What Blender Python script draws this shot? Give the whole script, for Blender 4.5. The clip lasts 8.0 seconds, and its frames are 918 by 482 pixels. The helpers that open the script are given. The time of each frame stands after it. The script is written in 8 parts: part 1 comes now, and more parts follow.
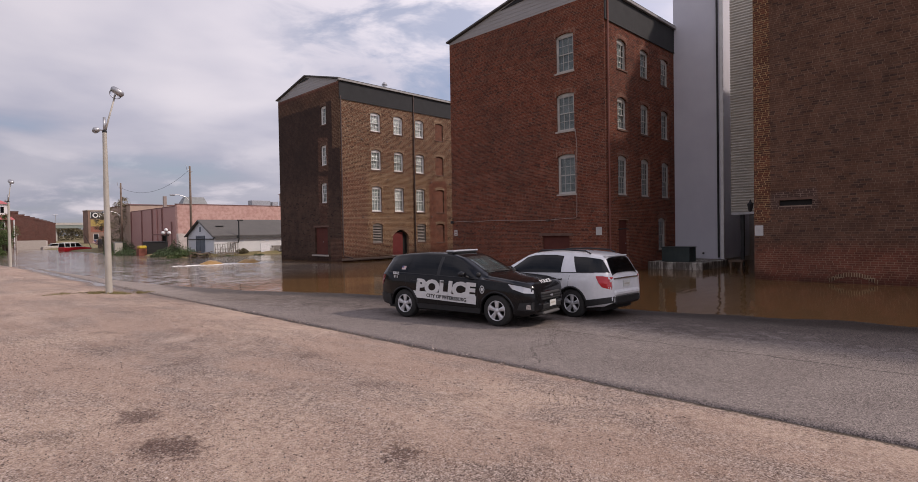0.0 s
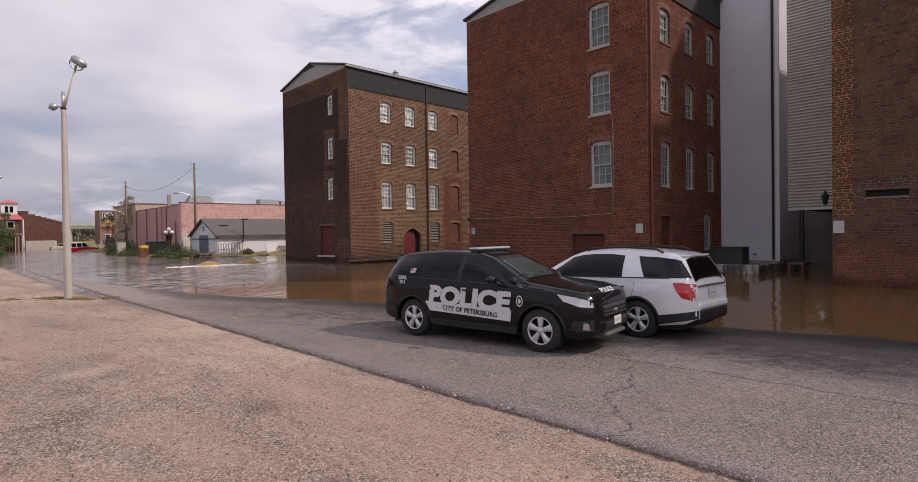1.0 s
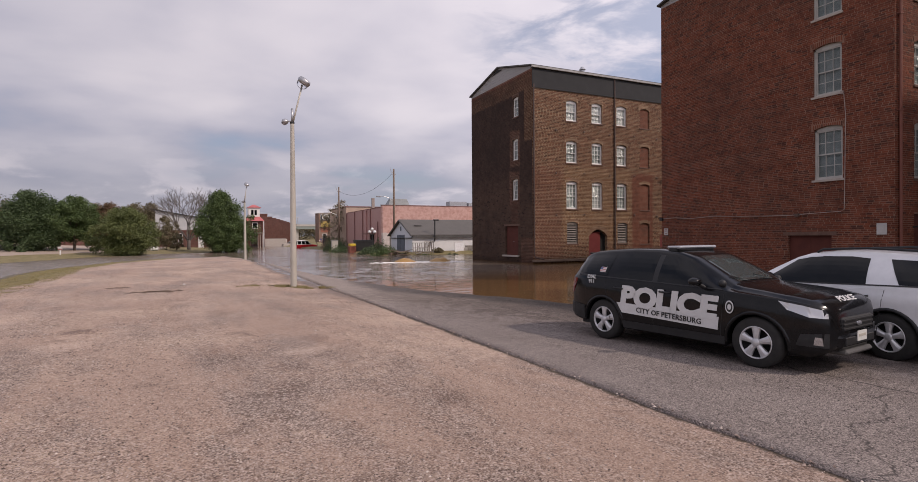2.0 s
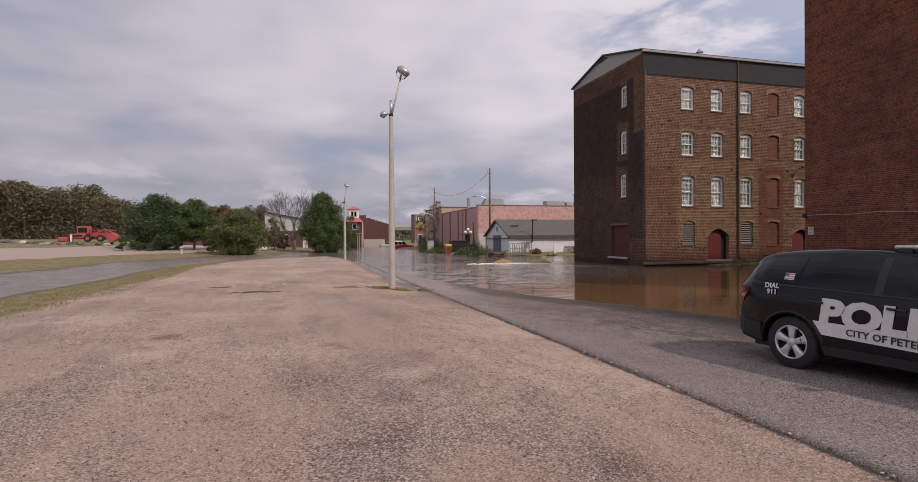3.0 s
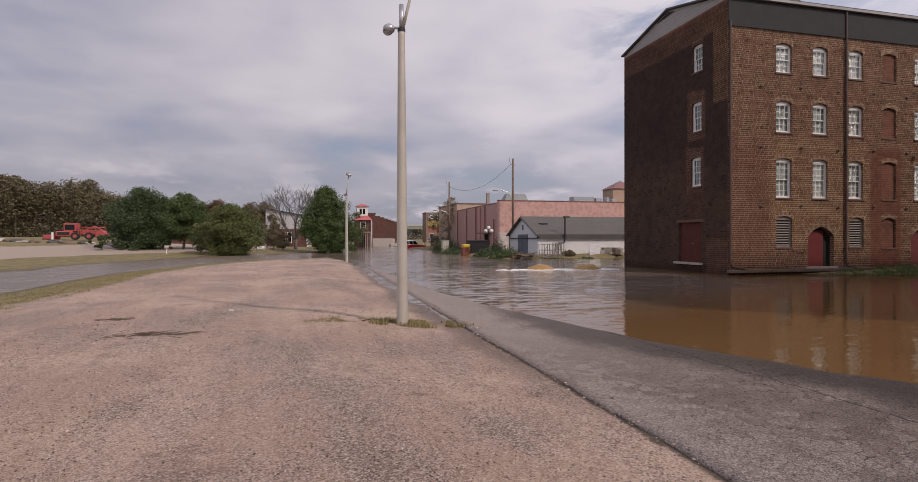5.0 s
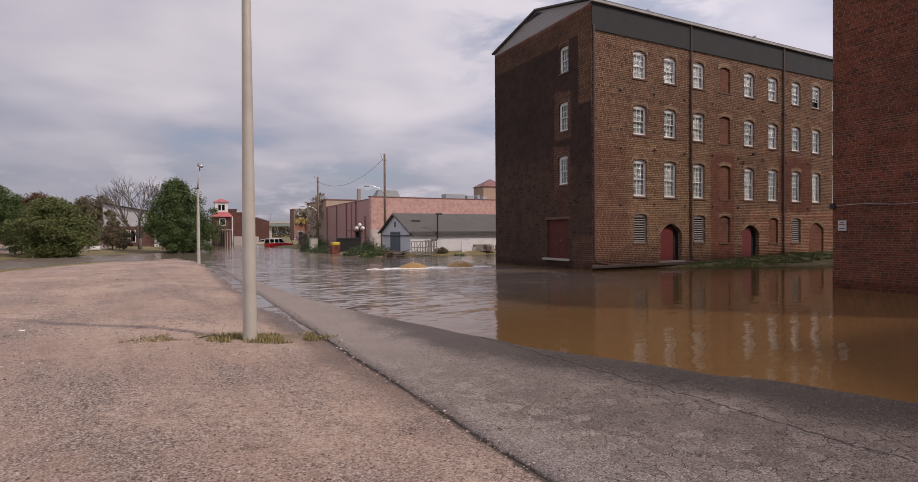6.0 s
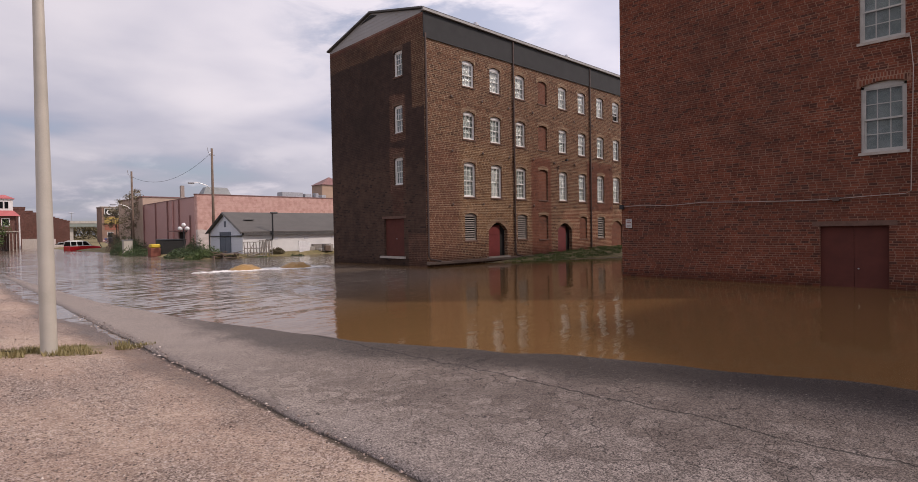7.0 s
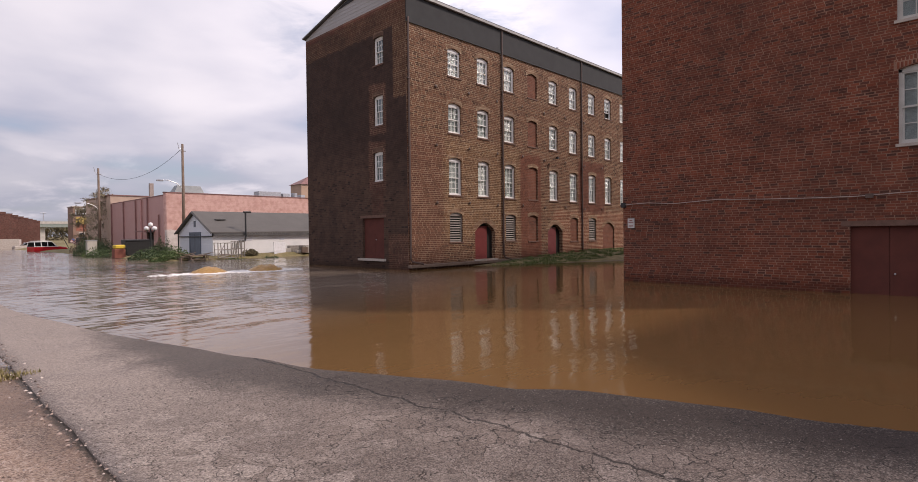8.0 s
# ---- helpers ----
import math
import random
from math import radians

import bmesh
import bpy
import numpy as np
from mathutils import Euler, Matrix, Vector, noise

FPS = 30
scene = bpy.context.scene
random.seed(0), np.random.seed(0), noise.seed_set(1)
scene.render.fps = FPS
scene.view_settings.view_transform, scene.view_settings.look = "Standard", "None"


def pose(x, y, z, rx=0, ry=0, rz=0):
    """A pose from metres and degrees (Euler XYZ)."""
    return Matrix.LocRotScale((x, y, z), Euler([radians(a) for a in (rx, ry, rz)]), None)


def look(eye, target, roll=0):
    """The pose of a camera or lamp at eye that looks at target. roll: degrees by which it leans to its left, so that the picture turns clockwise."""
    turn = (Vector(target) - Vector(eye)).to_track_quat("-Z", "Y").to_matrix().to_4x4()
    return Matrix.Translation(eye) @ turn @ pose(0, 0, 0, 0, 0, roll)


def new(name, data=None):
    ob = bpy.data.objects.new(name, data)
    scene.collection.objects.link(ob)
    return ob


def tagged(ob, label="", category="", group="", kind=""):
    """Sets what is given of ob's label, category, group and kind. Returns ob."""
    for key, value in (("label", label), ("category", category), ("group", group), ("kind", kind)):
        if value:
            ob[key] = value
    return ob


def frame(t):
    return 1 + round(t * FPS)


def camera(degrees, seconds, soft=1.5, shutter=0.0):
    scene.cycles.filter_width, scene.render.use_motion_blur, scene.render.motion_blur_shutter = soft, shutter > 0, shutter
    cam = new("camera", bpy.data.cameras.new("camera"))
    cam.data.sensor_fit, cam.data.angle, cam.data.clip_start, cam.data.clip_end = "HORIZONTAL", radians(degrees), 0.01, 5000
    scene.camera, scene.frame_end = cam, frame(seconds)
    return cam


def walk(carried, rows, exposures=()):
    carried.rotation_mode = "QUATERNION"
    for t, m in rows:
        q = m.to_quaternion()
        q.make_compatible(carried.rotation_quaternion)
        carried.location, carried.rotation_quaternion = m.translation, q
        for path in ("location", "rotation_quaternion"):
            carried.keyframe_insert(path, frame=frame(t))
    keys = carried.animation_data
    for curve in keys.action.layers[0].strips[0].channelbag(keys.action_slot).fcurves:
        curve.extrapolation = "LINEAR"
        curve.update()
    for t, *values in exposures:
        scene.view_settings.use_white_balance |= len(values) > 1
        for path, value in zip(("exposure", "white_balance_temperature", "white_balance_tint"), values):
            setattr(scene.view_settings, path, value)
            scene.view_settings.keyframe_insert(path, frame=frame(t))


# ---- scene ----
cam = camera(79.7, 8.0, soft=0.85)
PATH = [
    (0, (-0.519, -1.026, 2.312), (0.9, 0.383, 2.276), -1.0),
    (0.5, (1.275, 0.934, 2.13), (2.698, 2.339, 2.097), -0.9),
    (1, (1.806, 1.671, 2.105), (3.191, 3.113, 2.076), -0.9),
    (1.5, (1.913, 1.959, 2.052), (2.913, 3.69, 2.033), -0.6),
    (2, (1.901, 1.99, 2.002), (2.746, 3.802, 1.987), -0.4),
    (2.2, (1.873, 2.188, 2.01), (2.591, 4.055, 1.994), -0.3),
    (3.3, (2.251, 4.945, 1.91), (2.775, 6.875, 1.901), -0.3),
    (3.5, (2.317, 5.722, 1.899), (2.839, 7.653, 1.89), -0.2),
    (4, (2.523, 7.767, 1.878), (3.038, 9.7, 1.872), -0.2),
    (4.2, (2.646, 8.581, 1.888), (3.158, 10.515, 1.883), -0.2),
    (5.3, (3.626, 13.103, 1.973), (4.117, 15.042, 1.958), -0.1),
    (5.5, (3.781, 13.411, 1.961), (4.341, 15.331, 1.947), -0.2),
    (6, (3.861, 13.362, 1.984), (4.784, 15.137, 1.96), -0.4),
    (6.5, (3.811, 12.866, 2.056), (5.043, 14.44, 2.021), -0.5),
    (7, (3.729, 12.61, 2.019), (5.111, 14.055, 1.982), -1.0),
    (7.5, (4.177, 13.07, 1.822), (5.588, 14.488, 1.796), -0.6),
    (8, (5.333, 14.326, 1.889), (6.757, 15.73, 1.862), -0.7),
]
walk(cam, [(t, look(eye, target, roll)) for t, eye, target, roll in PATH],
     exposures=[(0, 0.02, 6480, 20), (1.0, 0.10, 6520, 20), (2.0, 0.0, 6540, 20), (3.5, -0.13, 6560, 20), (5.5, -0.17, 6560, 20), (6.5, -0.02, 6560, 20), (7, 0.10, 6560, 20), (8, 0.30, 6560, 20)])

# ---- world and sun ----
SUN_AZ = math.atan2(0.69, -0.72)          # the way to the sun, from +y towards +x
SUN_EL = radians(41)
world = bpy.data.worlds.new("world")
scene.world = world
world.use_nodes = True


class Nodes:
    """Short hand for a node tree."""

    def __init__(self, tree):
        self.tree = tree
        tree.nodes.clear()

    def add(self, kind, inputs=None, operation="", feature="", attribute_name=""):
        n = self.tree.nodes.new(kind)
        if operation:
            n.operation = operation
        if feature:
            n.feature = feature
        if attribute_name:
            n.attribute_name = attribute_name
        for k, v in (inputs or {}).items():
            self.put(n.inputs[k], v)
        return n

    def put(self, socket, v):
        if isinstance(v, bpy.types.NodeSocket):
            self.tree.links.new(v, socket)
        else:
            if isinstance(v, tuple) and len(v) == 3 and socket.type == "RGBA":
                v = (*v, 1)
            socket.default_value = v

    def math(self, op, a, b=0.0, c=0.0, clamp=False):
        n = self.add("ShaderNodeMath", operation=op)
        n.use_clamp = clamp
        for s, v in zip(n.inputs, (a, b, c)):
            self.put(s, v)
        return n.outputs[0]

    def vec(self, op, a, b=(0, 0, 0), scale=1.0):
        n = self.add("ShaderNodeVectorMath", operation=op)
        self.put(n.inputs[0], a)
        self.put(n.inputs[1], b)
        if op == "SCALE":
            self.put(n.inputs[3], scale)
        return n.outputs[0]

    def noise(self, vector, scale, detail=4.0, rough=0.55, distort=0.0):
        n = self.add("ShaderNodeTexNoise", {"Scale": scale, "Detail": detail, "Roughness": rough, "Distortion": distort})
        if vector is not None:
            self.put(n.inputs["Vector"], vector)
        return n.outputs[0]

    def ramp(self, fac, lo, hi, a=0.0, b=1.0):
        n = self.add("ShaderNodeMapRange")
        n.interpolation_type = "SMOOTHSTEP"
        for s, v in zip(n.inputs, (fac, lo, hi, a, b)):
            self.put(s, v)
        return n.outputs[0]

    def mix(self, fac, a, b, mode="MIX"):
        n = self.add("ShaderNodeMix")
        n.data_type, n.blend_type = "RGBA", mode
        self.put(n.inputs[0], fac)
        self.put(n.inputs[6], a)
        self.put(n.inputs[7], b)
        return n.outputs[2]

    def split(self, v):
        return self.add("ShaderNodeSeparateXYZ", {0: v}).outputs

    def join(self, x, y, z):
        return self.add("ShaderNodeCombineXYZ", {0: x, 1: y, 2: z}).outputs[0]


def build_sky():
    w = Nodes(world.node_tree)
    sky = w.add("ShaderNodeTexSky")
    sky.sky_type, sky.sun_disc, sky.sun_elevation, sky.sun_rotation = "NISHITA", False, SUN_EL, SUN_AZ
    blue = w.add("ShaderNodeHueSaturation", {"Saturation": 1.0, "Value": 0.105, "Color": sky.outputs[0]}).outputs[0]
    d = w.add("ShaderNodeTexCoord").outputs["Generated"]
    x, y, z = w.split(d)
    up = w.math("ADD", w.math("MAXIMUM", z, 0.0), 0.16)
    flat = w.join(w.math("DIVIDE", x, up), w.math("DIVIDE", y, up), 0.0)
    big = w.noise(w.vec("ADD", flat, (3.7, 1.3, 0.0)), 0.50, 3.0, 0.45, 0.15)
    fine = w.noise(w.vec("ADD", flat, (9.1, 4.0, 2.0)), 1.5, 5.0, 0.42, 0.15)
    puff = w.noise(w.vec("MULTIPLY", d, (5.0, 5.0, 14.0)), 1.5, 6.0, 0.55, 0.2)
    both = w.math("ADD", w.math("MULTIPLY", big, 0.65), w.math("MULTIPLY", fine, 0.35))
    cover = w.ramp(both, 0.345, 0.48)
    # a ragged gap in the cloud, high to the north-east
    gap = w.add("ShaderNodeVectorMath", {0: d, 1: (0.605, 0.712, 0.357)}, operation="DOT_PRODUCT").outputs["Value"]
    torn = w.noise(w.vec("MULTIPLY", d, (3.0, 3.0, 9.0)), 2.2, 5.0, 0.6, 0.4)
    gap = w.math("MULTIPLY", w.ramp(gap, 0.962, 0.996), w.ramp(torn, 0.40, 0.66))
    cover = w.math("MULTIPLY", cover, w.math("MULTIPLY_ADD", gap, -0.62, 1.0))
    shade = w.ramp(w.math("ADD", w.math("MULTIPLY", fine, 0.5), w.math("MULTIPLY", big, 0.5)), 0.36, 0.64)
    cloud = w.mix(shade, (0.44, 0.46, 0.55), (0.82, 0.80, 0.815))
    low = w.ramp(z, 0.02, 0.22)
    bank = w.math("MULTIPLY", w.ramp(puff, 0.50, 0.64), w.math("SUBTRACT", 1.0, low))
    haze = w.mix(bank, (0.36, 0.39, 0.46), (0.80, 0.775, 0.79))
    body = w.mix(w.math("MULTIPLY", cover, 0.92), blue, cloud)
    seen = w.mix(w.math("MULTIPLY_ADD", low, 0.75, 0.25), haze, body)
    # brighter towards the hidden sun
    toward = (math.sin(SUN_AZ) * math.cos(SUN_EL), math.cos(SUN_AZ) * math.cos(SUN_EL), math.sin(SUN_EL))
    n = w.add("ShaderNodeVectorMath", {0: d, 1: toward}, operation="DOT_PRODUCT")
    glow = w.ramp(n.outputs["Value"], -0.8, 1.0, 0.78, 1.38)
    w_out = w.add("ShaderNodeOutputWorld")
    bg = w.add("ShaderNodeBackground", {"Color": w.vec("SCALE", seen, scale=glow), "Strength": 1.0})
    w.tree.links.new(bg.outputs[0], w_out.inputs[0])


build_sky()
sun = new("sun", bpy.data.lights.new("sun", "SUN"))
sun.data.energy, sun.data.angle, sun.data.color = 2.2, radians(2.4), (1.0, 0.90, 0.77)
sun.rotation_euler = Euler((math.pi / 2 - SUN_EL, 0, math.pi - SUN_AZ))
sun.location = (30, -30, 40)

# ---- materials ----
def material(name):
    m = bpy.data.materials.new(name)
    m.use_nodes = True
    n = Nodes(m.node_tree)
    out = n.add("ShaderNodeOutputMaterial")
    b = n.add("ShaderNodeBsdfPrincipled")
    n.tree.links.new(b.outputs[0], out.inputs[0])
    return m, n, b


def bumped(n, b, height, strength=0.3, distance=0.01):
    n.put(b.inputs["Normal"], n.add("ShaderNodeBump", {"Height": height, "Strength": strength, "Distance": distance}).outputs[0])


def surface(name, c1, c2, scale=6.0, rough=0.7, metal=0.0, bump=0.15, fine=40.0, spread=0.25, ior=1.45, coat=0.0):
    """A surface with broad and fine variation between two colours."""
    m, n, b = material(name)
    p = n.add("ShaderNodeTexCoord").outputs["Object"]
    broad, grain = n.noise(p, scale, 4.0), n.noise(p, fine, 3.0)
    f = n.ramp(n.math("ADD", n.math("MULTIPLY", broad, 0.7), n.math("MULTIPLY", grain, 0.3)), 0.5 - spread, 0.5 + spread)
    n.put(b.inputs["Base Color"], n.mix(f, c1, c2))
    n.put(b.inputs["Roughness"], n.math("MULTIPLY_ADD", grain, 0.2, max(rough - 0.1, 0.02)))
    b.inputs["Metallic"].default_value, b.inputs["IOR"].default_value = metal, ior
    b.inputs["Coat Weight"].default_value, b.inputs["Coat Roughness"].default_value = coat, 0.05
    if bump:
        bumped(n, b, grain, bump)
    return m


def wall_uv(n):
    """Along the wall and up, in metres, for walls that run along x or y."""
    g = n.add("ShaderNodeNewGeometry")
    x, y, z = n.split(g.outputs["Position"])
    nx, ny, nz = n.split(n.vec("ABSOLUTE", g.outputs["True Normal"]))
    u = n.math("ADD", n.math("MULTIPLY", x, ny), n.math("MULTIPLY", y, nx))
    return n.add("ShaderNodeNewGeometry").outputs["Position"], u, z


def within(n, u, v, u0, u1, v0, v1, soft=0.05):
    a = n.math("MULTIPLY", n.ramp(u, u0 - soft, u0 + soft), n.ramp(u, u1 + soft, u1 - soft))
    b = n.math("MULTIPLY", n.ramp(v, v0 - soft, v0 + soft), n.ramp(v, v1 + soft, v1 - soft))
    return n.math("MULTIPLY", a, b)


def brick(name, c1, c2, c3, mortar, dark=0.12, stain=(0.05, 0.035, 0.03), stained=0.3, patches=(), width=0.25, row=0.100, mode="face", axis=0):
    """Brickwork in courses: three brick colours, mortar, broad stains, and patches (box, colours) of other brick.
    A "face" draws courses, a "bed" is the mortar behind laid bricks (courses only in the reveals), a "piece" is one laid brick."""
    m, n, b = material(name)
    p, u, v = wall_uv(n)
    course = n.add("ShaderNodeTexWhiteNoise", {"Vector": n.join(n.math("FLOOR", n.math("DIVIDE", v, row)), 0.5, 0.5)})
    uv = n.join(n.math("MULTIPLY_ADD", course.outputs["Value"], width * 0.9, u), v, 0.0)
    lot = n.math("FRACT", n.math("ADD", n.add("ShaderNodeNewGeometry").outputs["Random Per Island"], n.add("ShaderNodeObjectInfo").outputs["Random"]))
    lot2 = n.math("FRACT", n.math("MULTIPLY", lot, 37.7))
    facing = n.ramp(n.split(n.vec("ABSOLUTE", n.add("ShaderNodeNewGeometry").outputs["True Normal"]))[axis], 0.5, 0.7)

    def courses(a, c, mo, size=0.017):
        if mode == "piece":
            return n.mix(lot, a, c), 0.0
        t = n.add("ShaderNodeTexBrick", {"Vector": uv, "Color1": a, "Color2": c, "Mortar": mo, "Scale": 1.0, "Mortar Size": size,
                                         "Mortar Smooth": 0.25, "Bias": 0.0, "Brick Width": width, "Row Height": row})
        t.offset, t.offset_frequency, t.squash = 0.5, 2, 1.0
        return (n.mix(facing, t.outputs[0], mo) if mode == "bed" else t.outputs[0]), t.outputs[1]

    base = courses(c1, c2, mortar)
    burnt = lot2 if mode == "piece" else courses((0, 0, 0), (1, 1, 1), (0, 0, 0))[0]
    broad, mid, grain = n.noise(p, 0.35, 5.0, 0.6), n.noise(p, 2.2, 4.0), n.noise(p, 30.0, 3.0)
    colour = n.mix(n.math("MULTIPLY", n.ramp(burnt, 1.0 - dark, 1.0 - dark * 0.6), 0.8), base[0], c3) if mode != "bed" else base[0]
    wobble = n.math("MULTIPLY_ADD", n.math("ADD", mid, broad), 0.5, -0.5)
    for (u0, u1, v0, v1), a, c, mo, soft in patches:
        uu, vv = n.math("ADD", u, n.math("MULTIPLY", wobble, soft * 2)), n.math("ADD", v, wobble)
        colour = n.mix(within(n, uu, vv, u0, u1, v0, v1, soft), colour, courses(a, c, mo)[0])
    colour = n.mix(n.ramp(mid, 0.35, 0.7, 0.0, 0.35), colour, n.mix(0.5, colour, (0.30, 0.20, 0.15)), "MULTIPLY")
    colour = n.mix(n.ramp(broad, 0.42, 0.68, 0.0, stained), colour, stain)
    damp = n.math("MULTIPLY", n.ramp(n.math("ADD", v, n.math("MULTIPLY", broad, 0.5)), 0.75, 0.3), 0.6)
    colour = n.mix(damp, colour, n.mix(1.0, colour, (0.35, 0.30, 0.28), "MULTIPLY"))
    n.put(b.inputs["Base Color"], n.mix(n.ramp(grain, 0.3, 0.7, 0.0, 0.35), colour, n.mix(1.0, colour, (0.6, 0.55, 0.5), "MULTIPLY")))
    b.inputs["Roughness"].default_value = 0.88
    b.inputs["Specular IOR Level"].default_value = 0.25
    bumped(n, b, n.math("SUBTRACT", n.math("MULTIPLY", grain, 0.35), base[1]), 0.5 if mode == "face" else 0.3, 0.008)
    return m


# where the lot is stained (+) or dusted pale (-): x, y, half width, half length, strength
STAINS = ((1.33, 6.23, 0.32, 0.40, 0.75), (1.26, 4.9, 0.42, 0.50, 0.85), (2.76, 3.05, 0.35, 0.30, 0.7), (4.5, 7.8, 0.35, 0.6, 0.5), (2.8, 8.8, 0.3, 0.5, 0.4), (4.0, 5.2, 0.4, 0.35, 0.4),
          (-0.37, 14.87, 0.45, 0.55, 0.7), (2.0, 11.7, 0.25, 1.0, 0.3), (3.7, 12.0, 0.3, 0.6, 0.35), (3.0, 9.97, 0.3, 0.4, 0.35), (3.4, 10.9, 0.6, 0.5, -0.7), (-0.3, 13.2, 0.6, 0.8, -0.7), (-2.2, 17.6, 1.0, 1.6, -0.6), (1.8, 18.5, 0.6, 3.5, -0.5))


def gravel_ground():
    """Packed gravel, grass and bare earth on one sheet, by the sheet's own cover attributes."""
    m, n, b = material("earth")
    p = n.add("ShaderNodeNewGeometry").outputs["Position"]
    x, y, z = n.split(p)
    grass_at = n.add("ShaderNodeAttribute", attribute_name="grass").outputs["Fac"]
    dirt_at = n.add("ShaderNodeAttribute", attribute_name="dirt").outputs["Fac"]
    broad, mid, small = n.noise(p, 0.22, 5.0, 0.6), n.noise(p, 1.3, 5.0, 0.62), n.noise(p, 9.0, 6.0, 0.7)
    grit = n.noise(p, 60.0, 9.0, 0.85)
    vor = n.add("ShaderNodeTexVoronoi", {"Vector": p, "Scale": 95.0, "Randomness": 1.0})
    pebble = n.split(vor.outputs["Color"])[0]
    speck = n.math("ADD", n.math("MULTIPLY", grit, 0.65), n.math("MULTIPLY", pebble, 0.35))
    sand = n.mix(n.ramp(speck, 0.26, 0.70), (0.27, 0.186, 0.146), (0.53, 0.398, 0.320))
    stone = n.mix(n.ramp(speck, 0.32, 0.64), (0.100, 0.080, 0.071), (0.38, 0.318, 0.283))
    worn = n.noise(n.vec("MULTIPLY", n.vec("ADD", p, n.join(n.math("MULTIPLY", y, 0.10), 17.0, 0.0)), (1.0, 0.38, 1.0)), 0.75, 7.0, 0.66, 0.2)
    pack = n.mix(n.math("MULTIPLY", n.ramp(n.math("ADD", n.math("MULTIPLY", worn, 0.85), n.math("MULTIPLY", small, 0.15)), 0.45, 0.60), 0.72), sand, stone)
    pale = n.math("MULTIPLY", n.ramp(n.math("ADD", n.math("MULTIPLY", broad, 0.6), n.math("MULTIPLY", small, 0.4)), 0.48, 0.58), 0.85)
    pack = n.mix(pale, pack, n.mix(speck, (0.45, 0.335, 0.258), (0.66, 0.525, 0.425)))
    blot = n.noise(n.vec("ADD", p, (31.0, 7.0, 0.0)), 0.62, 9.0, 0.72, 0.1)
    dark = n.math("MULTIPLY", n.ramp(blot, 0.56, 0.68), 0.5)
    pack = n.mix(dark, pack, n.mix(speck, (0.055, 0.040, 0.034), (0.17, 0.122, 0.10)))
    tyres = n.noise(n.vec("MULTIPLY", n.vec("ADD", p, n.join(n.math("MULTIPLY", y, 0.10), 0.0, 0.0)), (1.9, 0.10, 1.0)), 1.4, 5.0, 0.6, 0.15)
    pack = n.mix(n.ramp(tyres, 0.52, 0.64, 0.0, 0.25), pack, n.mix(1.0, pack, (0.70, 0.66, 0.64), "MULTIPLY"))
    pack = n.mix(n.ramp(tyres, 0.46, 0.34, 0.0, 0.3), pack, n.mix(speck, (0.40, 0.295, 0.235), (0.58, 0.45, 0.37)))
    rut = n.noise(n.vec("MULTIPLY", n.vec("ADD", p, (3.0, 41.0, 0.0)), (0.9, 1.15, 1.0)), 1.1, 9.0, 0.75, 0.0)
    pack = n.mix(n.ramp(n.math("ADD", rut, n.math("MULTIPLY_ADD", grit, 0.16, -0.08)), 0.575, 0.66, 0.0, 0.55), pack, n.mix(speck, (0.085, 0.062, 0.052), (0.25, 0.178, 0.145)))
    fl = n.add("ShaderNodeTexVoronoi", {"Vector": p, "Scale": 26.0, "Randomness": 1.0})
    pick = n.split(fl.outputs["Color"])
    fleck = n.math("MULTIPLY", n.ramp(fl.outputs["Distance"], 0.36, 0.20), n.ramp(n.math("ADD", pick[1], n.math("MULTIPLY_ADD", worn, 0.8, -0.4)), 0.60, 0.66))
    pack = n.mix(n.math("MULTIPLY", fleck, 0.75), pack, n.mix(n.ramp(pick[2], 0.55, 0.65), (0.085, 0.062, 0.052), (0.62, 0.52, 0.45)))
    rough_at = n.ramp(n.noise(n.vec("MULTIPLY", n.vec("ADD", p, n.join(n.math("MULTIPLY", y, 0.08), 9.0, 0.0)), (0.75, 0.22, 1.0)), 0.9, 6.0, 0.66, 0.2), 0.44, 0.58)
    sp = n.add("ShaderNodeTexVoronoi", {"Vector": p, "Scale": 46.0, "Randomness": 1.0})
    salt = n.split(sp.outputs["Color"])
    spot = n.ramp(sp.outputs["Distance"], 0.55, 0.35)
    pack = n.mix(n.math("MULTIPLY", n.math("MULTIPLY", n.ramp(salt[0], 0.76, 0.82), spot), n.math("MULTIPLY", rough_at, 0.6)), pack, (0.66, 0.535, 0.45))
    pack = n.mix(n.math("MULTIPLY", n.math("MULTIPLY", n.ramp(n.math("ADD", salt[1], n.math("MULTIPLY_ADD", worn, 0.6, -0.3)), 0.68, 0.76), spot), n.math("MULTIPLY_ADD", rough_at, 0.55, 0.10)), pack, (0.085, 0.062, 0.052))
    clod = n.noise(n.vec("ADD", p, (13.0, 2.0, 0.0)), 17.0, 5.0, 0.72)
    pack = n.mix(n.ramp(n.math("ADD", clod, n.math("MULTIPLY_ADD", worn, 0.30, -0.15)), 0.56, 0.64, 0.0, n.math("MULTIPLY_ADD", rough_at, 0.40, 0.12)), pack, n.mix(1.0, pack, (0.50, 0.44, 0.41), "MULTIPLY"))
    pack = n.mix(n.ramp(clod, 0.42, 0.34, 0.0, 0.35), pack, n.mix(speck, (0.42, 0.31, 0.245), (0.64, 0.505, 0.41)))
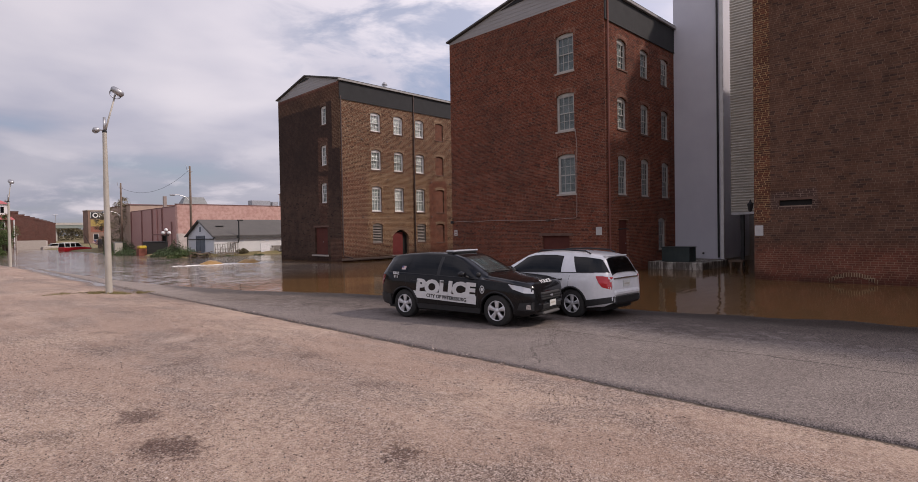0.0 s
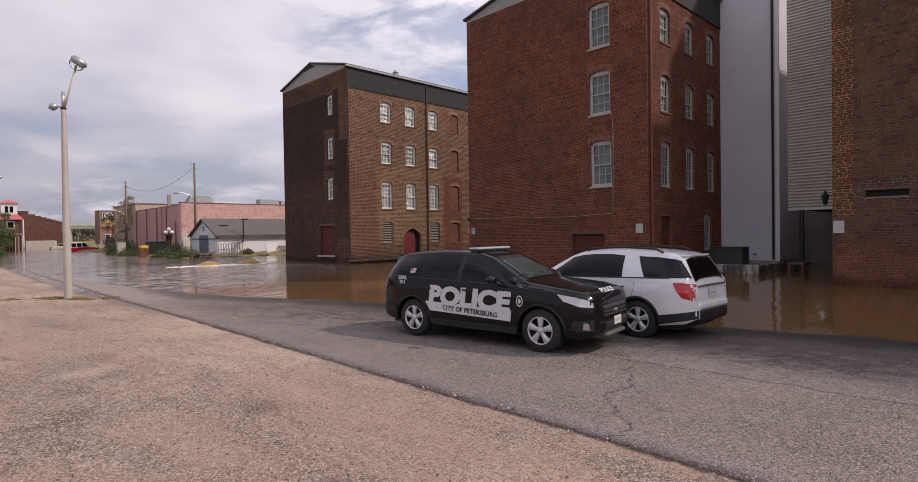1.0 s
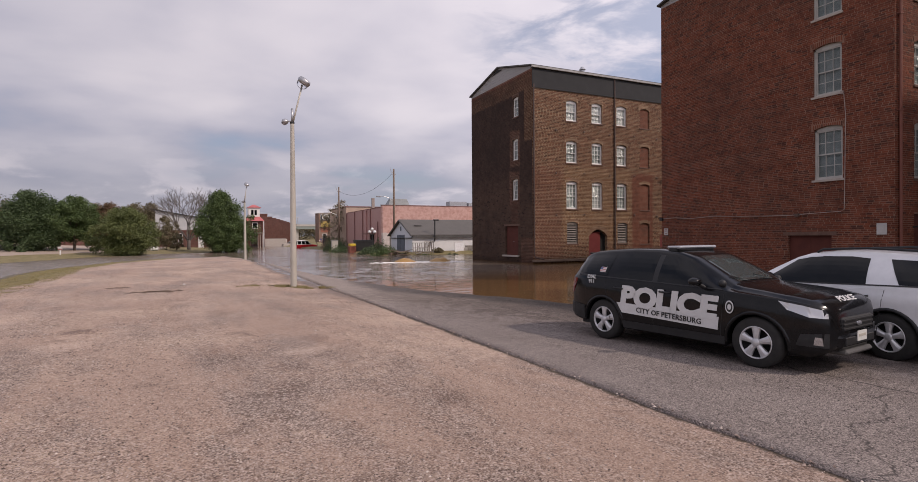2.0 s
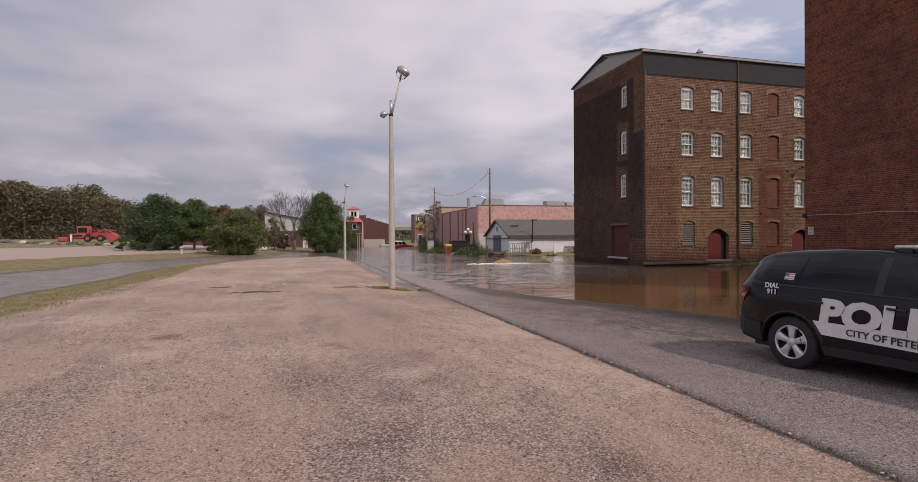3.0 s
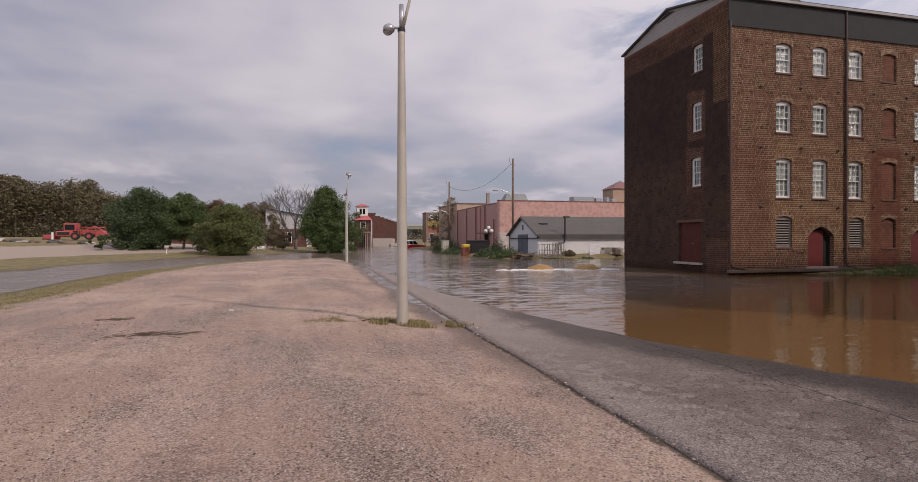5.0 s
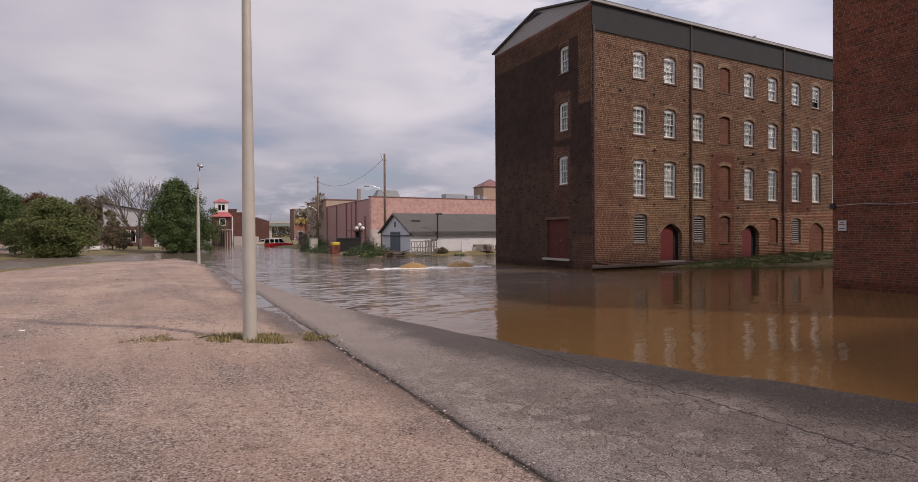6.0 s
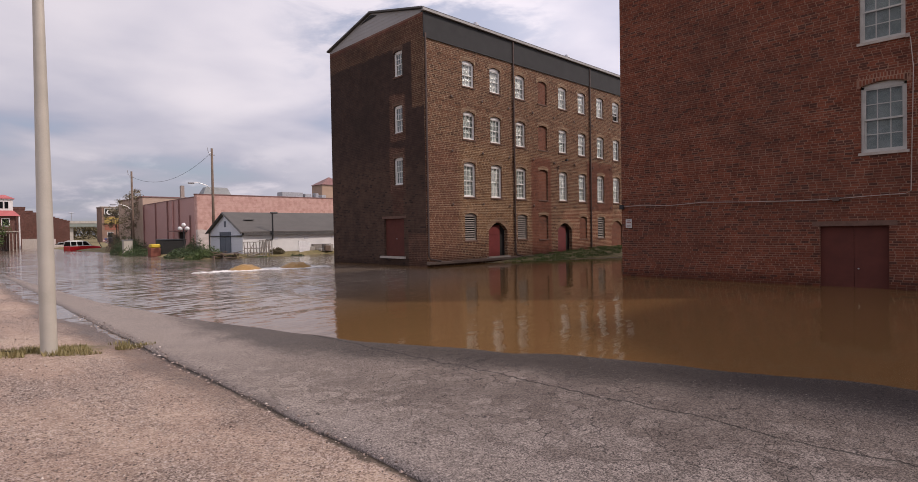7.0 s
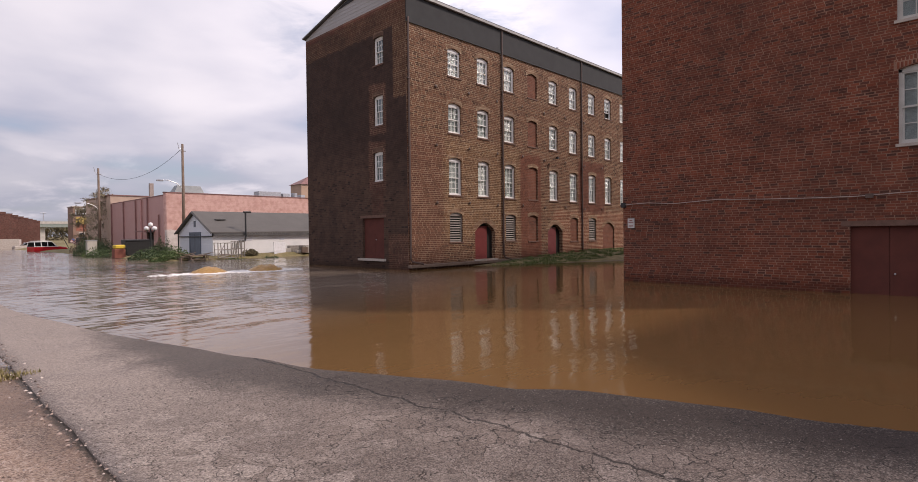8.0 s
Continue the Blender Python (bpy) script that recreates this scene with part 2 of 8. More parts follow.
    # dark oily stains and pale dusty patches on the lot
    for px, py, rx, ry, amount in STAINS:
        dx, dy = n.math("DIVIDE", n.math("SUBTRACT", x, px), rx), n.math("DIVIDE", n.math("SUBTRACT", y, py), ry)
        away = n.math("SQRT", n.math("ADD", n.math("MULTIPLY", dx, dx), n.math("MULTIPLY", dy, dy)))
        at = n.ramp(n.math("ADD", away, n.math("MULTIPLY_ADD", n.math("ADD", rut, small), 1.9, -1.9)), 1.0, 0.35, 0.0, abs(amount))
        pack = n.mix(at, pack, n.mix(n.ramp(speck, 0.35, 0.65), *(((0.030, 0.017, 0.014), (0.16, 0.095, 0.078)) if amount > 0 else ((0.42, 0.31, 0.25), (0.66, 0.53, 0.44)))))
    # every stone its own tone, strongest where the lot is coarse
    cob = n.add("ShaderNodeTexVoronoi", {"Vector": p, "Scale": 62.0, "Randomness": 1.0})
    tone = n.split(cob.outputs["Color"])
    coarse = n.math("MULTIPLY_ADD", n.ramp(worn, 0.40, 0.58), 0.45, 0.40)
    pack = n.mix(n.math("MULTIPLY", n.ramp(tone[0], 0.45, 0.15), coarse), pack, n.mix(1.0, pack, (0.46, 0.41, 0.40), "MULTIPLY"))
    pack = n.mix(n.math("MULTIPLY", n.ramp(tone[1], 0.70, 0.92), n.math("MULTIPLY", coarse, 0.8)), pack, (0.68, 0.575, 0.515))
    pack = n.mix(1.0, pack, (1.02, 0.985, 0.945), "MULTIPLY")
    lip = n.math("ADD", x, n.math("MULTIPLY_ADD", small, 0.22, n.math("MULTIPLY_ADD", mid, 0.12, -0.17)))
    crevice = n.math("MULTIPLY", n.ramp(n.math("SUBTRACT", lip, n.math("SUBTRACT", 6.47, n.ramp(y, 18.0, 28.0, 0.0, 0.06))), -0.10, -0.03), 0.85)
    pack = n.mix(crevice, pack, n.mix(small, (0.032, 0.026, 0.021), (0.085, 0.068, 0.045)))
    grassy = n.mix(n.ramp(n.math("ADD", n.math("MULTIPLY", mid, 0.5), n.math("MULTIPLY", small, 0.5)), 0.35, 0.65), (0.125, 0.115, 0.045), (0.30, 0.235, 0.125))
    earth = n.mix(small, (0.30, 0.23, 0.18), (0.48, 0.39, 0.32))
    colour = n.mix(n.ramp(n.math("ADD", grass_at, n.math("MULTIPLY_ADD", n.math("ADD", mid, small), 0.5, -0.5)), 0.38, 0.62), pack, grassy)
    colour = n.mix(n.ramp(n.math("ADD", dirt_at, n.math("MULTIPLY_ADD", mid, 0.6, -0.3)), 0.4, 0.6), colour, earth)
    wet = n.ramp(n.math("ADD", z, n.math("MULTIPLY_ADD", mid, 0.05, -0.025)), 0.045, 0.0)
    colour = n.mix(n.math("MULTIPLY", wet, 0.8), colour, n.mix(1.0, colour, (0.32, 0.27, 0.22), "MULTIPLY"))
    n.put(b.inputs["Base Color"], colour)
    n.put(b.inputs["Roughness"], n.math("MULTIPLY_ADD", wet, -0.55, 0.93))
    b.inputs["Specular IOR Level"].default_value = 0.3
    bumped(n, b, n.math("ADD", n.math("MULTIPLY", vor.outputs["Distance"], -0.5), n.math("ADD", small, n.math("MULTIPLY", grit, 1.2))), 0.7, 0.02)
    return m


def asphalt_road():
    m, n, b = material("asphalt")
    p = n.add("ShaderNodeNewGeometry").outputs["Position"]
    x, y, z = n.split(p)
    fine, small = n.noise(p, 38.0, 9.0, 0.85), n.noise(p, 14.0, 4.0, 0.6)
    mid, broad = n.noise(p, 1.1, 5.0, 0.6), n.noise(n.vec("MULTIPLY", p, (1.0, 0.3, 1.0)), 0.5, 4.0)
    vor = n.add("ShaderNodeTexVoronoi", {"Vector": p, "Scale": 95.0})
    chips = n.split(vor.outputs["Color"])[0]
    colour = n.mix(n.ramp(n.math("ADD", n.math("MULTIPLY", chips, 0.35), n.math("MULTIPLY", fine, 0.65)), 0.36, 0.62), (0.080, 0.067, 0.061), (0.305, 0.258, 0.232))
    colour = n.mix(n.ramp(mid, 0.4, 0.65, 0.0, 0.4), colour, n.mix(1.0, colour, (0.74, 0.72, 0.72), "MULTIPLY"))
    colour = n.mix(n.ramp(broad, 0.45, 0.65, 0.0, 0.3), colour, (0.25, 0.215, 0.20))
    silt = n.math("MULTIPLY", n.math("MULTIPLY", n.ramp(n.math("ADD", y, n.math("MULTIPLY", mid, 4.0)), 16.0, 22.0), n.ramp(x, 12.5, 9.5)), n.ramp(mid, 0.25, 0.6, 0.35, 0.75))
    colour = n.mix(silt, colour, n.mix(n.ramp(fine, 0.36, 0.64), (0.15, 0.122, 0.102), (0.47, 0.395, 0.34)))
    grit = n.add("ShaderNodeTexVoronoi", {"Vector": p, "Scale": 52.0, "Randomness": 1.0})
    salt = n.split(grit.outputs["Color"])
    spot = n.ramp(grit.outputs["Distance"], 0.55, 0.35)
    colour = n.mix(n.math("MULTIPLY", n.math("MULTIPLY", n.ramp(salt[0], 0.66, 0.72), spot), 0.6), colour, (0.48, 0.42, 0.375))
    colour = n.mix(n.math("MULTIPLY", n.math("MULTIPLY", n.ramp(salt[1], 0.68, 0.74), spot), 0.65), colour, (0.045, 0.038, 0.034))
    # alligator cracks near the middle of the road, where it is broken up
    jag = n.vec("ADD", p, n.vec("SCALE", n.add("ShaderNodeTexNoise", {"Vector": p, "Scale": 3.0, "Detail": 4.0}).outputs[1], scale=0.35))
    cells = n.add("ShaderNodeTexVoronoi", {"Vector": jag, "Scale": 4.6}, feature="DISTANCE_TO_EDGE").outputs["Distance"]
    band = n.math("MULTIPLY", n.ramp(n.math("ABSOLUTE", n.math("SUBTRACT", n.math("ADD", x, n.math("MULTIPLY", mid, 1.4)), 10.2)), 1.1, 0.5), n.ramp(broad, 0.40, 0.52))
    band = n.math("MULTIPLY", band, n.math("MULTIPLY", n.ramp(y, 12.5, 14.5), n.ramp(y, 22.5, 20.0)))
    crack = n.math("MULTIPLY", n.ramp(cells, 0.030, 0.008), n.math("MULTIPLY", band, n.ramp(small, 0.38, 0.5)))
    wander = n.noise(n.join(n.math("MULTIPLY", y, 0.5), 0.0, 0.0), 1.5, 6.0, 0.65)
    seam = n.math("ABSOLUTE", n.math("SUBTRACT", x, n.math("MULTIPLY_ADD", wander, 0.7, n.math("MULTIPLY_ADD", y, -0.032, 9.55))))
    seam = n.math("MULTIPLY", n.ramp(seam, 0.030, 0.008), n.ramp(small, 0.34, 0.48))
    wander2 = n.noise(n.join(n.math("MULTIPLY", x, 0.8), 5.0, 0.0), 1.5, 5.0, 0.6)
    cross = n.math("ABSOLUTE", n.math("SUBTRACT", y, n.math("MULTIPLY_ADD", wander2, 1.5, n.math("MULTIPLY_ADD", x, 0.5, 0.45))))
    cross = n.math("MULTIPLY", n.math("MULTIPLY", n.ramp(cross, 0.022, 0.006), n.ramp(x, 9.6, 9.2)), 0.8)
    crack = n.math("MAXIMUM", n.math("MAXIMUM", crack, seam), cross)
    slab = n.split(n.add("ShaderNodeTexVoronoi", {"Vector": jag, "Scale": 4.6}).outputs["Color"])[0]
    soak = n.math("ADD", z, n.math("MULTIPLY_ADD", n.math("ADD", mid, broad), 0.035, n.math("MULTIPLY_ADD", slab, 0.026, -0.048)))
    near_end = n.ramp(y, 24.0, 17.0)
    rim = n.math("MULTIPLY", n.math("MULTIPLY", n.ramp(soak, 0.084, 0.056), near_end), n.ramp(mid, 0.40, 0.52))
    crack = n.math("MAXIMUM", crack, n.math("MULTIPLY", n.ramp(cells, 0.026, 0.006), n.math("MULTIPLY", rim, n.ramp(small, 0.40, 0.52))))
    colour = n.mix(n.math("MULTIPLY", crack, 0.9), colour, (0.03, 0.027, 0.025))
    wet = n.ramp(n.math("ADD", z, n.math("MULTIPLY_ADD", n.math("ADD", mid, small), 0.016, n.ramp(y, 22.0, 29.0, -0.030, -0.008))), 0.010, -0.002)
    colour = n.mix(n.math("MULTIPLY", wet, 0.9), colour, n.mix(1.0, colour, (0.26, 0.24, 0.225), "MULTIPLY"))
    damp = n.math("MULTIPLY", n.ramp(soak, 0.062, 0.026), n.math("MULTIPLY", near_end, 0.78))
    colour = n.mix(damp, colour, n.mix(1.0, colour, (0.40, 0.36, 0.34), "MULTIPLY"))
    colour = n.mix(n.math("MULTIPLY", n.math("MULTIPLY", damp, n.math("MULTIPLY", spot, n.ramp(salt[2], 0.70, 0.76))), 0.55), colour, (0.27, 0.235, 0.205))
    colour = n.mix(1.0, colour, (1.06, 1.045, 1.035), "MULTIPLY")
    n.put(b.inputs["Base Color"], colour)
    n.put(b.inputs["Roughness"], n.math("MULTIPLY_ADD", wet, -0.28, 0.9))
    b.inputs["Specular IOR Level"].default_value = 0.3
    bumped(n, b, n.math("SUBTRACT", n.math("ADD", fine, n.math("MULTIPLY", chips, 0.6)), n.math("MULTIPLY", crack, 3.0)), 0.5, 0.006)
    return m


def flood():
    """Muddy standing water, rippled out in the open street and nearly still between the buildings."""
    m, n, b = material("flood_water")
    p = n.add("ShaderNodeNewGeometry").outputs["Position"]
    x, y, z = n.split(p)
    mud = n.noise(p, 0.15, 3.0)
    # brown mud; the field pool is paler, reflected sky put into its colour
    murk_and_sheen = n.mix(n.ramp(x, 3.0, 1.0), n.mix(mud, (0.136, 0.072, 0.027), (0.172, 0.096, 0.037)), (0.20, 0.162, 0.130))
    b.inputs["IOR"].default_value = 1.33
    wave_a = n.add("ShaderNodeTexNoise", {"Vector": n.vec("MULTIPLY", p, (0.42, 2.4, 1.0)), "Scale": 2.0, "Detail": 3.0, "Roughness": 0.6, "Distortion": 0.3}).outputs["Color"]
    wave_b = n.add("ShaderNodeTexNoise", {"Vector": n.vec("MULTIPLY", p, (0.9, 2.2, 1.0)), "Scale": 3.4, "Detail": 2.0, "Roughness": 0.5}).outputs["Color"]
    calm = n.noise(p, 0.12, 2.0)
    lane = n.math("SUBTRACT", x, n.math("MULTIPLY_ADD", y, 0.18, 5.5))
    open_water = n.math("MULTIPLY", n.ramp(n.math("ADD", y, n.math("MULTIPLY", x, -0.35)), 19.0, 27.0), n.ramp(x, 24.0, 20.5))
    beyond = n.ramp(y, 47.0, 52.0)
    open_water = n.math("MAXIMUM", n.math("MAXIMUM", open_water, beyond), n.ramp(x, 4.0, 2.0))
    # open water gets a lighter base colour in place of reflected sky
    n.put(b.inputs["Base Color"], n.mix(open_water, murk_and_sheen, (0.20, 0.158, 0.122)))
    amount = n.math("MULTIPLY_ADD", open_water, n.math("MULTIPLY_ADD", n.ramp(calm, 0.35, 0.6), 0.40, 0.60), 0.16)
    field = n.ramp(x, 3.0, 1.0)
    amount = n.math("MULTIPLY_ADD", field, 1.1, amount)
    n.put(b.inputs["Specular IOR Level"], n.math("MULTIPLY_ADD", open_water, 0.58, 0.37))
    n.put(b.inputs["Roughness"], n.math("MULTIPLY_ADD", field, 0.16, n.math("MULTIPLY_ADD", open_water, 0.025, 0.075)))
    slope = n.vec("ADD", n.vec("SCALE", n.vec("SUBTRACT", wave_a, (0.5, 0.5, 0.5)), scale=0.62), n.vec("SCALE", n.vec("SUBTRACT", wave_b, (0.5, 0.5, 0.5)), scale=0.30))
    slope = n.vec("MULTIPLY", n.vec("SCALE", slope, scale=amount), (0.28, 1.0, 0.0))
    n.put(b.inputs["Normal"], n.vec("NORMALIZE", n.vec("ADD", slope, (0.0, 0.0, 1.0))))
    return m


def siding(name, c1, c2, pitch, depth, horizontal=True, rough=0.5, metal=0.0):
    m, n, b = material(name)
    p, u, v = wall_uv(n)
    w = n.math("FRACT", n.math("DIVIDE", v if horizontal else u, pitch))
    lip = n.ramp(w, 0.0, 0.12)
    broad, fine = n.noise(p, 0.8, 4.0), n.noise(n.vec("MULTIPLY", p, (6, 6, 0.6)), 2.0, 3.0)
    colour = n.mix(n.math("ADD", n.math("MULTIPLY", broad, 0.6), n.math("MULTIPLY", fine, 0.4)), c1, c2)
    n.put(b.inputs["Base Color"], colour)
    b.inputs["Roughness"].default_value, b.inputs["Metallic"].default_value = rough, metal
    bumped(n, b, n.math("MULTIPLY_ADD", lip, 1.0, n.math("MULTIPLY", w, -0.6)), 0.8, depth)
    return m


def glossy(name, colour, rough=0.08, metal=0.0, coat=0.0, spec=0.5):
    m, n, b = material(name)
    p = n.add("ShaderNodeTexCoord").outputs["Object"]
    g = n.noise(p, 7.0, 4.0)
    n.put(b.inputs["Base Color"], n.mix(n.ramp(g, 0.3, 0.75, 0.0, 0.35), colour, tuple(min(1.0, c * 0.75 + 0.012) for c in colour)))
    n.put(b.inputs["Roughness"], n.math("MULTIPLY_ADD", g, 0.12, max(0.01, rough - 0.05)))
    b.inputs["Metallic"].default_value, b.inputs["Specular IOR Level"].default_value = metal, spec
    b.inputs["Coat Weight"].default_value, b.inputs["Coat Roughness"].default_value = coat, 0.03
    return m


def clear_glass(name, tint=(0.9, 0.95, 0.95)):
    m, n, b = material(name)
    b.inputs["Base Color"].default_value = (*tint, 1)
    b.inputs["Transmission Weight"].default_value, b.inputs["Roughness"].default_value, b.inputs["IOR"].default_value = 1.0, 0.0, 1.3
    return m


def leaf_material(name, c1, c2):
    m, n, b = material(name)
    g = n.add("ShaderNodeNewGeometry")
    rnd = n.add("ShaderNodeNewGeometry").outputs["Random Per Island"]
    broad = n.noise(g.outputs["Position"], 0.5, 3.0)
    n.put(b.inputs["Base Color"], n.mix(n.math("ADD", n.math("MULTIPLY", rnd, 0.6), n.math("MULTIPLY", broad, 0.4)), c1, c2))
    b.inputs["Roughness"].default_value = 0.6
    return m


RED_A, RED_B, BURNT, DULL = (0.245, 0.074, 0.040), (0.150, 0.050, 0.031), (0.085, 0.040, 0.030), (0.30, 0.178, 0.127)
TAN_A, TAN_B, TAN_M = (0.205, 0.098, 0.056), (0.125, 0.061, 0.039), (0.43, 0.33, 0.22)
RED = dict(c1=RED_A, c2=RED_B, c3=BURNT, mortar=DULL, dark=0.17, stained=0.30, row=0.078, width=0.22)
TAN = dict(c1=TAN_A, c2=TAN_B, c3=(0.07, 0.035, 0.022), mortar=TAN_M, dark=0.16, row=0.105, width=0.26, stained=0.15, stain=(0.085, 0.04, 0.028), patches=[
    ((20.0, 26.6, 0.0, 7.2), (0.18, 0.078, 0.046), (0.118, 0.052, 0.034), (0.38, 0.275, 0.19), 0.35),
    ((26.6, 33.3, 1.6, 7.2), (0.235, 0.127, 0.064), (0.130, 0.068, 0.038), (0.52, 0.40, 0.265), 0.35),
    ((33.4, 35.6, -1.0, 6.9), (0.20, 0.075, 0.045), (0.16, 0.06, 0.038), (0.24, 0.13, 0.09), 0.12),
    ((37.0, 60.0, -1.0, 3.4), (0.26, 0.100, 0.056), (0.17, 0.068, 0.040), (0.62, 0.47, 0.33), 0.3),
    ((40.2, 43.9, 3.3, 7.1), (0.18, 0.065, 0.04), (0.14, 0.055, 0.035), (0.22, 0.12, 0.085), 0.15),
])
TAR = dict(row=0.105, width=0.26, c1=(0.110, 0.064, 0.046), c2=(0.080, 0.048, 0.036), c3=(0.03, 0.02, 0.017), mortar=(0.11, 0.075, 0.055), dark=0.1, stain=(0.035, 0.024, 0.020), stained=0.5, patches=[
    ((33.0, 60.0, 6.2, 16.0), (0.066, 0.039, 0.031), (0.048, 0.030, 0.025), (0.080, 0.051, 0.040), 1.3),
    ((35.0, 37.45, 9.1, 14.0), (0.14, 0.07, 0.042), (0.10, 0.05, 0.032), (0.32, 0.23, 0.15), 0.06),
    ((35.0, 60.0, 12.95, 14.2), (0.13, 0.062, 0.038), (0.10, 0.048, 0.032), (0.24, 0.165, 0.11), 0.06),
    ((35.0, 60.0, 14.15, 17.0), (0.20, 0.07, 0.045), (0.16, 0.06, 0.04), (0.22, 0.12, 0.09), 0.1),
    ((38.1, 39.6, 7.4, 10.1), (0.13, 0.062, 0.045), (0.09, 0.045, 0.032), (0.26, 0.17, 0.12), 0.12),
    ((38.2, 39.7, 4.3, 7.0), (0.13, 0.062, 0.045), (0.09, 0.045, 0.032), (0.26, 0.17, 0.12), 0.12),
    ((38.4, 39.5, 3.0, 4.5), (0.13, 0.062, 0.045), (0.09, 0.045, 0.032), (0.13, 0.085, 0.062), 0.15),
    ((36.0, 38.0, -1.0, 1.9), (0.15, 0.07, 0.048), (0.10, 0.05, 0.035), (0.25, 0.16, 0.11), 0.12),
])
BROWN = dict(c1=(0.175, 0.088, 0.056), c2=(0.128, 0.066, 0.045), c3=(0.075, 0.044, 0.034), mortar=(0.225, 0.145, 0.100), dark=0.16, stained=0.22, patches=[
    ((6.02, 7.2, 2.45, 30.0), (0.21, 0.075, 0.042), (0.10, 0.045, 0.03), (0.46, 0.31, 0.16), 0.04),
    ((-3.0, 6.6, -1.0, 1.5), (0.22, 0.075, 0.048), (0.16, 0.06, 0.04), (0.30, 0.18, 0.12), 0.4),
    ((4.3, 6.0, 3.0, 3.75), (0.10, 0.06, 0.05), (0.12, 0.07, 0.055), (0.33, 0.24, 0.19), 0.1),
], row=0.088, width=0.23)
M_brick_red, M_brick_brown = brick("red_brick", **RED), brick("brown_brick", **BROWN)
RED_WEST = brick("red_brick_bed", **RED, mode="bed", axis=0), brick("laid_red_brick", **RED, mode="piece")
RED_SOUTH = brick("red_brick_bed_south", **RED, mode="bed", axis=1), RED_WEST[1]
TAN_SOUTH = brick("tan_brick_bed", **TAN, mode="bed", axis=1), brick("laid_tan_brick", **TAN, mode="piece")
TAR_WEST = brick("tarred_brick_bed", **TAR, mode="bed", axis=0), brick("laid_tarred_brick", **TAR, mode="piece")
BROWN_WEST = brick("brown_brick_bed", **BROWN, mode="bed", axis=0), brick("laid_brown_brick", **BROWN, mode="piece")
M_arch = brick("arch_brick", (0.22, 0.10, 0.055), (0.15, 0.07, 0.04), BURNT, TAN_M, 0.1, width=0.085, row=0.24)
M_arch_dark = brick("dark_arch_brick", (0.11, 0.055, 0.038), (0.07, 0.037, 0.027), BURNT, (0.24, 0.16, 0.115), 0.1, width=0.085, row=0.24)
M_arch_red = brick("red_arch_brick", RED_A, RED_B, BURNT, DULL, 0.1, width=0.085, row=0.24)
M_infill = brick("infill_brick", (0.23, 0.085, 0.05), (0.18, 0.068, 0.042), (0.12, 0.05, 0.035), (0.22, 0.12, 0.085), 0.05)
M_far_brick = brick("far_brick", (0.17, 0.065, 0.05), (0.13, 0.052, 0.042), BURNT, (0.20, 0.13, 0.11), 0.1, stained=0.2)
M_pink_brick = brick("painted_brick", (0.66, 0.425, 0.375), (0.64, 0.405, 0.355), (0.58, 0.34, 0.295), (0.67, 0.44, 0.39), 0.05, stained=0.06, stain=(0.42, 0.24, 0.20), patches=[
    ((20.0, 29.0, -1.0, 2.6), (0.66, 0.60, 0.57), (0.62, 0.56, 0.53), (0.64, 0.58, 0.55), 0.1)], width=0.4, row=0.2)
M_earth, M_asphalt, M_water = gravel_ground(), asphalt_road(), flood()
M_slate = surface("dark_metal_band", (0.018, 0.018, 0.019), (0.030, 0.030, 0.031), 1.5, 0.8, 0.0, 0.2, 14.0)
M_gable = siding("gable_siding", (0.26, 0.25, 0.245), (0.36, 0.345, 0.335), 0.21, 0.02)
M_white = surface("white_paint", (0.70, 0.69, 0.66), (0.82, 0.81, 0.79), 3.0, 0.5, 0.0, 0.08)
M_frame = surface("window_paint", (0.38, 0.365, 0.335), (0.54, 0.525, 0.49), 3.0, 0.55, 0.0, 0.1)
M_sill = surface("stone_sill", (0.34, 0.29, 0.25), (0.48, 0.43, 0.38), 5.0, 0.8)
M_sill_brown = surface("brown_sill", (0.10, 0.055, 0.04), (0.16, 0.09, 0.065), 5.0, 0.8)
M_pane = clear_glass("window_glass")
M_blind = surface("window_blind", (0.42, 0.42, 0.40), (0.56, 0.55, 0.53), 2.0, 0.8, 0.0, 0.0)
M_curtain = surface("grey_curtain", (0.15, 0.172, 0.168), (0.27, 0.29, 0.28), 3.0, 0.9, 0.0, 0.0)
M_sheer = surface("pale_sheer_curtain", (0.24, 0.26, 0.25), (0.42, 0.43, 0.41), 3.0, 0.9, 0.0, 0.0)
M_oxblood = surface("oxblood_paint", (0.080, 0.021, 0.014), (0.115, 0.031, 0.021), 2.0, 0.85, 0.0, 0.1)
M_doorred = surface("red_door_paint", (0.135, 0.026, 0.025), (0.19, 0.04, 0.037), 2.0, 0.45, 0.0, 0.1)
M_louver = surface("louvre_paint", (0.19, 0.165, 0.145), (0.29, 0.255, 0.23), 3.0, 0.6)
# near-black colour that stands in for shade in openings; also a joint and a door
M_dark = surface("shade_and_joint_black", (0.012, 0.011, 0.010), (0.02, 0.018, 0.016), 2.0, 0.9, 0.0, 0.0)
M_pipe = surface("brown_downspout", (0.07, 0.045, 0.035), (0.11, 0.07, 0.055), 3.0, 0.5)
M_gutter = surface("pale_gutter", (0.26, 0.25, 0.235), (0.38, 0.365, 0.35), 2.0, 0.5)
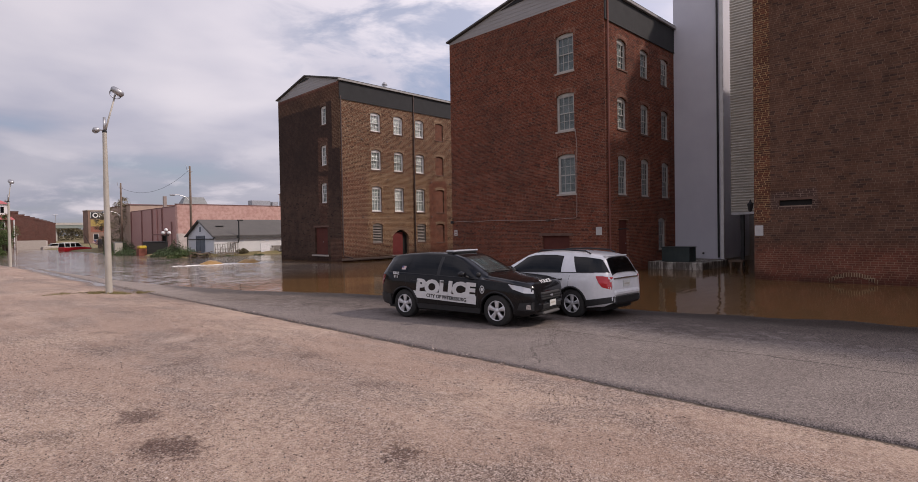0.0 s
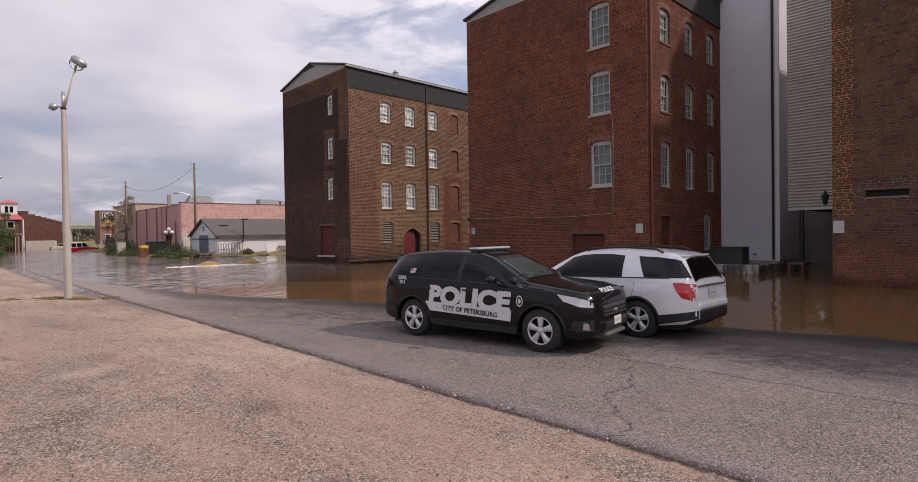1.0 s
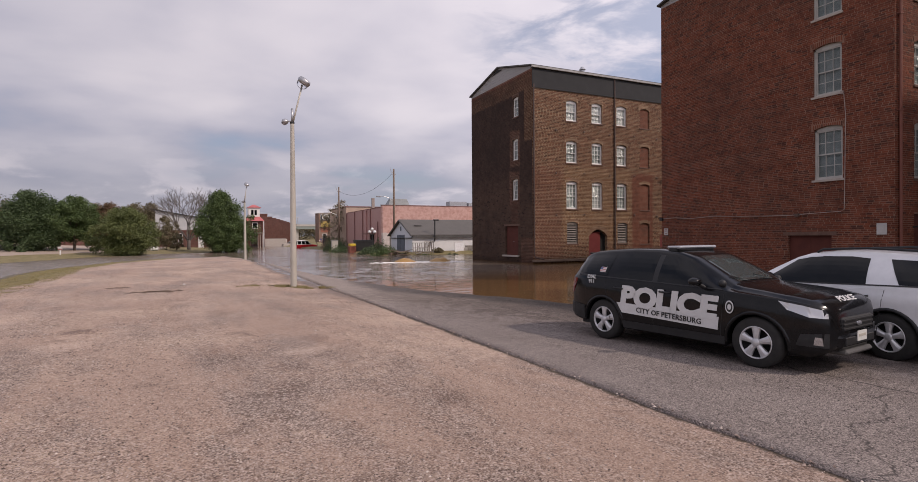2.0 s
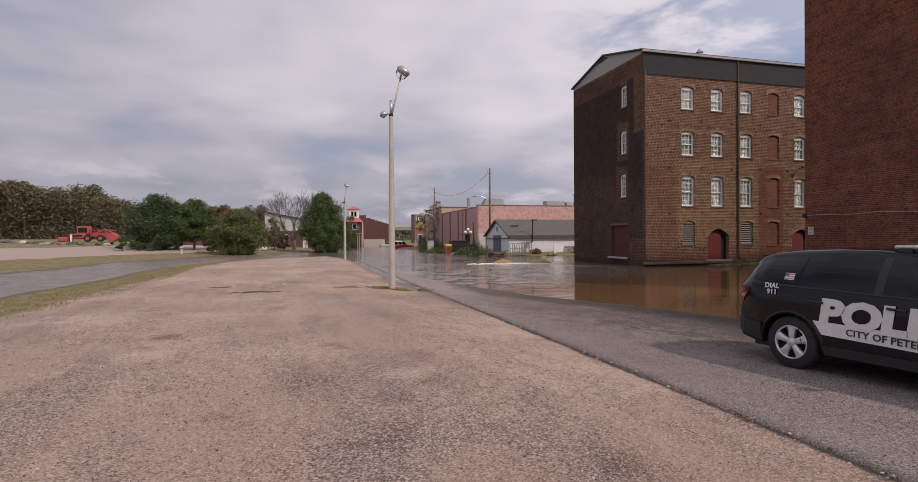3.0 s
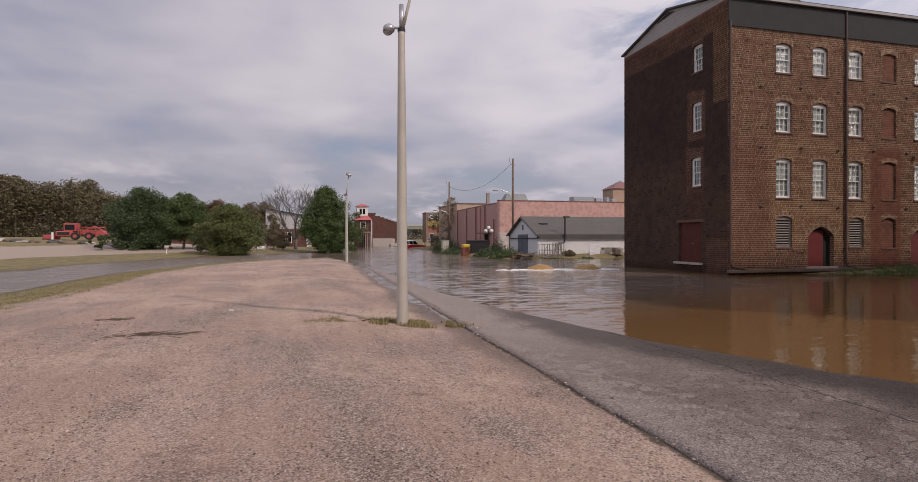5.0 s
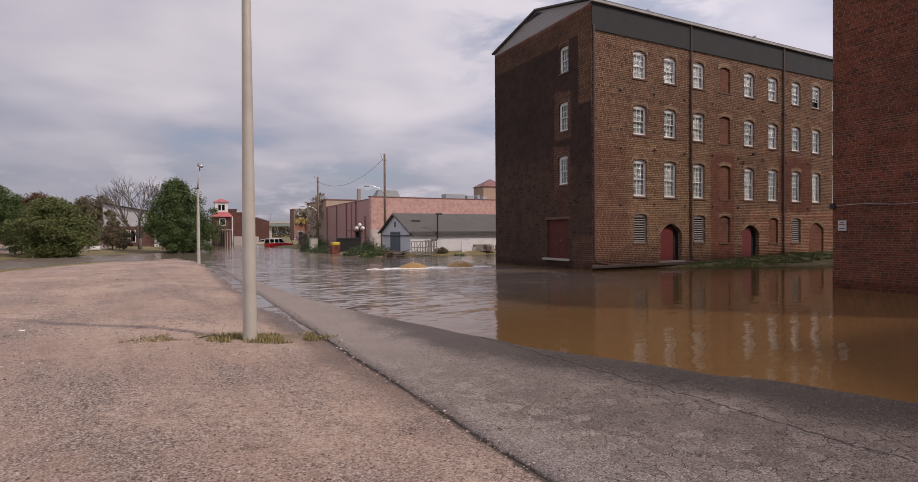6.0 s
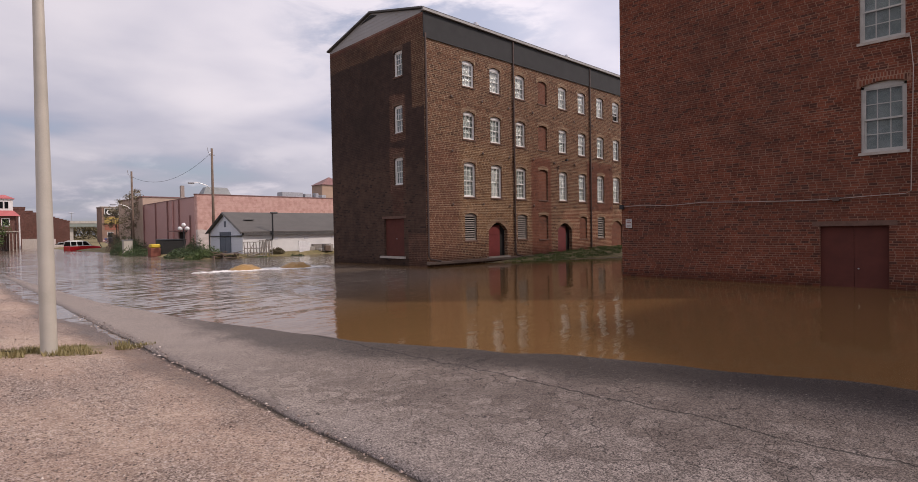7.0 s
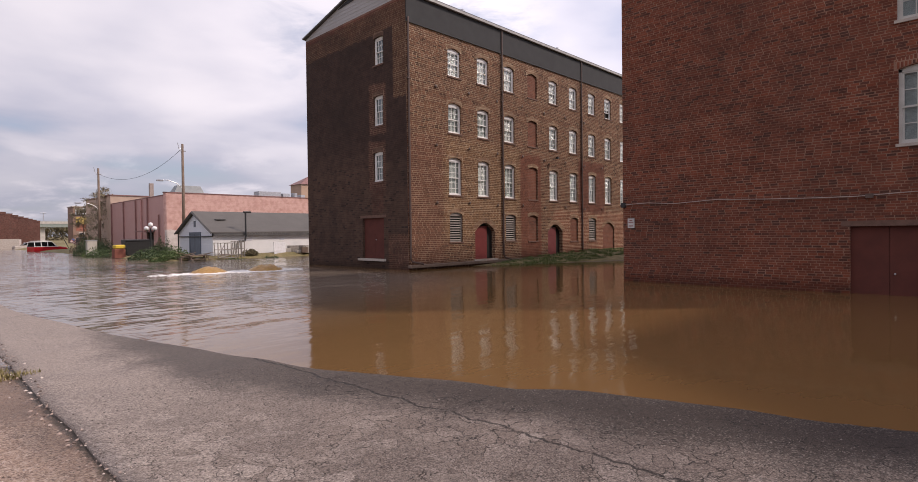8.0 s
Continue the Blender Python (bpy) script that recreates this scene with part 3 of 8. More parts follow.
M_roof = surface("roof_felt", (0.07, 0.068, 0.068), (0.13, 0.125, 0.12), 1.0, 0.85)
M_concrete = surface("concrete", (0.36, 0.33, 0.29), (0.52, 0.49, 0.44), 1.2, 0.9, 0.0, 0.3, 30.0)
M_stucco = surface("grey_stucco", (0.58, 0.57, 0.62), (0.66, 0.65, 0.69), 0.6, 0.8, 0.0, 0.15, 25.0)
M_corrug = surface("corrugated_metal", (0.52, 0.49, 0.43), (0.62, 0.58, 0.51), 0.8, 0.5, 0.0, 0.05)
M_polegrey = surface("weathered_aluminium", (0.42, 0.39, 0.33), (0.56, 0.52, 0.45), 1.5, 0.6, 0.15, 0.15, 60.0)
M_steel = surface("galvanised_steel", (0.35, 0.35, 0.36), (0.52, 0.52, 0.53), 4.0, 0.4, 0.7, 0.05)
M_lens = clear_glass("lamp_lens", (0.85, 0.86, 0.88))
M_wood = surface("weathered_wood", (0.13, 0.09, 0.065), (0.22, 0.16, 0.12), 2.0, 0.85, 0.0, 0.3, 30.0)
M_black = surface("black_iron", (0.015, 0.015, 0.016), (0.03, 0.03, 0.03), 4.0, 0.5)
M_wire = surface("cable", (0.02, 0.02, 0.02), (0.035, 0.035, 0.035), 4.0, 0.6, 0.0, 0.0)
M_conduit = surface("conduit", (0.30, 0.24, 0.21), (0.40, 0.33, 0.29), 4.0, 0.5, 0.2, 0.0)
M_sign = surface("sign_panel", (0.44, 0.42, 0.40), (0.55, 0.53, 0.51), 4.0, 0.5, 0.0, 0.0)
M_ink = surface("sign_ink", (0.20, 0.07, 0.06), (0.26, 0.09, 0.08), 4.0, 0.6, 0.0, 0.0)

# ---- building blocks ----
def thing(name, at, label, category, group="", kind="", turn=0.0):
    ob = new(name)
    ob.empty_display_size = 0.2
    ob.matrix_basis = pose(*at, 0, 0, turn)
    return tagged(ob, label, category, group, kind)


def mesh_of(bm, name, mat, smooth=False):
    me = bpy.data.meshes.new(name)
    bm.normal_update()
    bm.to_mesh(me)
    bm.free()
    for m in mat if isinstance(mat, (list, tuple)) else [mat]:
        me.materials.append(m)
    if smooth:
        me.polygons.foreach_set("use_smooth", [True] * len(me.polygons))
    return me


def part(name, bm, mat, parent, label="", m=None, smooth=False):
    """One mesh object under a thing or a part."""
    ob = new(name, mesh_of(bm, name, mat, smooth))
    ob.parent = parent
    if m is not None:
        ob.matrix_basis = m
    return tagged(ob, label)


def solid(name, bm, mat, label, category, kind="", group="", m=None, smooth=False):
    """A thing of one mesh."""
    ob = new(name, mesh_of(bm, name, mat, smooth))
    if m is not None:
        ob.matrix_basis = m
    return tagged(ob, label, category, group, kind)


def box(bm, x0, x1, y0, y1, z0, z1, bevel=0.0):
    v = [bm.verts.new((x, y, z)) for z in (z0, z1) for y in (y0, y1) for x in (x0, x1)]
    f = [bm.faces.new([v[i] for i in q]) for q in ((0, 2, 3, 1), (4, 5, 7, 6), (0, 1, 5, 4), (2, 6, 7, 3), (0, 4, 6, 2), (1, 3, 7, 5))]
    if bevel:
        edges = {e for q in f for e in q.edges}
        bmesh.ops.bevel(bm, geom=list(edges), offset=bevel, segments=1, affect="EDGES", profile=0.5)
    return f


def boxes(*list_of, bevel=0.0):
    bm = bmesh.new()
    for b in list_of:
        box(bm, *b, bevel=bevel)
    return bm


def tube(bm, points, radii, n=10, caps=True):
    """A round bar along points, with a radius at each."""
    points = [Vector(p) for p in points]
    rings = []
    for i, p in enumerate(points):
        d = (points[min(i + 1, len(points) - 1)] - points[max(i - 1, 0)]).normalized()
        a = d.orthogonal().normalized() if abs(d.z) < 0.99 else Vector((1, 0, 0))
        if abs(d.z) < 0.99:
            a = d.cross(Vector((0, 0, 1))).normalized()
        b = d.cross(a)
        r = radii[i] if isinstance(radii, (list, tuple)) else radii
        rings.append([bm.verts.new(p + r * (math.cos(t) * a + math.sin(t) * b)) for t in (2 * math.pi * k / n for k in range(n))])
    for r0, r1 in zip(rings, rings[1:]):
        for k in range(n):
            bm.faces.new((r0[k], r0[(k + 1) % n], r1[(k + 1) % n], r1[k]))
    if caps:
        bm.faces.new(rings[0][::-1])
        bm.faces.new(rings[-1])
    return bm


def tubes(*lines, n=8):
    bm = bmesh.new()
    for points, r in lines:
        tube(bm, points, r, n)
    return bm


def blob(bm, centre, size, seg=12, rings=8):
    """An ellipsoid."""
    c = Vector(centre)
    rows = []
    for i in range(1, rings):
        t = math.pi * i / rings
        rows.append([bm.verts.new(c + Vector((size[0] * math.sin(t) * math.cos(a), size[1] * math.sin(t) * math.sin(a), size[2] * math.cos(t))))
                     for a in (2 * math.pi * k / seg for k in range(seg))])
    top, low = bm.verts.new(c + Vector((0, 0, size[2]))), bm.verts.new(c - Vector((0, 0, size[2])))
    for r0, r1 in zip(rows, rows[1:]):
        for k in range(seg):
            bm.faces.new((r0[k], r1[k], r1[(k + 1) % seg], r0[(k + 1) % seg]))
    for k in range(seg):
        bm.faces.new((top, rows[0][k], rows[0][(k + 1) % seg]))
        bm.faces.new((low, rows[-1][(k + 1) % seg], rows[-1][k]))
    return bm


def lerp_list(t, pairs):
    """Piecewise straight line through (t, value) pairs."""
    return float(np.interp(t, [p[0] for p in pairs], [p[1] for p in pairs]))


# ---- ground, road and water ----
EDGE_X = 6.47                               # where the gravel lot meets the asphalt
SHORE = [(-40, 18.5), (-10, 16.6), (1, 15.3), (4.7, 14.5), (10, 13.2), (15, 11.85), (17, 11.35), (19, 10.5), (20.5, 9.7), (22.5, 9.15), (25.5, 8.45), (27.2, 8.1), (32.5, 7.4), (48, 6.7), (57, 6.3), (70, 5.2), (90, 4.6), (400, 4.0)]
POOL_NEAR = [(-50, -9.2), (28, -8.9), (36, -8.7), (42, -9.1), (47, -8.6), (51, -7.8), (54, -7.1), (58, -6.1), (62, -5.2), (69, -3.6), (77, -1.5), (84, 3.0), (90, 6.0), (400, 6.5)]
POOL_FAR = [(-50, -24), (30, -17.5), (42, -14.2), (50, -13.3), (57, -13.4), (63, -12.0), (68, -10.7), (75, -8.0), (80, -5.8), (84, -2.0), (88, 3.0), (95, 6.0), (400, 7.0)]


def smooth01(t):
    t = min(1.0, max(0.0, t))
    return t * t * (3 - 2 * t)


def road_z(x, y):
    z = 0.0135 * (lerp_list(y, SHORE) - x)
    return z if z > -0.1 else max(-0.35, -0.1 + (z + 0.1) * 0.5)


def ground_z(x, y):
    wob = 0.05 * noise.noise((x * 0.35, y * 0.35, 1.0)) + 0.022 * noise.noise((x * 1.7, y * 1.7, 3.0))
    if x > EDGE_X + 0.2:
        z = road_z(x, y) - 0.07
        yard = smooth01((x - 18.8 + 0.8 * noise.noise((0, y * 0.3, 0))) / 1.6) * smooth01((y - 59.2 + 0.5 * noise.noise((x * 0.6, 0, 5))) / 1.5)
        z = z + yard * (0.20 + 0.02 * max(0, x - 20) - z) if yard > 0 else z
        strip = 36.4 - (x - 28.3) * 0.40
        if x > 28.3 and 24.8 < y < 36.4:
            z = max(z, min(0.55, 0.05 + (y - strip) * 0.10)) if y > strip - 0.8 else z
        far = smooth01((x - 62) / 20)
        return z + far * 1.2 + wob * 0.6 * yard
    near, far = lerp_list(y, POOL_NEAR), lerp_list(y, POOL_FAR)
    near += 0.4 * noise.noise((x * 0.05, y * 0.12, 9.0))
    far += 0.6 * noise.noise((x * 0.05, y * 0.10, 4.0))
    if x >= near:
        edge = road_z(EDGE_X, y) - 0.03
        inland = min(1.0, max(0.0, EDGE_X - x) / 3.0)
        rise = edge + (0.20 - edge) * smooth01(inland) * smooth01((74 - y) / 25)
        fall = smooth01((x - near) / 5.0)
        return -0.02 + (rise + 0.02) * fall + wob * (0.25 + 0.75 * inland) * fall
    if x > far:
        m = (near + far) / 2
        return -0.02 - 0.16 * smooth01(1 - abs(x - m) / max(0.5, (near - far) / 2)) + wob * 0.4
    d = math.hypot(far - x, 0)
    return min(2.3, -0.02 + 0.034 * d + 0.009 * max(0, y - 85)) + wob


def steps(*runs):
    """Grid lines: (start, end, step) runs."""
    out = []
    for a, b, s in runs:
        out += list(np.arange(a, b - 1e-6, s))
    return out + [runs[-1][1]]


def build_ground():
    xs = steps((-2500, -300, 550), (-300, -60, 30), (-60, -16, 2.0), (-16, 6.0, 0.5), (6.0, 6.9, 0.15), (6.9, 26.4, 1.3), (26.4, 60.4, 2.0), (60.4, 120, 14.9), (120, 2500, 600))
    ys = steps((-2500, -300, 550), (-300, -40, 40), (-40, -2, 2.0), (-2, 62, 0.5), (62, 100, 1.0), (100, 200, 6), (200, 400, 25), (400, 2600, 550))
    me = bpy.data.meshes.new("ground")
    verts = [(x, y, ground_z(x, y)) for y in ys for x in xs]
    w = len(xs)
    me.from_pydata(verts, [], [(j * w + i, j * w + i + 1, (j + 1) * w + i + 1, (j + 1) * w + i) for j in range(len(ys) - 1) for i in range(w - 1)])
    grass, dirt = [], []
    for x, y, z in verts:
        near, far = lerp_list(y, POOL_NEAR), lerp_list(y, POOL_FAR)
        lot = smooth01((x - near - 3.0) / 2.4) * smooth01((77 - y) / 4) if x < EDGE_X + 0.3 else 0.0
        tuft = math.exp(-(((x - 5.4) / 1.1) ** 2 + ((y - 24.3) / 0.55) ** 2)) * 0.75
        grass.append(min(1.0, max(1 - lot, tuft)))
        far_dirt = smooth01((far - 9 - x) / 2) * smooth01((far - 34 - x) / -4) * smooth01((y - 40) / 10)
        dirt.append(far_dirt)
    me.attributes.new("grass", "FLOAT", "POINT").data.foreach_set("value", grass)
    me.attributes.new("dirt", "FLOAT", "POINT").data.foreach_set("value", dirt)
    me.materials.append(M_earth)
    me.polygons.foreach_set("use_smooth", [True] * len(me.polygons))
    tagged(new("ground", me), "packed pinkish gravel lot with grassy verges and bare earth", "ground", kind="structure")


def build_road():
    xs = steps((EDGE_X, 7.02, 0.2), (7.02, 17.02, 0.5), (17.02, 22, 0.996))
    ys = steps((-60, 0, 2.0), (0, 70, 0.25), (70, 330, 10))
    bm = bmesh.new()
    rows = []
    for y in ys:
        e = EDGE_X - 0.06 * smooth01((y - 18) / 10) + 0.03 * noise.noise((3.0, y * 0.7, 0)) + 0.02 * noise.noise((7.0, y * 3.1, 0))
        row = []
        for i, x in enumerate(xs):
            xx = e if i == 0 else x
            row.append(bm.verts.new((xx, y, road_z(xx, y) + (0.005 - 0.0042 * smooth01((y - 18) / 8)) * noise.noise((xx * 0.8, y * 0.8, 2.0)))))
        low = bm.verts.new((e - 0.02, y, road_z(e, y) - 0.12))
        rows.append([low] + row)
    for r0, r1 in zip(rows, rows[1:]):
        for i in range(len(r0) - 1):
            bm.faces.new((r0[i], r0[i + 1], r1[i + 1], r1[i]))
    solid("road", bm, M_asphalt, "worn grey asphalt street, cracked and wet at the flood's edge", "road", "structure", smooth=True)


def build_water():
    bm = bmesh.new()
    xs, ys = steps((-60, 62, 6.1)), steps((-40, 320, 12))
    rows = [[bm.verts.new((x, y, 0.0)) for x in xs] for y in ys]
    for r0, r1 in zip(rows, rows[1:]):
        for i in range(len(xs) - 1):
            bm.faces.new((r0[i], r0[i + 1], r1[i + 1], r1[i]))
    solid("flood_water", bm, M_water, "muddy brown flood water standing over the street", "flood water", "structure")


build_ground()
build_road()
build_water()


# ---- the brick warehouses ----
def arch_z(u, u0, u1, spring, rise):
    t = (u - (u0 + u1) / 2) / ((u1 - u0) / 2)
    return spring + rise * (1 - t * t)


def wall_mesh(length, height, openings, depth=0.30, z0=-0.8, gable=0.0):
    """A wall in the x-z plane, facing -y, outer face at y = 0. Openings are (u0, u1, z0, top, rise): holes with an arched head."""
    bm = bmesh.new()
    us = sorted({0.0, length, *(o[0] for o in openings), *(o[1] for o in openings)})
    zs = sorted({z0, height, *(o[2] for o in openings), *(o[3] for o in openings)})
    cache = {}

    def v(u, z, y=0.0):
        k = (round(u, 4), round(z, 4), round(y, 4))
        if k not in cache:
            cache[k] = bm.verts.new((u, y, z))
        return cache[k]

    def quad(*p):
        q = [v(*c) for c in p]
        if len(set(q)) == len(q):
            bm.faces.new(q)

    for u0, u1 in zip(us, us[1:]):
        for a, b in zip(zs, zs[1:]):
            mu, mz = (u0 + u1) / 2, (a + b) / 2
            if not any(o[0] < mu < o[1] and o[2] < mz < o[3] for o in openings):
                quad((u0, a), (u1, a), (u1, b), (u0, b))
    for u0, u1, a, b, rise in openings:
        k = 10 if rise else 1
        spring = b - rise
        cut = [u0 + (u1 - u0) * i / k for i in range(k + 1)]
        head = [arch_z(u, u0, u1, spring, rise) for u in cut]
        for i in range(k):
            if rise:
                quad((cut[i], head[i], 0.0), (cut[i + 1], head[i + 1], 0.0), (cut[i + 1], b, 0.0), (cut[i], b, 0.0)) if i not in (0, k - 1) else quad((cut[i], head[i], 0.0), (cut[i + 1], head[i + 1], 0.0), (cut[i + 1], b, 0.0), (cut[i], b, 0.0))
            quad((cut[i], head[i], 0.0), (cut[i], head[i], depth), (cut[i + 1], head[i + 1], depth), (cut[i + 1], head[i + 1], 0.0))
        quad((u0, a, 0.0), (u0, a, depth), (u0, spring, depth), (u0, spring, 0.0))
        quad((u1, a, 0.0), (u1, spring, 0.0), (u1, spring, depth), (u1, a, depth))
        quad((u0, a, 0.0), (u1, a, 0.0), (u1, a, depth), (u0, a, depth))
    # inner leaf and ends, so that the wall is solid
    box(bm, 0.44, length - 0.44, depth, depth + 0.12, z0, height)
    return bm


def arch_band(w, rise, high=0.24, proud=0.012):
    """A brick arch over an opening that is w wide, springing at z = 0."""
    bm, k = bmesh.new(), 12
    rows = []
    for i in range(k + 1):
        t = -1 + 2 * i / k
        u, z = t * (w / 2), rise * (1 - t * t)
        lean = 0.35 * t * (rise / 0.14 if rise else 0)
        n = Vector((lean, 0, 1)).normalized()
        a, b = Vector((u, 0, z)), Vector((u, 0, z)) + n * high
        rows.append([bm.verts.new((p.x, y, p.z)) for p, y in ((a, -proud), (b, -proud), (b, 0.004), (a, 0.004))])
    for r0, r1 in zip(rows, rows[1:]):
        for j in range(4):
            bm.faces.new((r0[j], r1[j], r1[(j + 1) % 4], r0[(j + 1) % 4]))
    bm.faces.new(rows[0])
    bm.faces.new(rows[-1][::-1])
    return bm


def sash_window(parent, m, w, h, rise, inside, frame_mat=None, sill_mat=None, arch_mat=None, set_in=0.10, cols=3, rows_each=2, lift=0.0, label=""):
    """A double-hung sash window; its origin is the middle of the opening's foot, on the wall's outer face, facing -y."""
    frame_mat, sill_mat = frame_mat or M_frame, sill_mat or M_sill_brown
    s, d = w / 2, set_in
    bm = bmesh.new()
    f = 0.075
    box(bm, -s, -s + f, d, d + 0.09, 0, h - rise)
    box(bm, s - f, s, d, d + 0.09, 0, h - rise)
    box(bm, -s, s, d - 0.02, d + 0.09, 0, f)
    k = 10
    for i in range(k):
        u0, u1 = -s + w * i / k, -s + w * (i + 1) / k
        za, zb = arch_z(u0, -s, s, h - rise, rise), arch_z(u1, -s, s, h - rise, rise)
        q = [bm.verts.new(c) for c in ((u0, d, h - rise - f), (u1, d, h - rise - f), (u1, d, zb), (u0, d, za))]
        bm.faces.new(q)
    box(bm, -s, s, d + 0.02, d + 0.09, h - rise - f, h - rise - f + 0.02)
    win = part("window", bm, frame_mat, parent, label, m)
    mid = (h - rise) / 2
    for z0, z1, y in ((f, mid + 0.03, d + 0.05), (mid - 0.03, h - rise - f, d + 0.02)):
        up = lift if z0 < mid - 0.1 else 0.0
        bm = bmesh.new()
        t = 0.045
        a, b = -s + f, s - f
        box(bm, a, a + t, y, y + 0.035, z0 + up, z1 + up)
        box(bm, b - t, b, y, y + 0.035, z0 + up, z1 + up)
        box(bm, a + t, b - t, y, y + 0.035, z0 + up, z0 + up + t)
        box(bm, a + t, b - t, y, y + 0.035, z1 + up - t, z1 + up)
        part("sash", bm, frame_mat, win)
        for c in range(1, cols):
            u = a + (b - a) * c / cols
            part("glazing_bar", boxes((u - 0.012, u + 0.012, y - 0.004, y + 0.02, z0 + up + t, z1 + up - t)), frame_mat, win)
        for r in range(1, rows_each):
            z = z0 + up + (z1 - z0) * r / rows_each
            part("glazing_bar", boxes((a + t, b - t, y - 0.003, y + 0.019, z - 0.012, z + 0.012)), frame_mat, win)
        p = part("pane", boxes((a + t - 0.005, b - t + 0.005, y + 0.022, y + 0.026, z0 + up + t - 0.005, z1 + up - t + 0.005)), M_pane, win)
        p.visible_shadow = False
    if lift:
        part("blind", boxes((-s + 0.02, s - 0.02, d + 0.13, d + 0.14, mid, h - 0.03)), inside, win)
        # black sheet behind the raised sash, in place of the room's shade
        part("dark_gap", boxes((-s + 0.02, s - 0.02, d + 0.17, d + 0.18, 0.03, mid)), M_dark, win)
    else:
        part("blind", boxes((-s + 0.02, s - 0.02, d + 0.13, d + 0.14, 0.03, h - 0.03)), inside, win)
    part("sill", boxes((-s - 0.06, s + 0.06, -0.05, d + 0.02, -0.085, -0.002)), sill_mat, win)
    if arch_mat:
        part("arch", arch_band(w + 0.04, rise), arch_mat, win, m=pose(0, 0, h - rise + 0.015))
    return win


def louvre(parent, m, w, h, rise, arch_mat):
    s, d = w / 2, 0.07
    bm = boxes((-s, -s + 0.07, d, d + 0.1, 0, h - rise), (s - 0.07, s, d, d + 0.1, 0, h - rise), (-s, s, d, d + 0.1, 0, 0.07), (-s, s, d, d + 0.1, h - rise - 0.07, h - 0.01))
    win = part("louvred_vent", bm, M_louver, parent, "louvred ground-floor vent in a grey frame", m)
    n = 10
    for i in range(n):
        z = 0.09 + (h - rise - 0.17) * i / n
        bm = bmesh.new()
        v = [bm.verts.new(c) for c in ((-s + 0.07, d, z), (s - 0.07, d, z), (s - 0.07, d + 0.05, z + 0.045), (-s + 0.07, d + 0.05, z + 0.045),
                                       (-s + 0.07, d, z + 0.018), (s - 0.07, d, z + 0.018), (s - 0.07, d + 0.05, z + 0.063), (-s + 0.07, d + 0.05, z + 0.063))]
        for q in ((0, 1, 2, 3), (7, 6, 5, 4), (0, 4, 5, 1), (3, 2, 6, 7), (0, 3, 7, 4), (1, 5, 6, 2)):
            bm.faces.new([v[j] for j in q])
        part("slat", bm, M_louver, win)
    # black sheet behind the slats, shade put in as colour
    part("dark_gap", boxes((-s, s, d + 0.16, d + 0.17, 0, h)), M_dark, win)
    part("sill", boxes((-s - 0.05, s + 0.05, -0.05, d, -0.08, -0.002)), M_sill_brown, win)
    part("arch", arch_band(w + 0.04, rise), arch_mat, win, m=pose(0, 0, h - rise + 0.015))
    return win


def arched_door(parent, m, w, h, rise, arch_mat, leaf_mat, open_half=True):
    """A deep arched doorway: one leaf shut, the other half a near-black sheet in place of shade."""
    s = w / 2
    dr = part("door", boxes((-s, s * 0.42, 0.22, 0.27, 0.0, h - rise * 0.35)), leaf_mat, parent, "dark red wooden door in a deep brick arch", m)
    # near-black sheet behind the shut leaf, painted in place of shade
    part("leaf", boxes((-s, s, 0.272, 0.29, 0.0, h)), M_dark, dr, "near-black sheet in place of shade in half the doorway")
    for z in (0.15, h * 0.45, h - rise - 0.25):
        part("rail", boxes((-s + 0.05, s * 0.36, 0.205, 0.22, z, z + 0.12)), leaf_mat, dr)
    part("threshold", boxes((-s - 0.15, s + 0.15, -0.12, 0.25, -0.10, -0.002)), M_sill, dr)
    part("arch", arch_band(w + 0.04, rise, 0.3), arch_mat, dr, m=pose(0, 0, h - rise + 0.015))
    return dr


def bricked_up(parent, m, w, h, rise, arch_mat):
    s = w / 2
    p = part("bricked_opening", boxes((-s + 0.002, s - 0.002, 0.09, 0.29, 0.002, h)), M_infill, parent, "window opening filled with smoother red brick", m)
    part("sill", boxes((-s - 0.05, s + 0.05, -0.04, 0.09, -0.08, -0.002)), M_sill_brown, p)
    part("arch", arch_band(w + 0.04, rise), arch_mat, p, m=pose(0, 0, h - rise + 0.015))
    return p


def downspout(parent, x, top, foot=0.3, y=-0.08, kick=0.45, mat=None):
    part("downspout", tubes(([(x, y, top), (x, y, foot + 0.25), (x + 0.06, y - 0.03, foot + 0.08), (x + kick, y - 0.22, foot - 0.05)], 0.055)), mat or M_pipe, parent)
    for z in (3.0, 6.5, 10.0):
        part("pipe_bracket", boxes((x - 0.09, x + 0.09, y - 0.062, 0.002, z, z + 0.05)), mat or M_pipe, parent)


COLS = (3.03, 5.44, 7.90, 10.30, 12.68, 15.15, 17.70, 20.08, 22.5, 24.95)
ROWS_Z = ((10.74, 12.33), (7.56, 9.26), (4.07, 6.19))
LONG, EAVE, BAND = 28.0, 14.5, 12.98


WALLS = []                                  # walls to lay with bricks: wall, length, height, openings, brick, stretch of single bricks


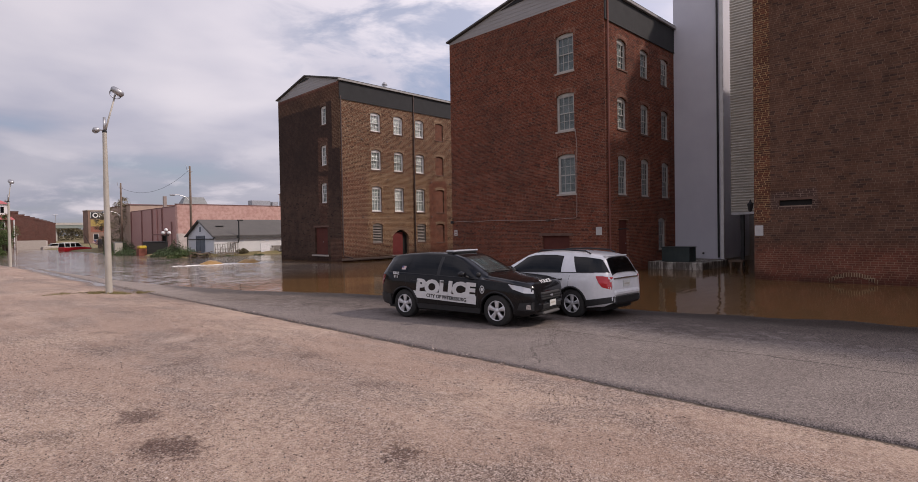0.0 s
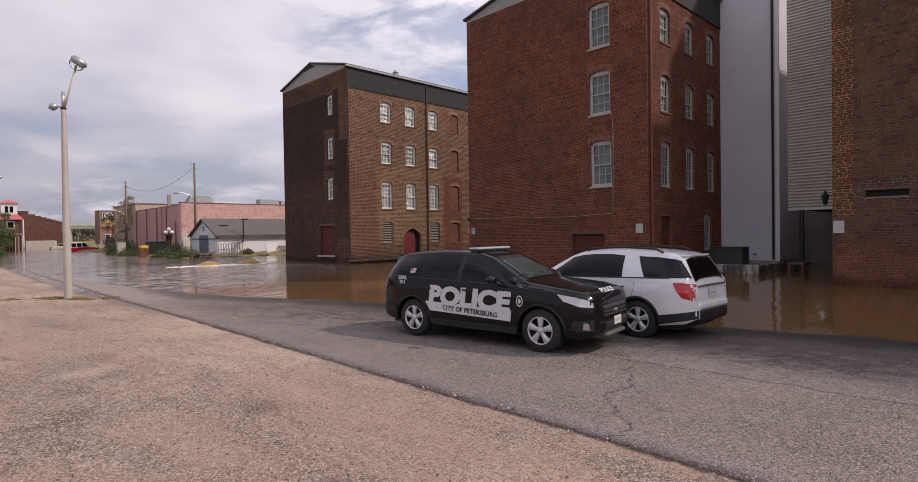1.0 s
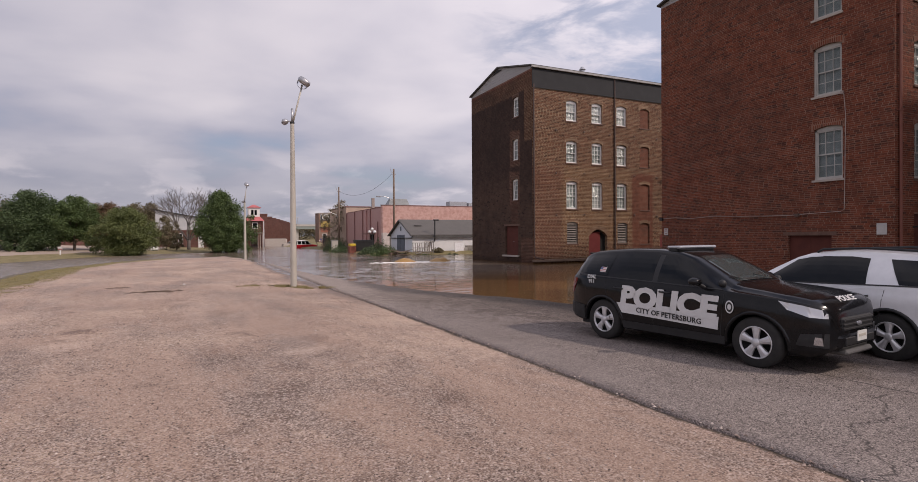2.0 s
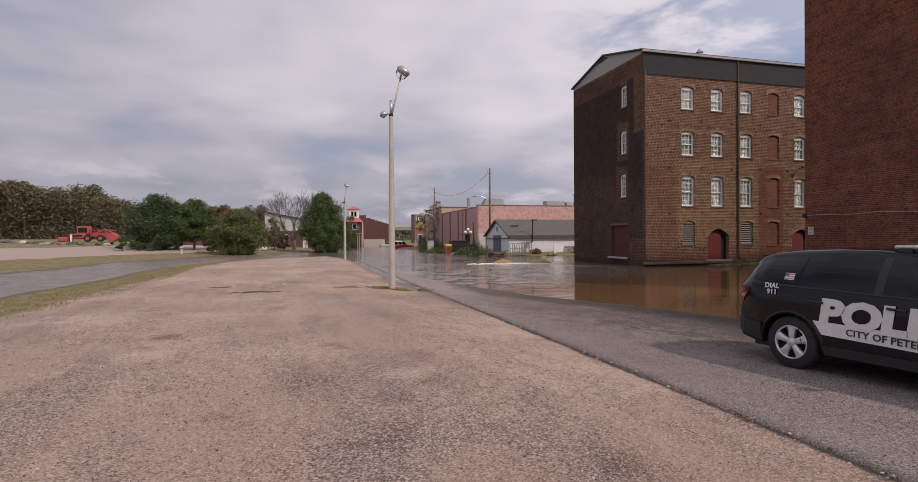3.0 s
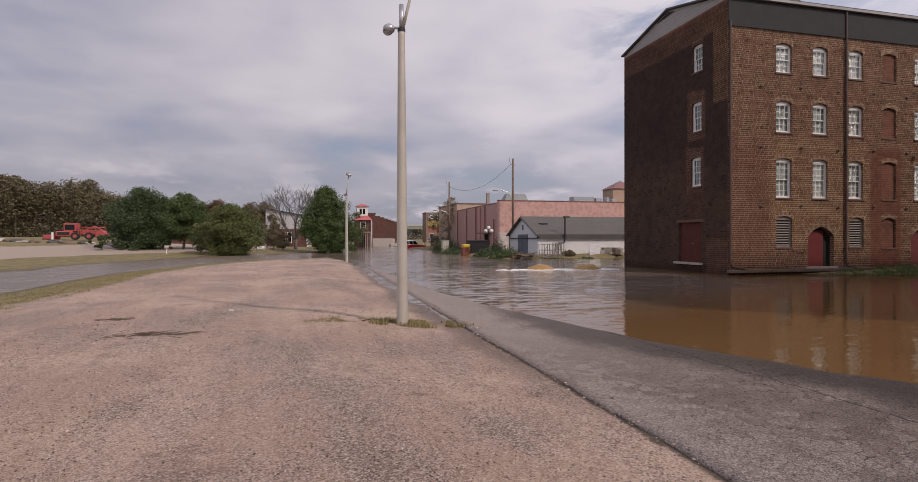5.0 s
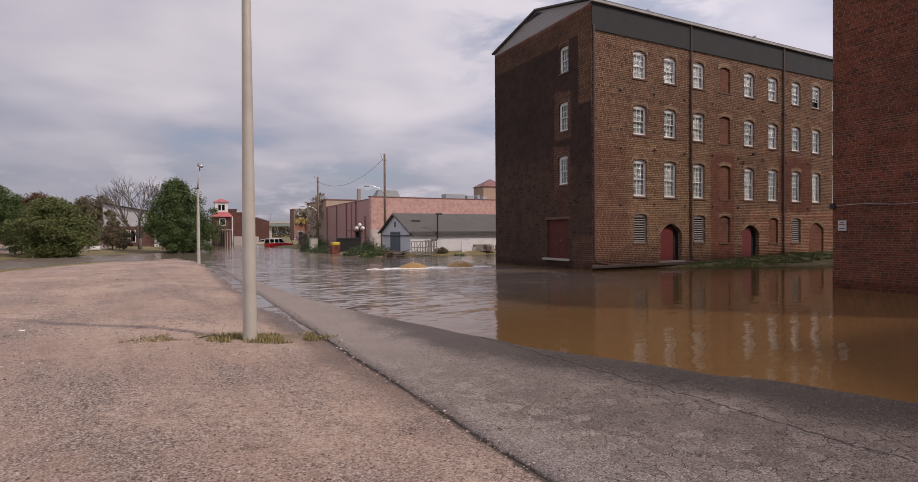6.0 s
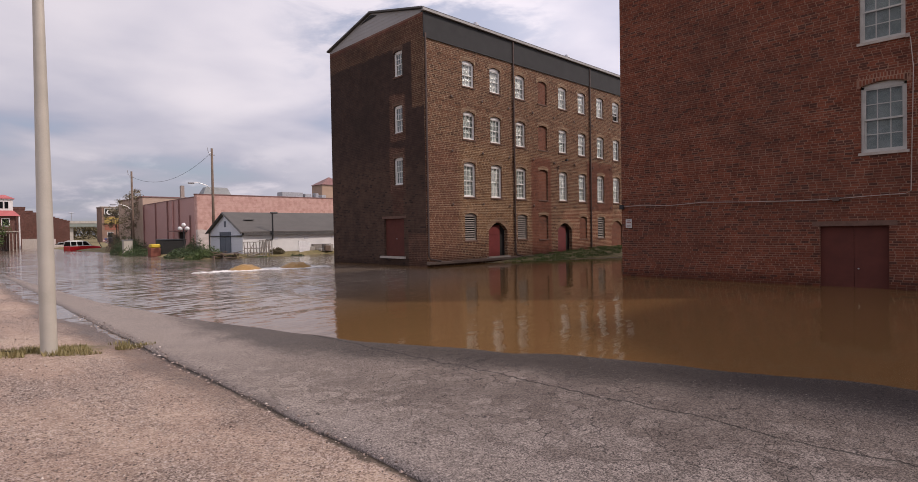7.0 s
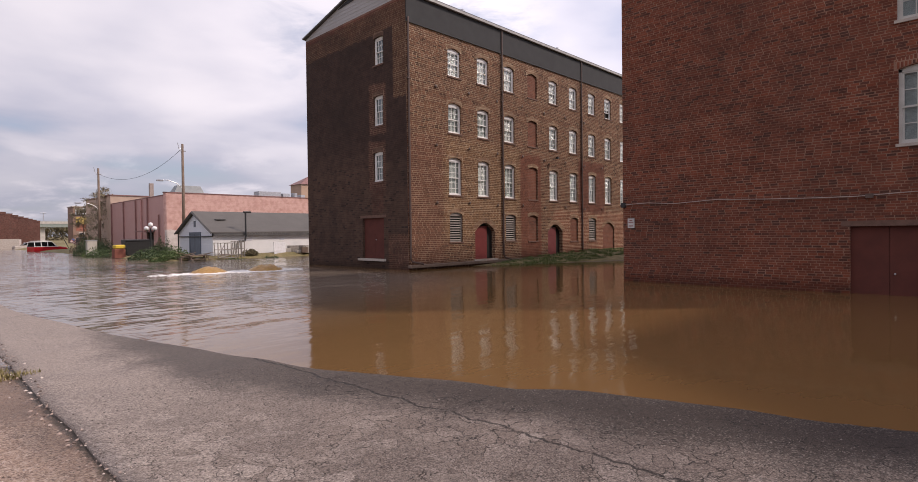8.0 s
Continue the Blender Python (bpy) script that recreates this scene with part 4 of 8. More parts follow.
def warehouse(at, deep, south_mat, west_mat, arch_mat, sill_mat, cols, west_windows, west_door, label, twin, far_mat):
    """A long four-storey warehouse: south front with its windows, west gable end."""
    b = thing("brick_warehouse", at, label, "warehouse", "twin warehouses")
    ww, rise = 1.02, 0.13
    ops = [(u, u + ww, z0, z1, rise) for z0, z1 in ROWS_Z for i, u in enumerate(cols)]
    ground = []
    if twin:
        ground = [("louvre", 3.06, ww, 1.42, 3.08), ("door", 5.13, 1.78, 0.36, 2.50), ("louvre", 7.95, ww, 1.40, 3.04), ("brick", 10.28, ww, 1.34, 3.02),
                  ("door", 12.43, 1.76, 0.36, 2.44), ("brick", 15.18, ww, 1.26, 2.94), ("louvre", 17.70, ww, 1.26, 2.94), ("brick", 19.72, 1.75, 0.36, 2.62)]
    else:
        ground = [("steel", 1.25, 1.05, 0.5, 2.75), ("window", 5.95, 1.0, 1.0, 2.9)]
    heads = {"door": 0.5, "louvre": 0.13, "brick": 0.13, "steel": 0.0, "window": 0.13}
    ops += [(u, u + w, z0, z1, 0.45 if (k == "brick" and w > 1.5) else heads[k]) for k, u, w, z0, z1 in ground]
    WALLS.append((part("south_wall", wall_mesh(LONG, BAND, ops), south_mat[0], b), LONG, BAND, ops, south_mat[1], (0.3, 4.0, 0.4, 2.6)))
    part("dark_metal_band", boxes((0.004, LONG, -0.05, 0.30, BAND, EAVE)), M_slate, b, "black sheet-metal band under the eaves")
    part("band_drip", boxes((-0.02, LONG, -0.075, -0.05, BAND - 0.03, BAND + 0.03)), M_slate, b)
    part("gutter", boxes((-0.12, LONG, -0.20, -0.05, EAVE - 0.10, EAVE + 0.05), bevel=0.015), M_gutter, b, "pale gutter along the eaves")
    turn_w = pose(0, deep, 0, 0, 0, -90)
    wops = [(deep - (y + w), deep - y, z0, z1, r) for y, w, z0, z1, r in west_windows + [west_door]]
    WALLS.append((part("west_wall", wall_mesh(deep, EAVE - 0.12, wops), west_mat[0], b, m=turn_w), deep, EAVE - 0.12, wops, west_mat[1], (deep - 10.4, deep - 7.2, 0.4, 2.8)))
    part("rear_wall", boxes((0.425, LONG, deep - 0.3, deep, -0.8, EAVE)), far_mat, b)
    part("east_wall", boxes((LONG, LONG + 0.3, 0.0, deep, -0.8, EAVE)), far_mat, b)
    # gable clad in grey boards, with the roof over it
    peak, over = EAVE + 1.22, 0.16
    for x in (0.0, LONG):
        bm = bmesh.new()
        v = [bm.verts.new(c) for c in ((x, 0.30, EAVE - 0.12), (x, deep, EAVE - 0.12), (x, deep, EAVE), (x, deep / 2, peak), (x, -0.04, EAVE))]
        v2 = [bm.verts.new((c.co.x + 0.1, c.co.y, c.co.z)) for c in v]
        bm.faces.new(v[::-1])
        bm.faces.new(v2)
        for i in range(5):
            bm.faces.new((v[i], v[(i + 1) % 5], v2[(i + 1) % 5], v2[i]))
        part("gable", bm, M_gable, b, "grey boarded gable")
    bm = bmesh.new()
    mid = deep / 2
    for sgn in (-1, 1):
        e, z = mid + sgn * (mid + over), EAVE + 0.02
        v = [bm.verts.new((x, y, zz)) for x in (-over, LONG + over) for y, zz in ((mid, peak + 0.02), (e, z), (e, z + 0.09), (mid, peak + 0.12))]
        for q in ((0, 1, 5, 4), (3, 7, 6, 2), (1, 2, 6, 5), (0, 3, 2, 1), (4, 5, 6, 7)):
            bm.faces.new([v[i] for i in (q if sgn > 0 else q[::-1])])
    part("roof", bm, M_roof, b)
    # thin dark four-sided panel near the gable's peak
    bm = bmesh.new()
    q = [(-0.01, mid + 1.2, EAVE + 0.84), (-0.01, mid - 0.6, EAVE + 0.94), (-0.01, mid - 0.05, peak - 0.10), (-0.01, mid + 0.1, peak - 0.10)]
    v = [bm.verts.new(c) for c in q] + [bm.verts.new((c[0] - 0.03, *c[1:])) for c in q]
    for f in ((0, 1, 2, 3), (7, 6, 5, 4), (0, 4, 5, 1), (1, 5, 6, 2), (2, 6, 7, 3), (3, 7, 4, 0)):
        bm.faces.new([v[i] for i in f])
    part("gable_vent", bm, M_slate, b, "dark sliver-shaped panel near the gable's peak")
    for x in (5.5, 15.5):
        part("roof_vent", tubes(([(x, 1.2, EAVE + 0.2), (x, 1.2, EAVE + 0.7), (x, 1.2, EAVE + 0.72), (x, 1.2, EAVE + 0.95)], [0.16, 0.16, 0.27, 0.12]), n=12), M_steel, b, "round galvanised roof vent")
    for row, (z0, z1) in enumerate(ROWS_Z):
        for i, u in enumerate(cols):
            m = pose(u + ww / 2, 0, z0)
            if twin and i == 3:
                bricked_up(b, m, ww, z1 - z0, rise, arch_mat)
            else:
                inside = M_curtain if not twin else (M_blind if row == 0 and i % 4 != 3 else (M_sheer if (row + i) % 3 else M_blind))
                sash_window(b, m, ww, z1 - z0, rise, inside, M_white if twin else None, sill_mat, arch_mat, lift=0.42 if twin and row == 0 and i == 7 else 0.0,
                            rows_each=3 if row == 2 else 2, cols=3)
    for k, u, w, z0, z1 in ground:
        m = pose(u + w / 2, 0, z0)
        if k == "louvre":
            louvre(b, m, w, z1 - z0, rise, arch_mat)
        elif k == "brick":
            bricked_up(b, m, w, z1 - z0, 0.45 if w > 1.5 else rise, arch_mat)
        elif k == "door":
            arched_door(b, m, w, z1 - z0, 0.5, arch_mat, M_doorred)
        elif k == "window":
            sash_window(b, m, w, z1 - z0, rise, M_curtain, None, sill_mat, arch_mat)
        else:
            dr = part("door", boxes((-w / 2, w / 2, 0.12, 0.17, 0.0, z1 - z0)), M_oxblood, b, "flush brown steel door", m)
            part("door_handle", tubes(([(w / 2 - 0.1, 0.10, 1.0), (w / 2 - 0.22, 0.08, 1.0)], 0.014)), M_steel, dr)
    for y, w, z0, z1, r in west_windows:
        m = pose(0, y + w / 2, z0, 0, 0, -90)
        sash_window(b, m, w, z1 - z0, r, M_curtain if not twin else M_sheer, M_frame if not twin else M_white, M_sill if not twin else sill_mat, M_arch_dark if twin else arch_mat, cols=3, rows_each=2)
    y, w, z0, z1, r = west_door
    dr = part("door", boxes((-w / 2, -0.006, 0.14, 0.19, 0.0, z1 - z0), (0.006, w / 2, 0.14, 0.19, 0.0, z1 - z0)), M_oxblood, b,
              "pair of oxblood-painted plank loading doors", pose(0, y + w / 2, z0, 0, 0, -90))
    part("lintel", boxes((-w / 2 - 0.2, w / 2 + 0.2, -0.012, 0.1, z1 - z0 + 0.002, z1 - z0 + 0.16)), M_sill_brown, dr)
    part("knob", blob(bmesh.new(), (0.12, 0.12, 1.05), (0.03, 0.03, 0.03), 8, 6), M_steel, dr)
    if twin:
        part("threshold", boxes((-w / 2 - 0.3, w / 2 + 0.15, -0.16, 0.14, -0.13, -0.002)), M_sill, dr, "pale stone doorstep")
    return b


whB = warehouse((23.93, 36.375, 0), 9.98, TAN_SOUTH, TAR_WEST, M_arch, M_sill_brown, COLS,
                [(1.93, 0.83, 11.24, 12.76, 0.06), (2.0, 0.84, 7.90, 9.55, 0.06), (2.06, 0.85, 4.82, 6.46, 0.06)], (2.05, 1.98, 0.55, 2.82, 0.0),
                "four-storey tan brick warehouse with a tarred gable end", True, M_brick_red)
whA = warehouse((24.74, 13.42, 0), 11.2, RED_SOUTH, RED_WEST, M_arch_red, M_sill_brown, (1.26, 3.86, 6.45),
                [(1.83, 1.13, 10.78, 12.85, 0.10), (1.83, 1.13, 7.62, 9.66, 0.10), (1.80, 1.13, 4.22, 6.37, 0.10)], (2.23, 1.82, -0.45, 1.96, 0.0),
                "four-storey red brick warehouse with sash windows standing in flood water", False, M_brick_red)
for x in (7.66, 16.70):
    downspout(whB, x, EAVE - 0.1)
downspout(whB, 0.10, 13.2, 0.35, kick=0.7)
part("plinth_ledge", boxes((-0.05, LONG, -0.28, 0.0, 0.10, 0.27), bevel=0.02), M_wood, whB, "weathered timber ledge along the wall's foot")
downspout(whA, 0.22, EAVE - 0.1, 0.2, mat=surface("brick_red_downspout", (0.17, 0.06, 0.042), (0.22, 0.08, 0.055), 3.0, 0.6))

# ---- the two police cars ----
M_carblack = glossy("black_car_paint", (0.006, 0.006, 0.007), 0.12, 0.0, 0.0, 0.32)
M_carwhite = glossy("white_car_paint", (0.74, 0.74, 0.75), 0.2, 0.0, 0.5)
M_tint = glossy("tinted_glass", (0.004, 0.005, 0.006), 0.04, 0.0, 0.0, 0.3)
# pale base colour stands in for sky reflected in the windscreen
M_screen = glossy("windscreen_painted_sheen", (0.12, 0.145, 0.145), 0.03, 0.0, 0.8, 0.9)
M_plastic = surface("black_plastic", (0.014, 0.014, 0.015), (0.024, 0.024, 0.025), 8.0, 0.55, 0.0, 0.08)
M_rubber = surface("tyre_rubber", (0.016, 0.016, 0.016), (0.035, 0.033, 0.031), 9.0, 0.85, 0.0, 0.2)
M_alloy = surface("wheel_alloy", (0.52, 0.52, 0.53), (0.66, 0.66, 0.67), 9.0, 0.34, 0.45, 0.03)
M_chrome = surface("bright_trim", (0.60, 0.60, 0.61), (0.70, 0.70, 0.71), 9.0, 0.2, 0.9, 0.0)
M_headlamp = glossy("headlamp_lens", (0.62, 0.62, 0.63), 0.10, 0.35, 0.8)
M_tail = glossy("tail_lamp_lens", (0.50, 0.015, 0.022), 0.1, 0.0, 0.5)
M_taildark = glossy("dark_tail_lamp_lens", (0.20, 0.008, 0.012), 0.1, 0.0, 0.5)
M_decal = surface("reflective_white_decal", (0.60, 0.60, 0.59), (0.68, 0.68, 0.67), 5.0, 0.5, 0.0, 0.0)
M_decalink = surface("black_decal", (0.02, 0.02, 0.022), (0.03, 0.03, 0.03), 5.0, 0.5, 0.0, 0.0)
M_flagred = surface("flag_red", (0.40, 0.10, 0.09), (0.45, 0.14, 0.12), 5.0, 0.6, 0.0, 0.0)
M_flagblue = surface("flag_blue", (0.08, 0.10, 0.22), (0.12, 0.14, 0.26), 5.0, 0.6, 0.0, 0.0)
M_plate = surface("number_plate", (0.55, 0.55, 0.52), (0.66, 0.66, 0.62), 9.0, 0.5, 0.0, 0.0)
M_bar = surface("light_bar_lens", (0.30, 0.31, 0.33), (0.42, 0.43, 0.45), 9.0, 0.25, 0.0, 0.0)
M_interior = surface("car_interior", (0.03, 0.03, 0.032), (0.05, 0.05, 0.05), 6.0, 0.8)

HUB_F, HUB_R, CAR_L, HUB_Z, TYRE = 0.93, 3.795, 4.99, 0.375, 0.375
TOP = [(0.0, 0.68), (0.03, 0.88), (0.10, 1.0), (0.22, 1.06), (0.5, 1.11), (0.9, 1.15), (1.25, 1.18), (1.36, 1.205), (1.75, 1.42), (2.10, 1.60), (2.35, 1.675), (2.8, 1.72), (3.3, 1.725),
       (3.9, 1.695), (4.30, 1.655), (4.52, 1.61), (4.62, 1.56), (4.76, 1.37), (4.88, 1.18), (4.935, 1.09), (4.965, 0.80), (4.99, 0.66)]
BELT = [(0.0, 0.62), (0.03, 0.80), (0.10, 0.92), (0.22, 0.98), (0.5, 1.03), (0.9, 1.06), (1.25, 1.085), (2.0, 1.11), (3.0, 1.135), (4.0, 1.165), (4.5, 1.165), (4.85, 1.12), (4.935, 1.0), (4.965, 0.75), (4.99, 0.62)]
HALF = [(0.0, 0.56), (0.03, 0.68), (0.10, 0.79), (0.25, 0.88), (0.5, 0.945), (0.9, 0.985), (1.4, 0.98), (2.5, 0.972), (3.4, 0.985), (4.0, 0.99), (4.3, 0.975), (4.5, 0.945), (4.66, 0.90), (4.8, 0.835), (4.9, 0.76), (4.965, 0.67), (4.99, 0.60)]
ROOFW = [(0.0, 0.50), (0.10, 0.66), (0.3, 0.74), (1.25, 0.80), (1.36, 0.80), (1.75, 0.735), (2.1, 0.675), (2.4, 0.655), (3.3, 0.655), (4.3, 0.62), (4.55, 0.59), (4.76, 0.63), (4.88, 0.65), (4.99, 0.56)]


def belt(x):
    return lerp_list(x, BELT)


def half(x, z):
    """Half the body's width at a height, below the belt line."""
    w = lerp_list(x, HALF)
    b = belt(x)
    if z <= b:
        low = max(0.0, 0.5 - z) * 0.13
        tuck = max(0.0, z - (b - 0.22)) * 0.13
        crease = 0.012 * math.exp(-((z - (b - 0.20)) / 0.05) ** 2)
        return w - low - tuck + crease
    t = lerp_list(x, TOP) - 0.075
    f = min(1.0, (z - b) / max(0.02, t - b))
    rw = lerp_list(x, ROOFW)
    return (w - 0.0286) * (1 - f) + rw * f + 0.03 * math.sin(math.pi * f)


def lower(x, r=0.445):
    z = lerp_list(x, [(0.0, 0.42), (0.05, 0.34), (0.2, 0.27), (1.4, 0.255), (3.3, 0.265), (4.3, 0.31), (4.8, 0.36), (4.99, 0.45)])
    for c in (HUB_F, HUB_R):
        if abs(x - c) < r:
            z = max(z, HUB_Z - 0.02 + math.sqrt(r * r - (x - c) ** 2))
    return z


def car_body():
    xs = {p[0] for p in TOP} | {p[0] for p in BELT} | {p[0] for p in HALF} | set(np.arange(1.45, 3.4, 0.15).round(3))
    for c in (HUB_F, HUB_R):
        xs |= {round(c + 0.445 * math.sin(math.pi / 2 * k / 7), 4) for k in range(-7, 8)} | {round(c - 0.452, 4), round(c + 0.452, 4)}
    xs = sorted(xs)
    xs = [x for i, x in enumerate(xs) if i == 0 or x - xs[i - 1] > 0.006]
    bm, rings = bmesh.new(), []
    for x in xs:
        zb, b, t = lower(x), belt(x), lerp_list(x, TOP)
        b = max(b, zb + 0.06)
        pts = [(0.0, zb + 0.02), (half(x, zb) * 0.86, zb + 0.02), (half(x, zb), zb)]
        for f in (0.12, 0.3, 0.5, 0.68, 0.82, 0.92, 1.0):
            z = zb + (b - zb) * f
            pts.append((half(x, z), z))
        e = max(t - 0.075, b + 0.003)
        for f in (0.06, 0.3, 0.6, 0.85, 1.0):
            z = b + (e - b) * f
            pts.append((half(x, z), z))
        rw = half(x, e)
        pts += [(rw * 0.965, e + (t - e) * 0.45), (rw * 0.88, e + (t - e) * 0.72), (rw * 0.6, e + (t - e) * 0.93), (0.0, max(t, e + 0.002))]
        right = [bm.verts.new((x, -y, z)) for y, z in pts]
        left = [bm.verts.new((x, y, z)) if 0 < i < len(pts) - 1 else right[i] for i, (y, z) in enumerate(pts)]
        rings.append((left, right))
    for (l0, r0), (l1, r1) in zip(rings, rings[1:]):
        for i in range(len(l0) - 1):
            bm.faces.new((r0[i], r0[i + 1], r1[i + 1], r1[i]))
            bm.faces.new((l0[i], l1[i], l1[i + 1], l0[i + 1]))
    for (l, r), flip in ((rings[0], 0), (rings[-1], 1)):
        ring = l + r[-2:0:-1]
        bm.faces.new(ring if not flip else ring[::-1])
    bmesh.ops.recalc_face_normals(bm, faces=bm.faces)
    return bm


def side_patch(side, low, high, n=10, k=6, off=0.006, thick=0.012):
    """A curved panel on the car's flank between two lines, each a list of (x, z) at its ends."""
    bm, rows = bmesh.new(), []
    for i in range(n + 1):
        f = i / n
        a, b = (lerp_list(f, [(j / (len(q) - 1), p[c]) for j, p in enumerate(q)]) for q, c in ((low, 0), (high, 0)))
        za, zb = (lerp_list(f, [(j / (len(q) - 1), p[c]) for j, p in enumerate(q)]) for q, c in ((low, 1), (high, 1)))
        row = []
        for j in range(k + 1):
            g = j / k
            x, z = a + (b - a) * g, za + (zb - za) * g
            row.append((x, half(x, z), z))
        rows.append(row)
    outer = [[bm.verts.new((x, side * (y + off), z)) for x, y, z in r] for r in rows]
    inner = [[bm.verts.new((x, side * (y + off - thick), z)) for x, y, z in r] for r in rows]
    for i in range(n):
        for j in range(k):
            bm.faces.new((outer[i][j], outer[i + 1][j], outer[i + 1][j + 1], outer[i][j + 1]))
    ring = [(i, 0) for i in range(n)] + [(n, j) for j in range(k)] + [(i, k) for i in range(n, 0, -1)] + [(0, j) for j in range(k, 0, -1)]
    for (i0, j0), (i1, j1) in zip(ring, ring[1:] + ring[:1]):
        bm.faces.new((outer[i0][j0], inner[i0][j0], inner[i1][j1], outer[i1][j1]))
    bmesh.ops.recalc_face_normals(bm, faces=bm.faces)
    return bm


def top_patch(lines, off=0.008, back=0.0):
    """A panel laid on the car's upper surface: lines of (x, half width) from front to rear."""
    bm, rows = bmesh.new(), []
    for x, hw in lines:
        t = lerp_list(x, TOP)
        row = []
        for j in range(13):
            y = -hw + 2 * hw * j / 12
            e, rw = t - 0.075, lerp_list(x, ROOFW)
            f = abs(y) / rw
            z = t - 0.005 * f * 8 * f * f - 0.055 * max(0.0, f - 0.55) ** 2 / 0.2
            row.append(bm.verts.new((x - off * 0.3 + back, y, z + off)))
        rows.append(row)
    for r0, r1 in zip(rows, rows[1:]):
        for j in range(12):
            bm.faces.new((r0[j], r1[j], r1[j + 1], r0[j + 1]))
    bmesh.ops.solidify(bm, geom=list(bm.faces), thickness=0.01)
    bmesh.ops.recalc_face_normals(bm, faces=bm.faces)
    return bm


def lathe(profile, n=28):
    """A turned shape about the y axis from (radius, y) pairs."""
    bm = bmesh.new()
    rings = [[bm.verts.new((r * math.cos(a), y, r * math.sin(a))) for a in (2 * math.pi * k / n for k in range(n))] for r, y in profile]
    for r0, r1 in zip(rings, rings[1:]):
        for k in range(n):
            bm.faces.new((r0[k], r1[k], r1[(k + 1) % n], r0[(k + 1) % n]))
    return bm


def wheel(parent, x, side, spokes=5):
    """A wheel whose outer face looks along -y before it is turned to its side."""
    m = pose(x, side * 0.955, HUB_Z, 0, 0, 0 if side < 0 else 180)
    w = part("wheel", lathe([(0.235, 0.0), (0.345, -0.010), (0.372, 0.03), (0.375, 0.10), (0.372, 0.19), (0.35, 0.225), (0.25, 0.22), (0.232, 0.03), (0.235, 0.0)]), M_rubber, parent, "black tyre on a silver alloy wheel", m, True)
    part("rim", lathe([(0.238, 0.004), (0.230, -0.002), (0.222, 0.012), (0.215, 0.05), (0.205, 0.12), (0.0, 0.13)]), M_plastic, w, smooth=True)
    part("rim_lip", lathe([(0.240, 0.0), (0.236, -0.012), (0.224, -0.008), (0.218, 0.02)]), M_alloy, w, smooth=True)
    for k in range(spokes):
        a = 2 * math.pi * k / spokes + math.pi / 2
        bm = bmesh.new()
        rows = []
        for r, hw, y in ((0.04, 0.034, 0.004), (0.10, 0.040, -0.004), (0.16, 0.050, -0.002), (0.224, 0.072, 0.004)):
            rows.append([bm.verts.new((r * math.cos(a) - s * hw * math.sin(a), yy, r * math.sin(a) + s * hw * math.cos(a))) for s, yy in ((-1, y + 0.012), (-0.35, y - 0.008), (0.35, y - 0.008), (1, y + 0.012), (1, y + 0.05), (-1, y + 0.05))])
        for r0, r1 in zip(rows, rows[1:]):
            for j in range(6):
                bm.faces.new((r0[j], r0[(j + 1) % 6], r1[(j + 1) % 6], r1[j]))
        bm.faces.new(rows[0])
        bm.faces.new(rows[-1][::-1])
        bmesh.ops.recalc_face_normals(bm, faces=bm.faces)
        part("spoke", bm, M_alloy, w)
    part("hub_cap", lathe([(0.0, -0.018), (0.045, -0.016), (0.062, -0.004), (0.066, 0.03)]), M_alloy, w, smooth=True)
    return w


def arch_flare(parent, x, side, mat):
    bm, rows = bmesh.new(), []
    for k in range(17):
        a = math.pi * (-0.02 + 1.04 * k / 16)
        row = []
        for r, o in ((0.432, -0.05), (0.432, 0.012), (0.455, 0.016), (0.480, 0.004), (0.480, -0.03)):
            px, pz = x + r * math.cos(a), HUB_Z - 0.02 + r * math.sin(a)
            row.append(bm.verts.new((px, side * (half(px, max(pz, 0.32)) + o), pz)))
        rows.append(row)
    for r0, r1 in zip(rows, rows[1:]):
        for j in range(4):
            bm.faces.new((r0[j], r0[j + 1], r1[j + 1], r1[j]))
    bmesh.ops.recalc_face_normals(bm, faces=bm.faces)
    part("wheel_arch", bm, mat, parent, smooth=True)


def lettering(name, text, size, mat, parent, m, squash=1.0, shear=0.0, spacing=1.0, thick=0.002, bold=0.0):
    c = bpy.data.curves.new(name, "FONT")
    c.body, c.size, c.align_x, c.extrude, c.shear, c.space_character, c.offset = text, size, "CENTER", thick, shear, spacing, bold
    c.resolution_u = 3
    ob = bpy.data.objects.new(name, c)
    scene.collection.objects.link(ob)
    bpy.context.view_layer.update()
    me = bpy.data.meshes.new_from_object(ob.evaluated_get(bpy.context.evaluated_depsgraph_get()))
    bpy.data.objects.remove(ob)
    me.name = name
    me.materials.clear()
    me.materials.append(mat)
    ob = new(name, me)
    ob.parent = parent
    ob.matrix_basis = m @ Matrix.Diagonal((squash, 1, 1, 1))
    return ob


def flank(side, x, z, off=0.012):
    """A pose on the flank for flat decals: local x runs along the side as read by someone beside it, y up."""
    y = half(x, z) + off
    return pose(x, side * y, z, 90, 0, 0 if side < 0 else 180)


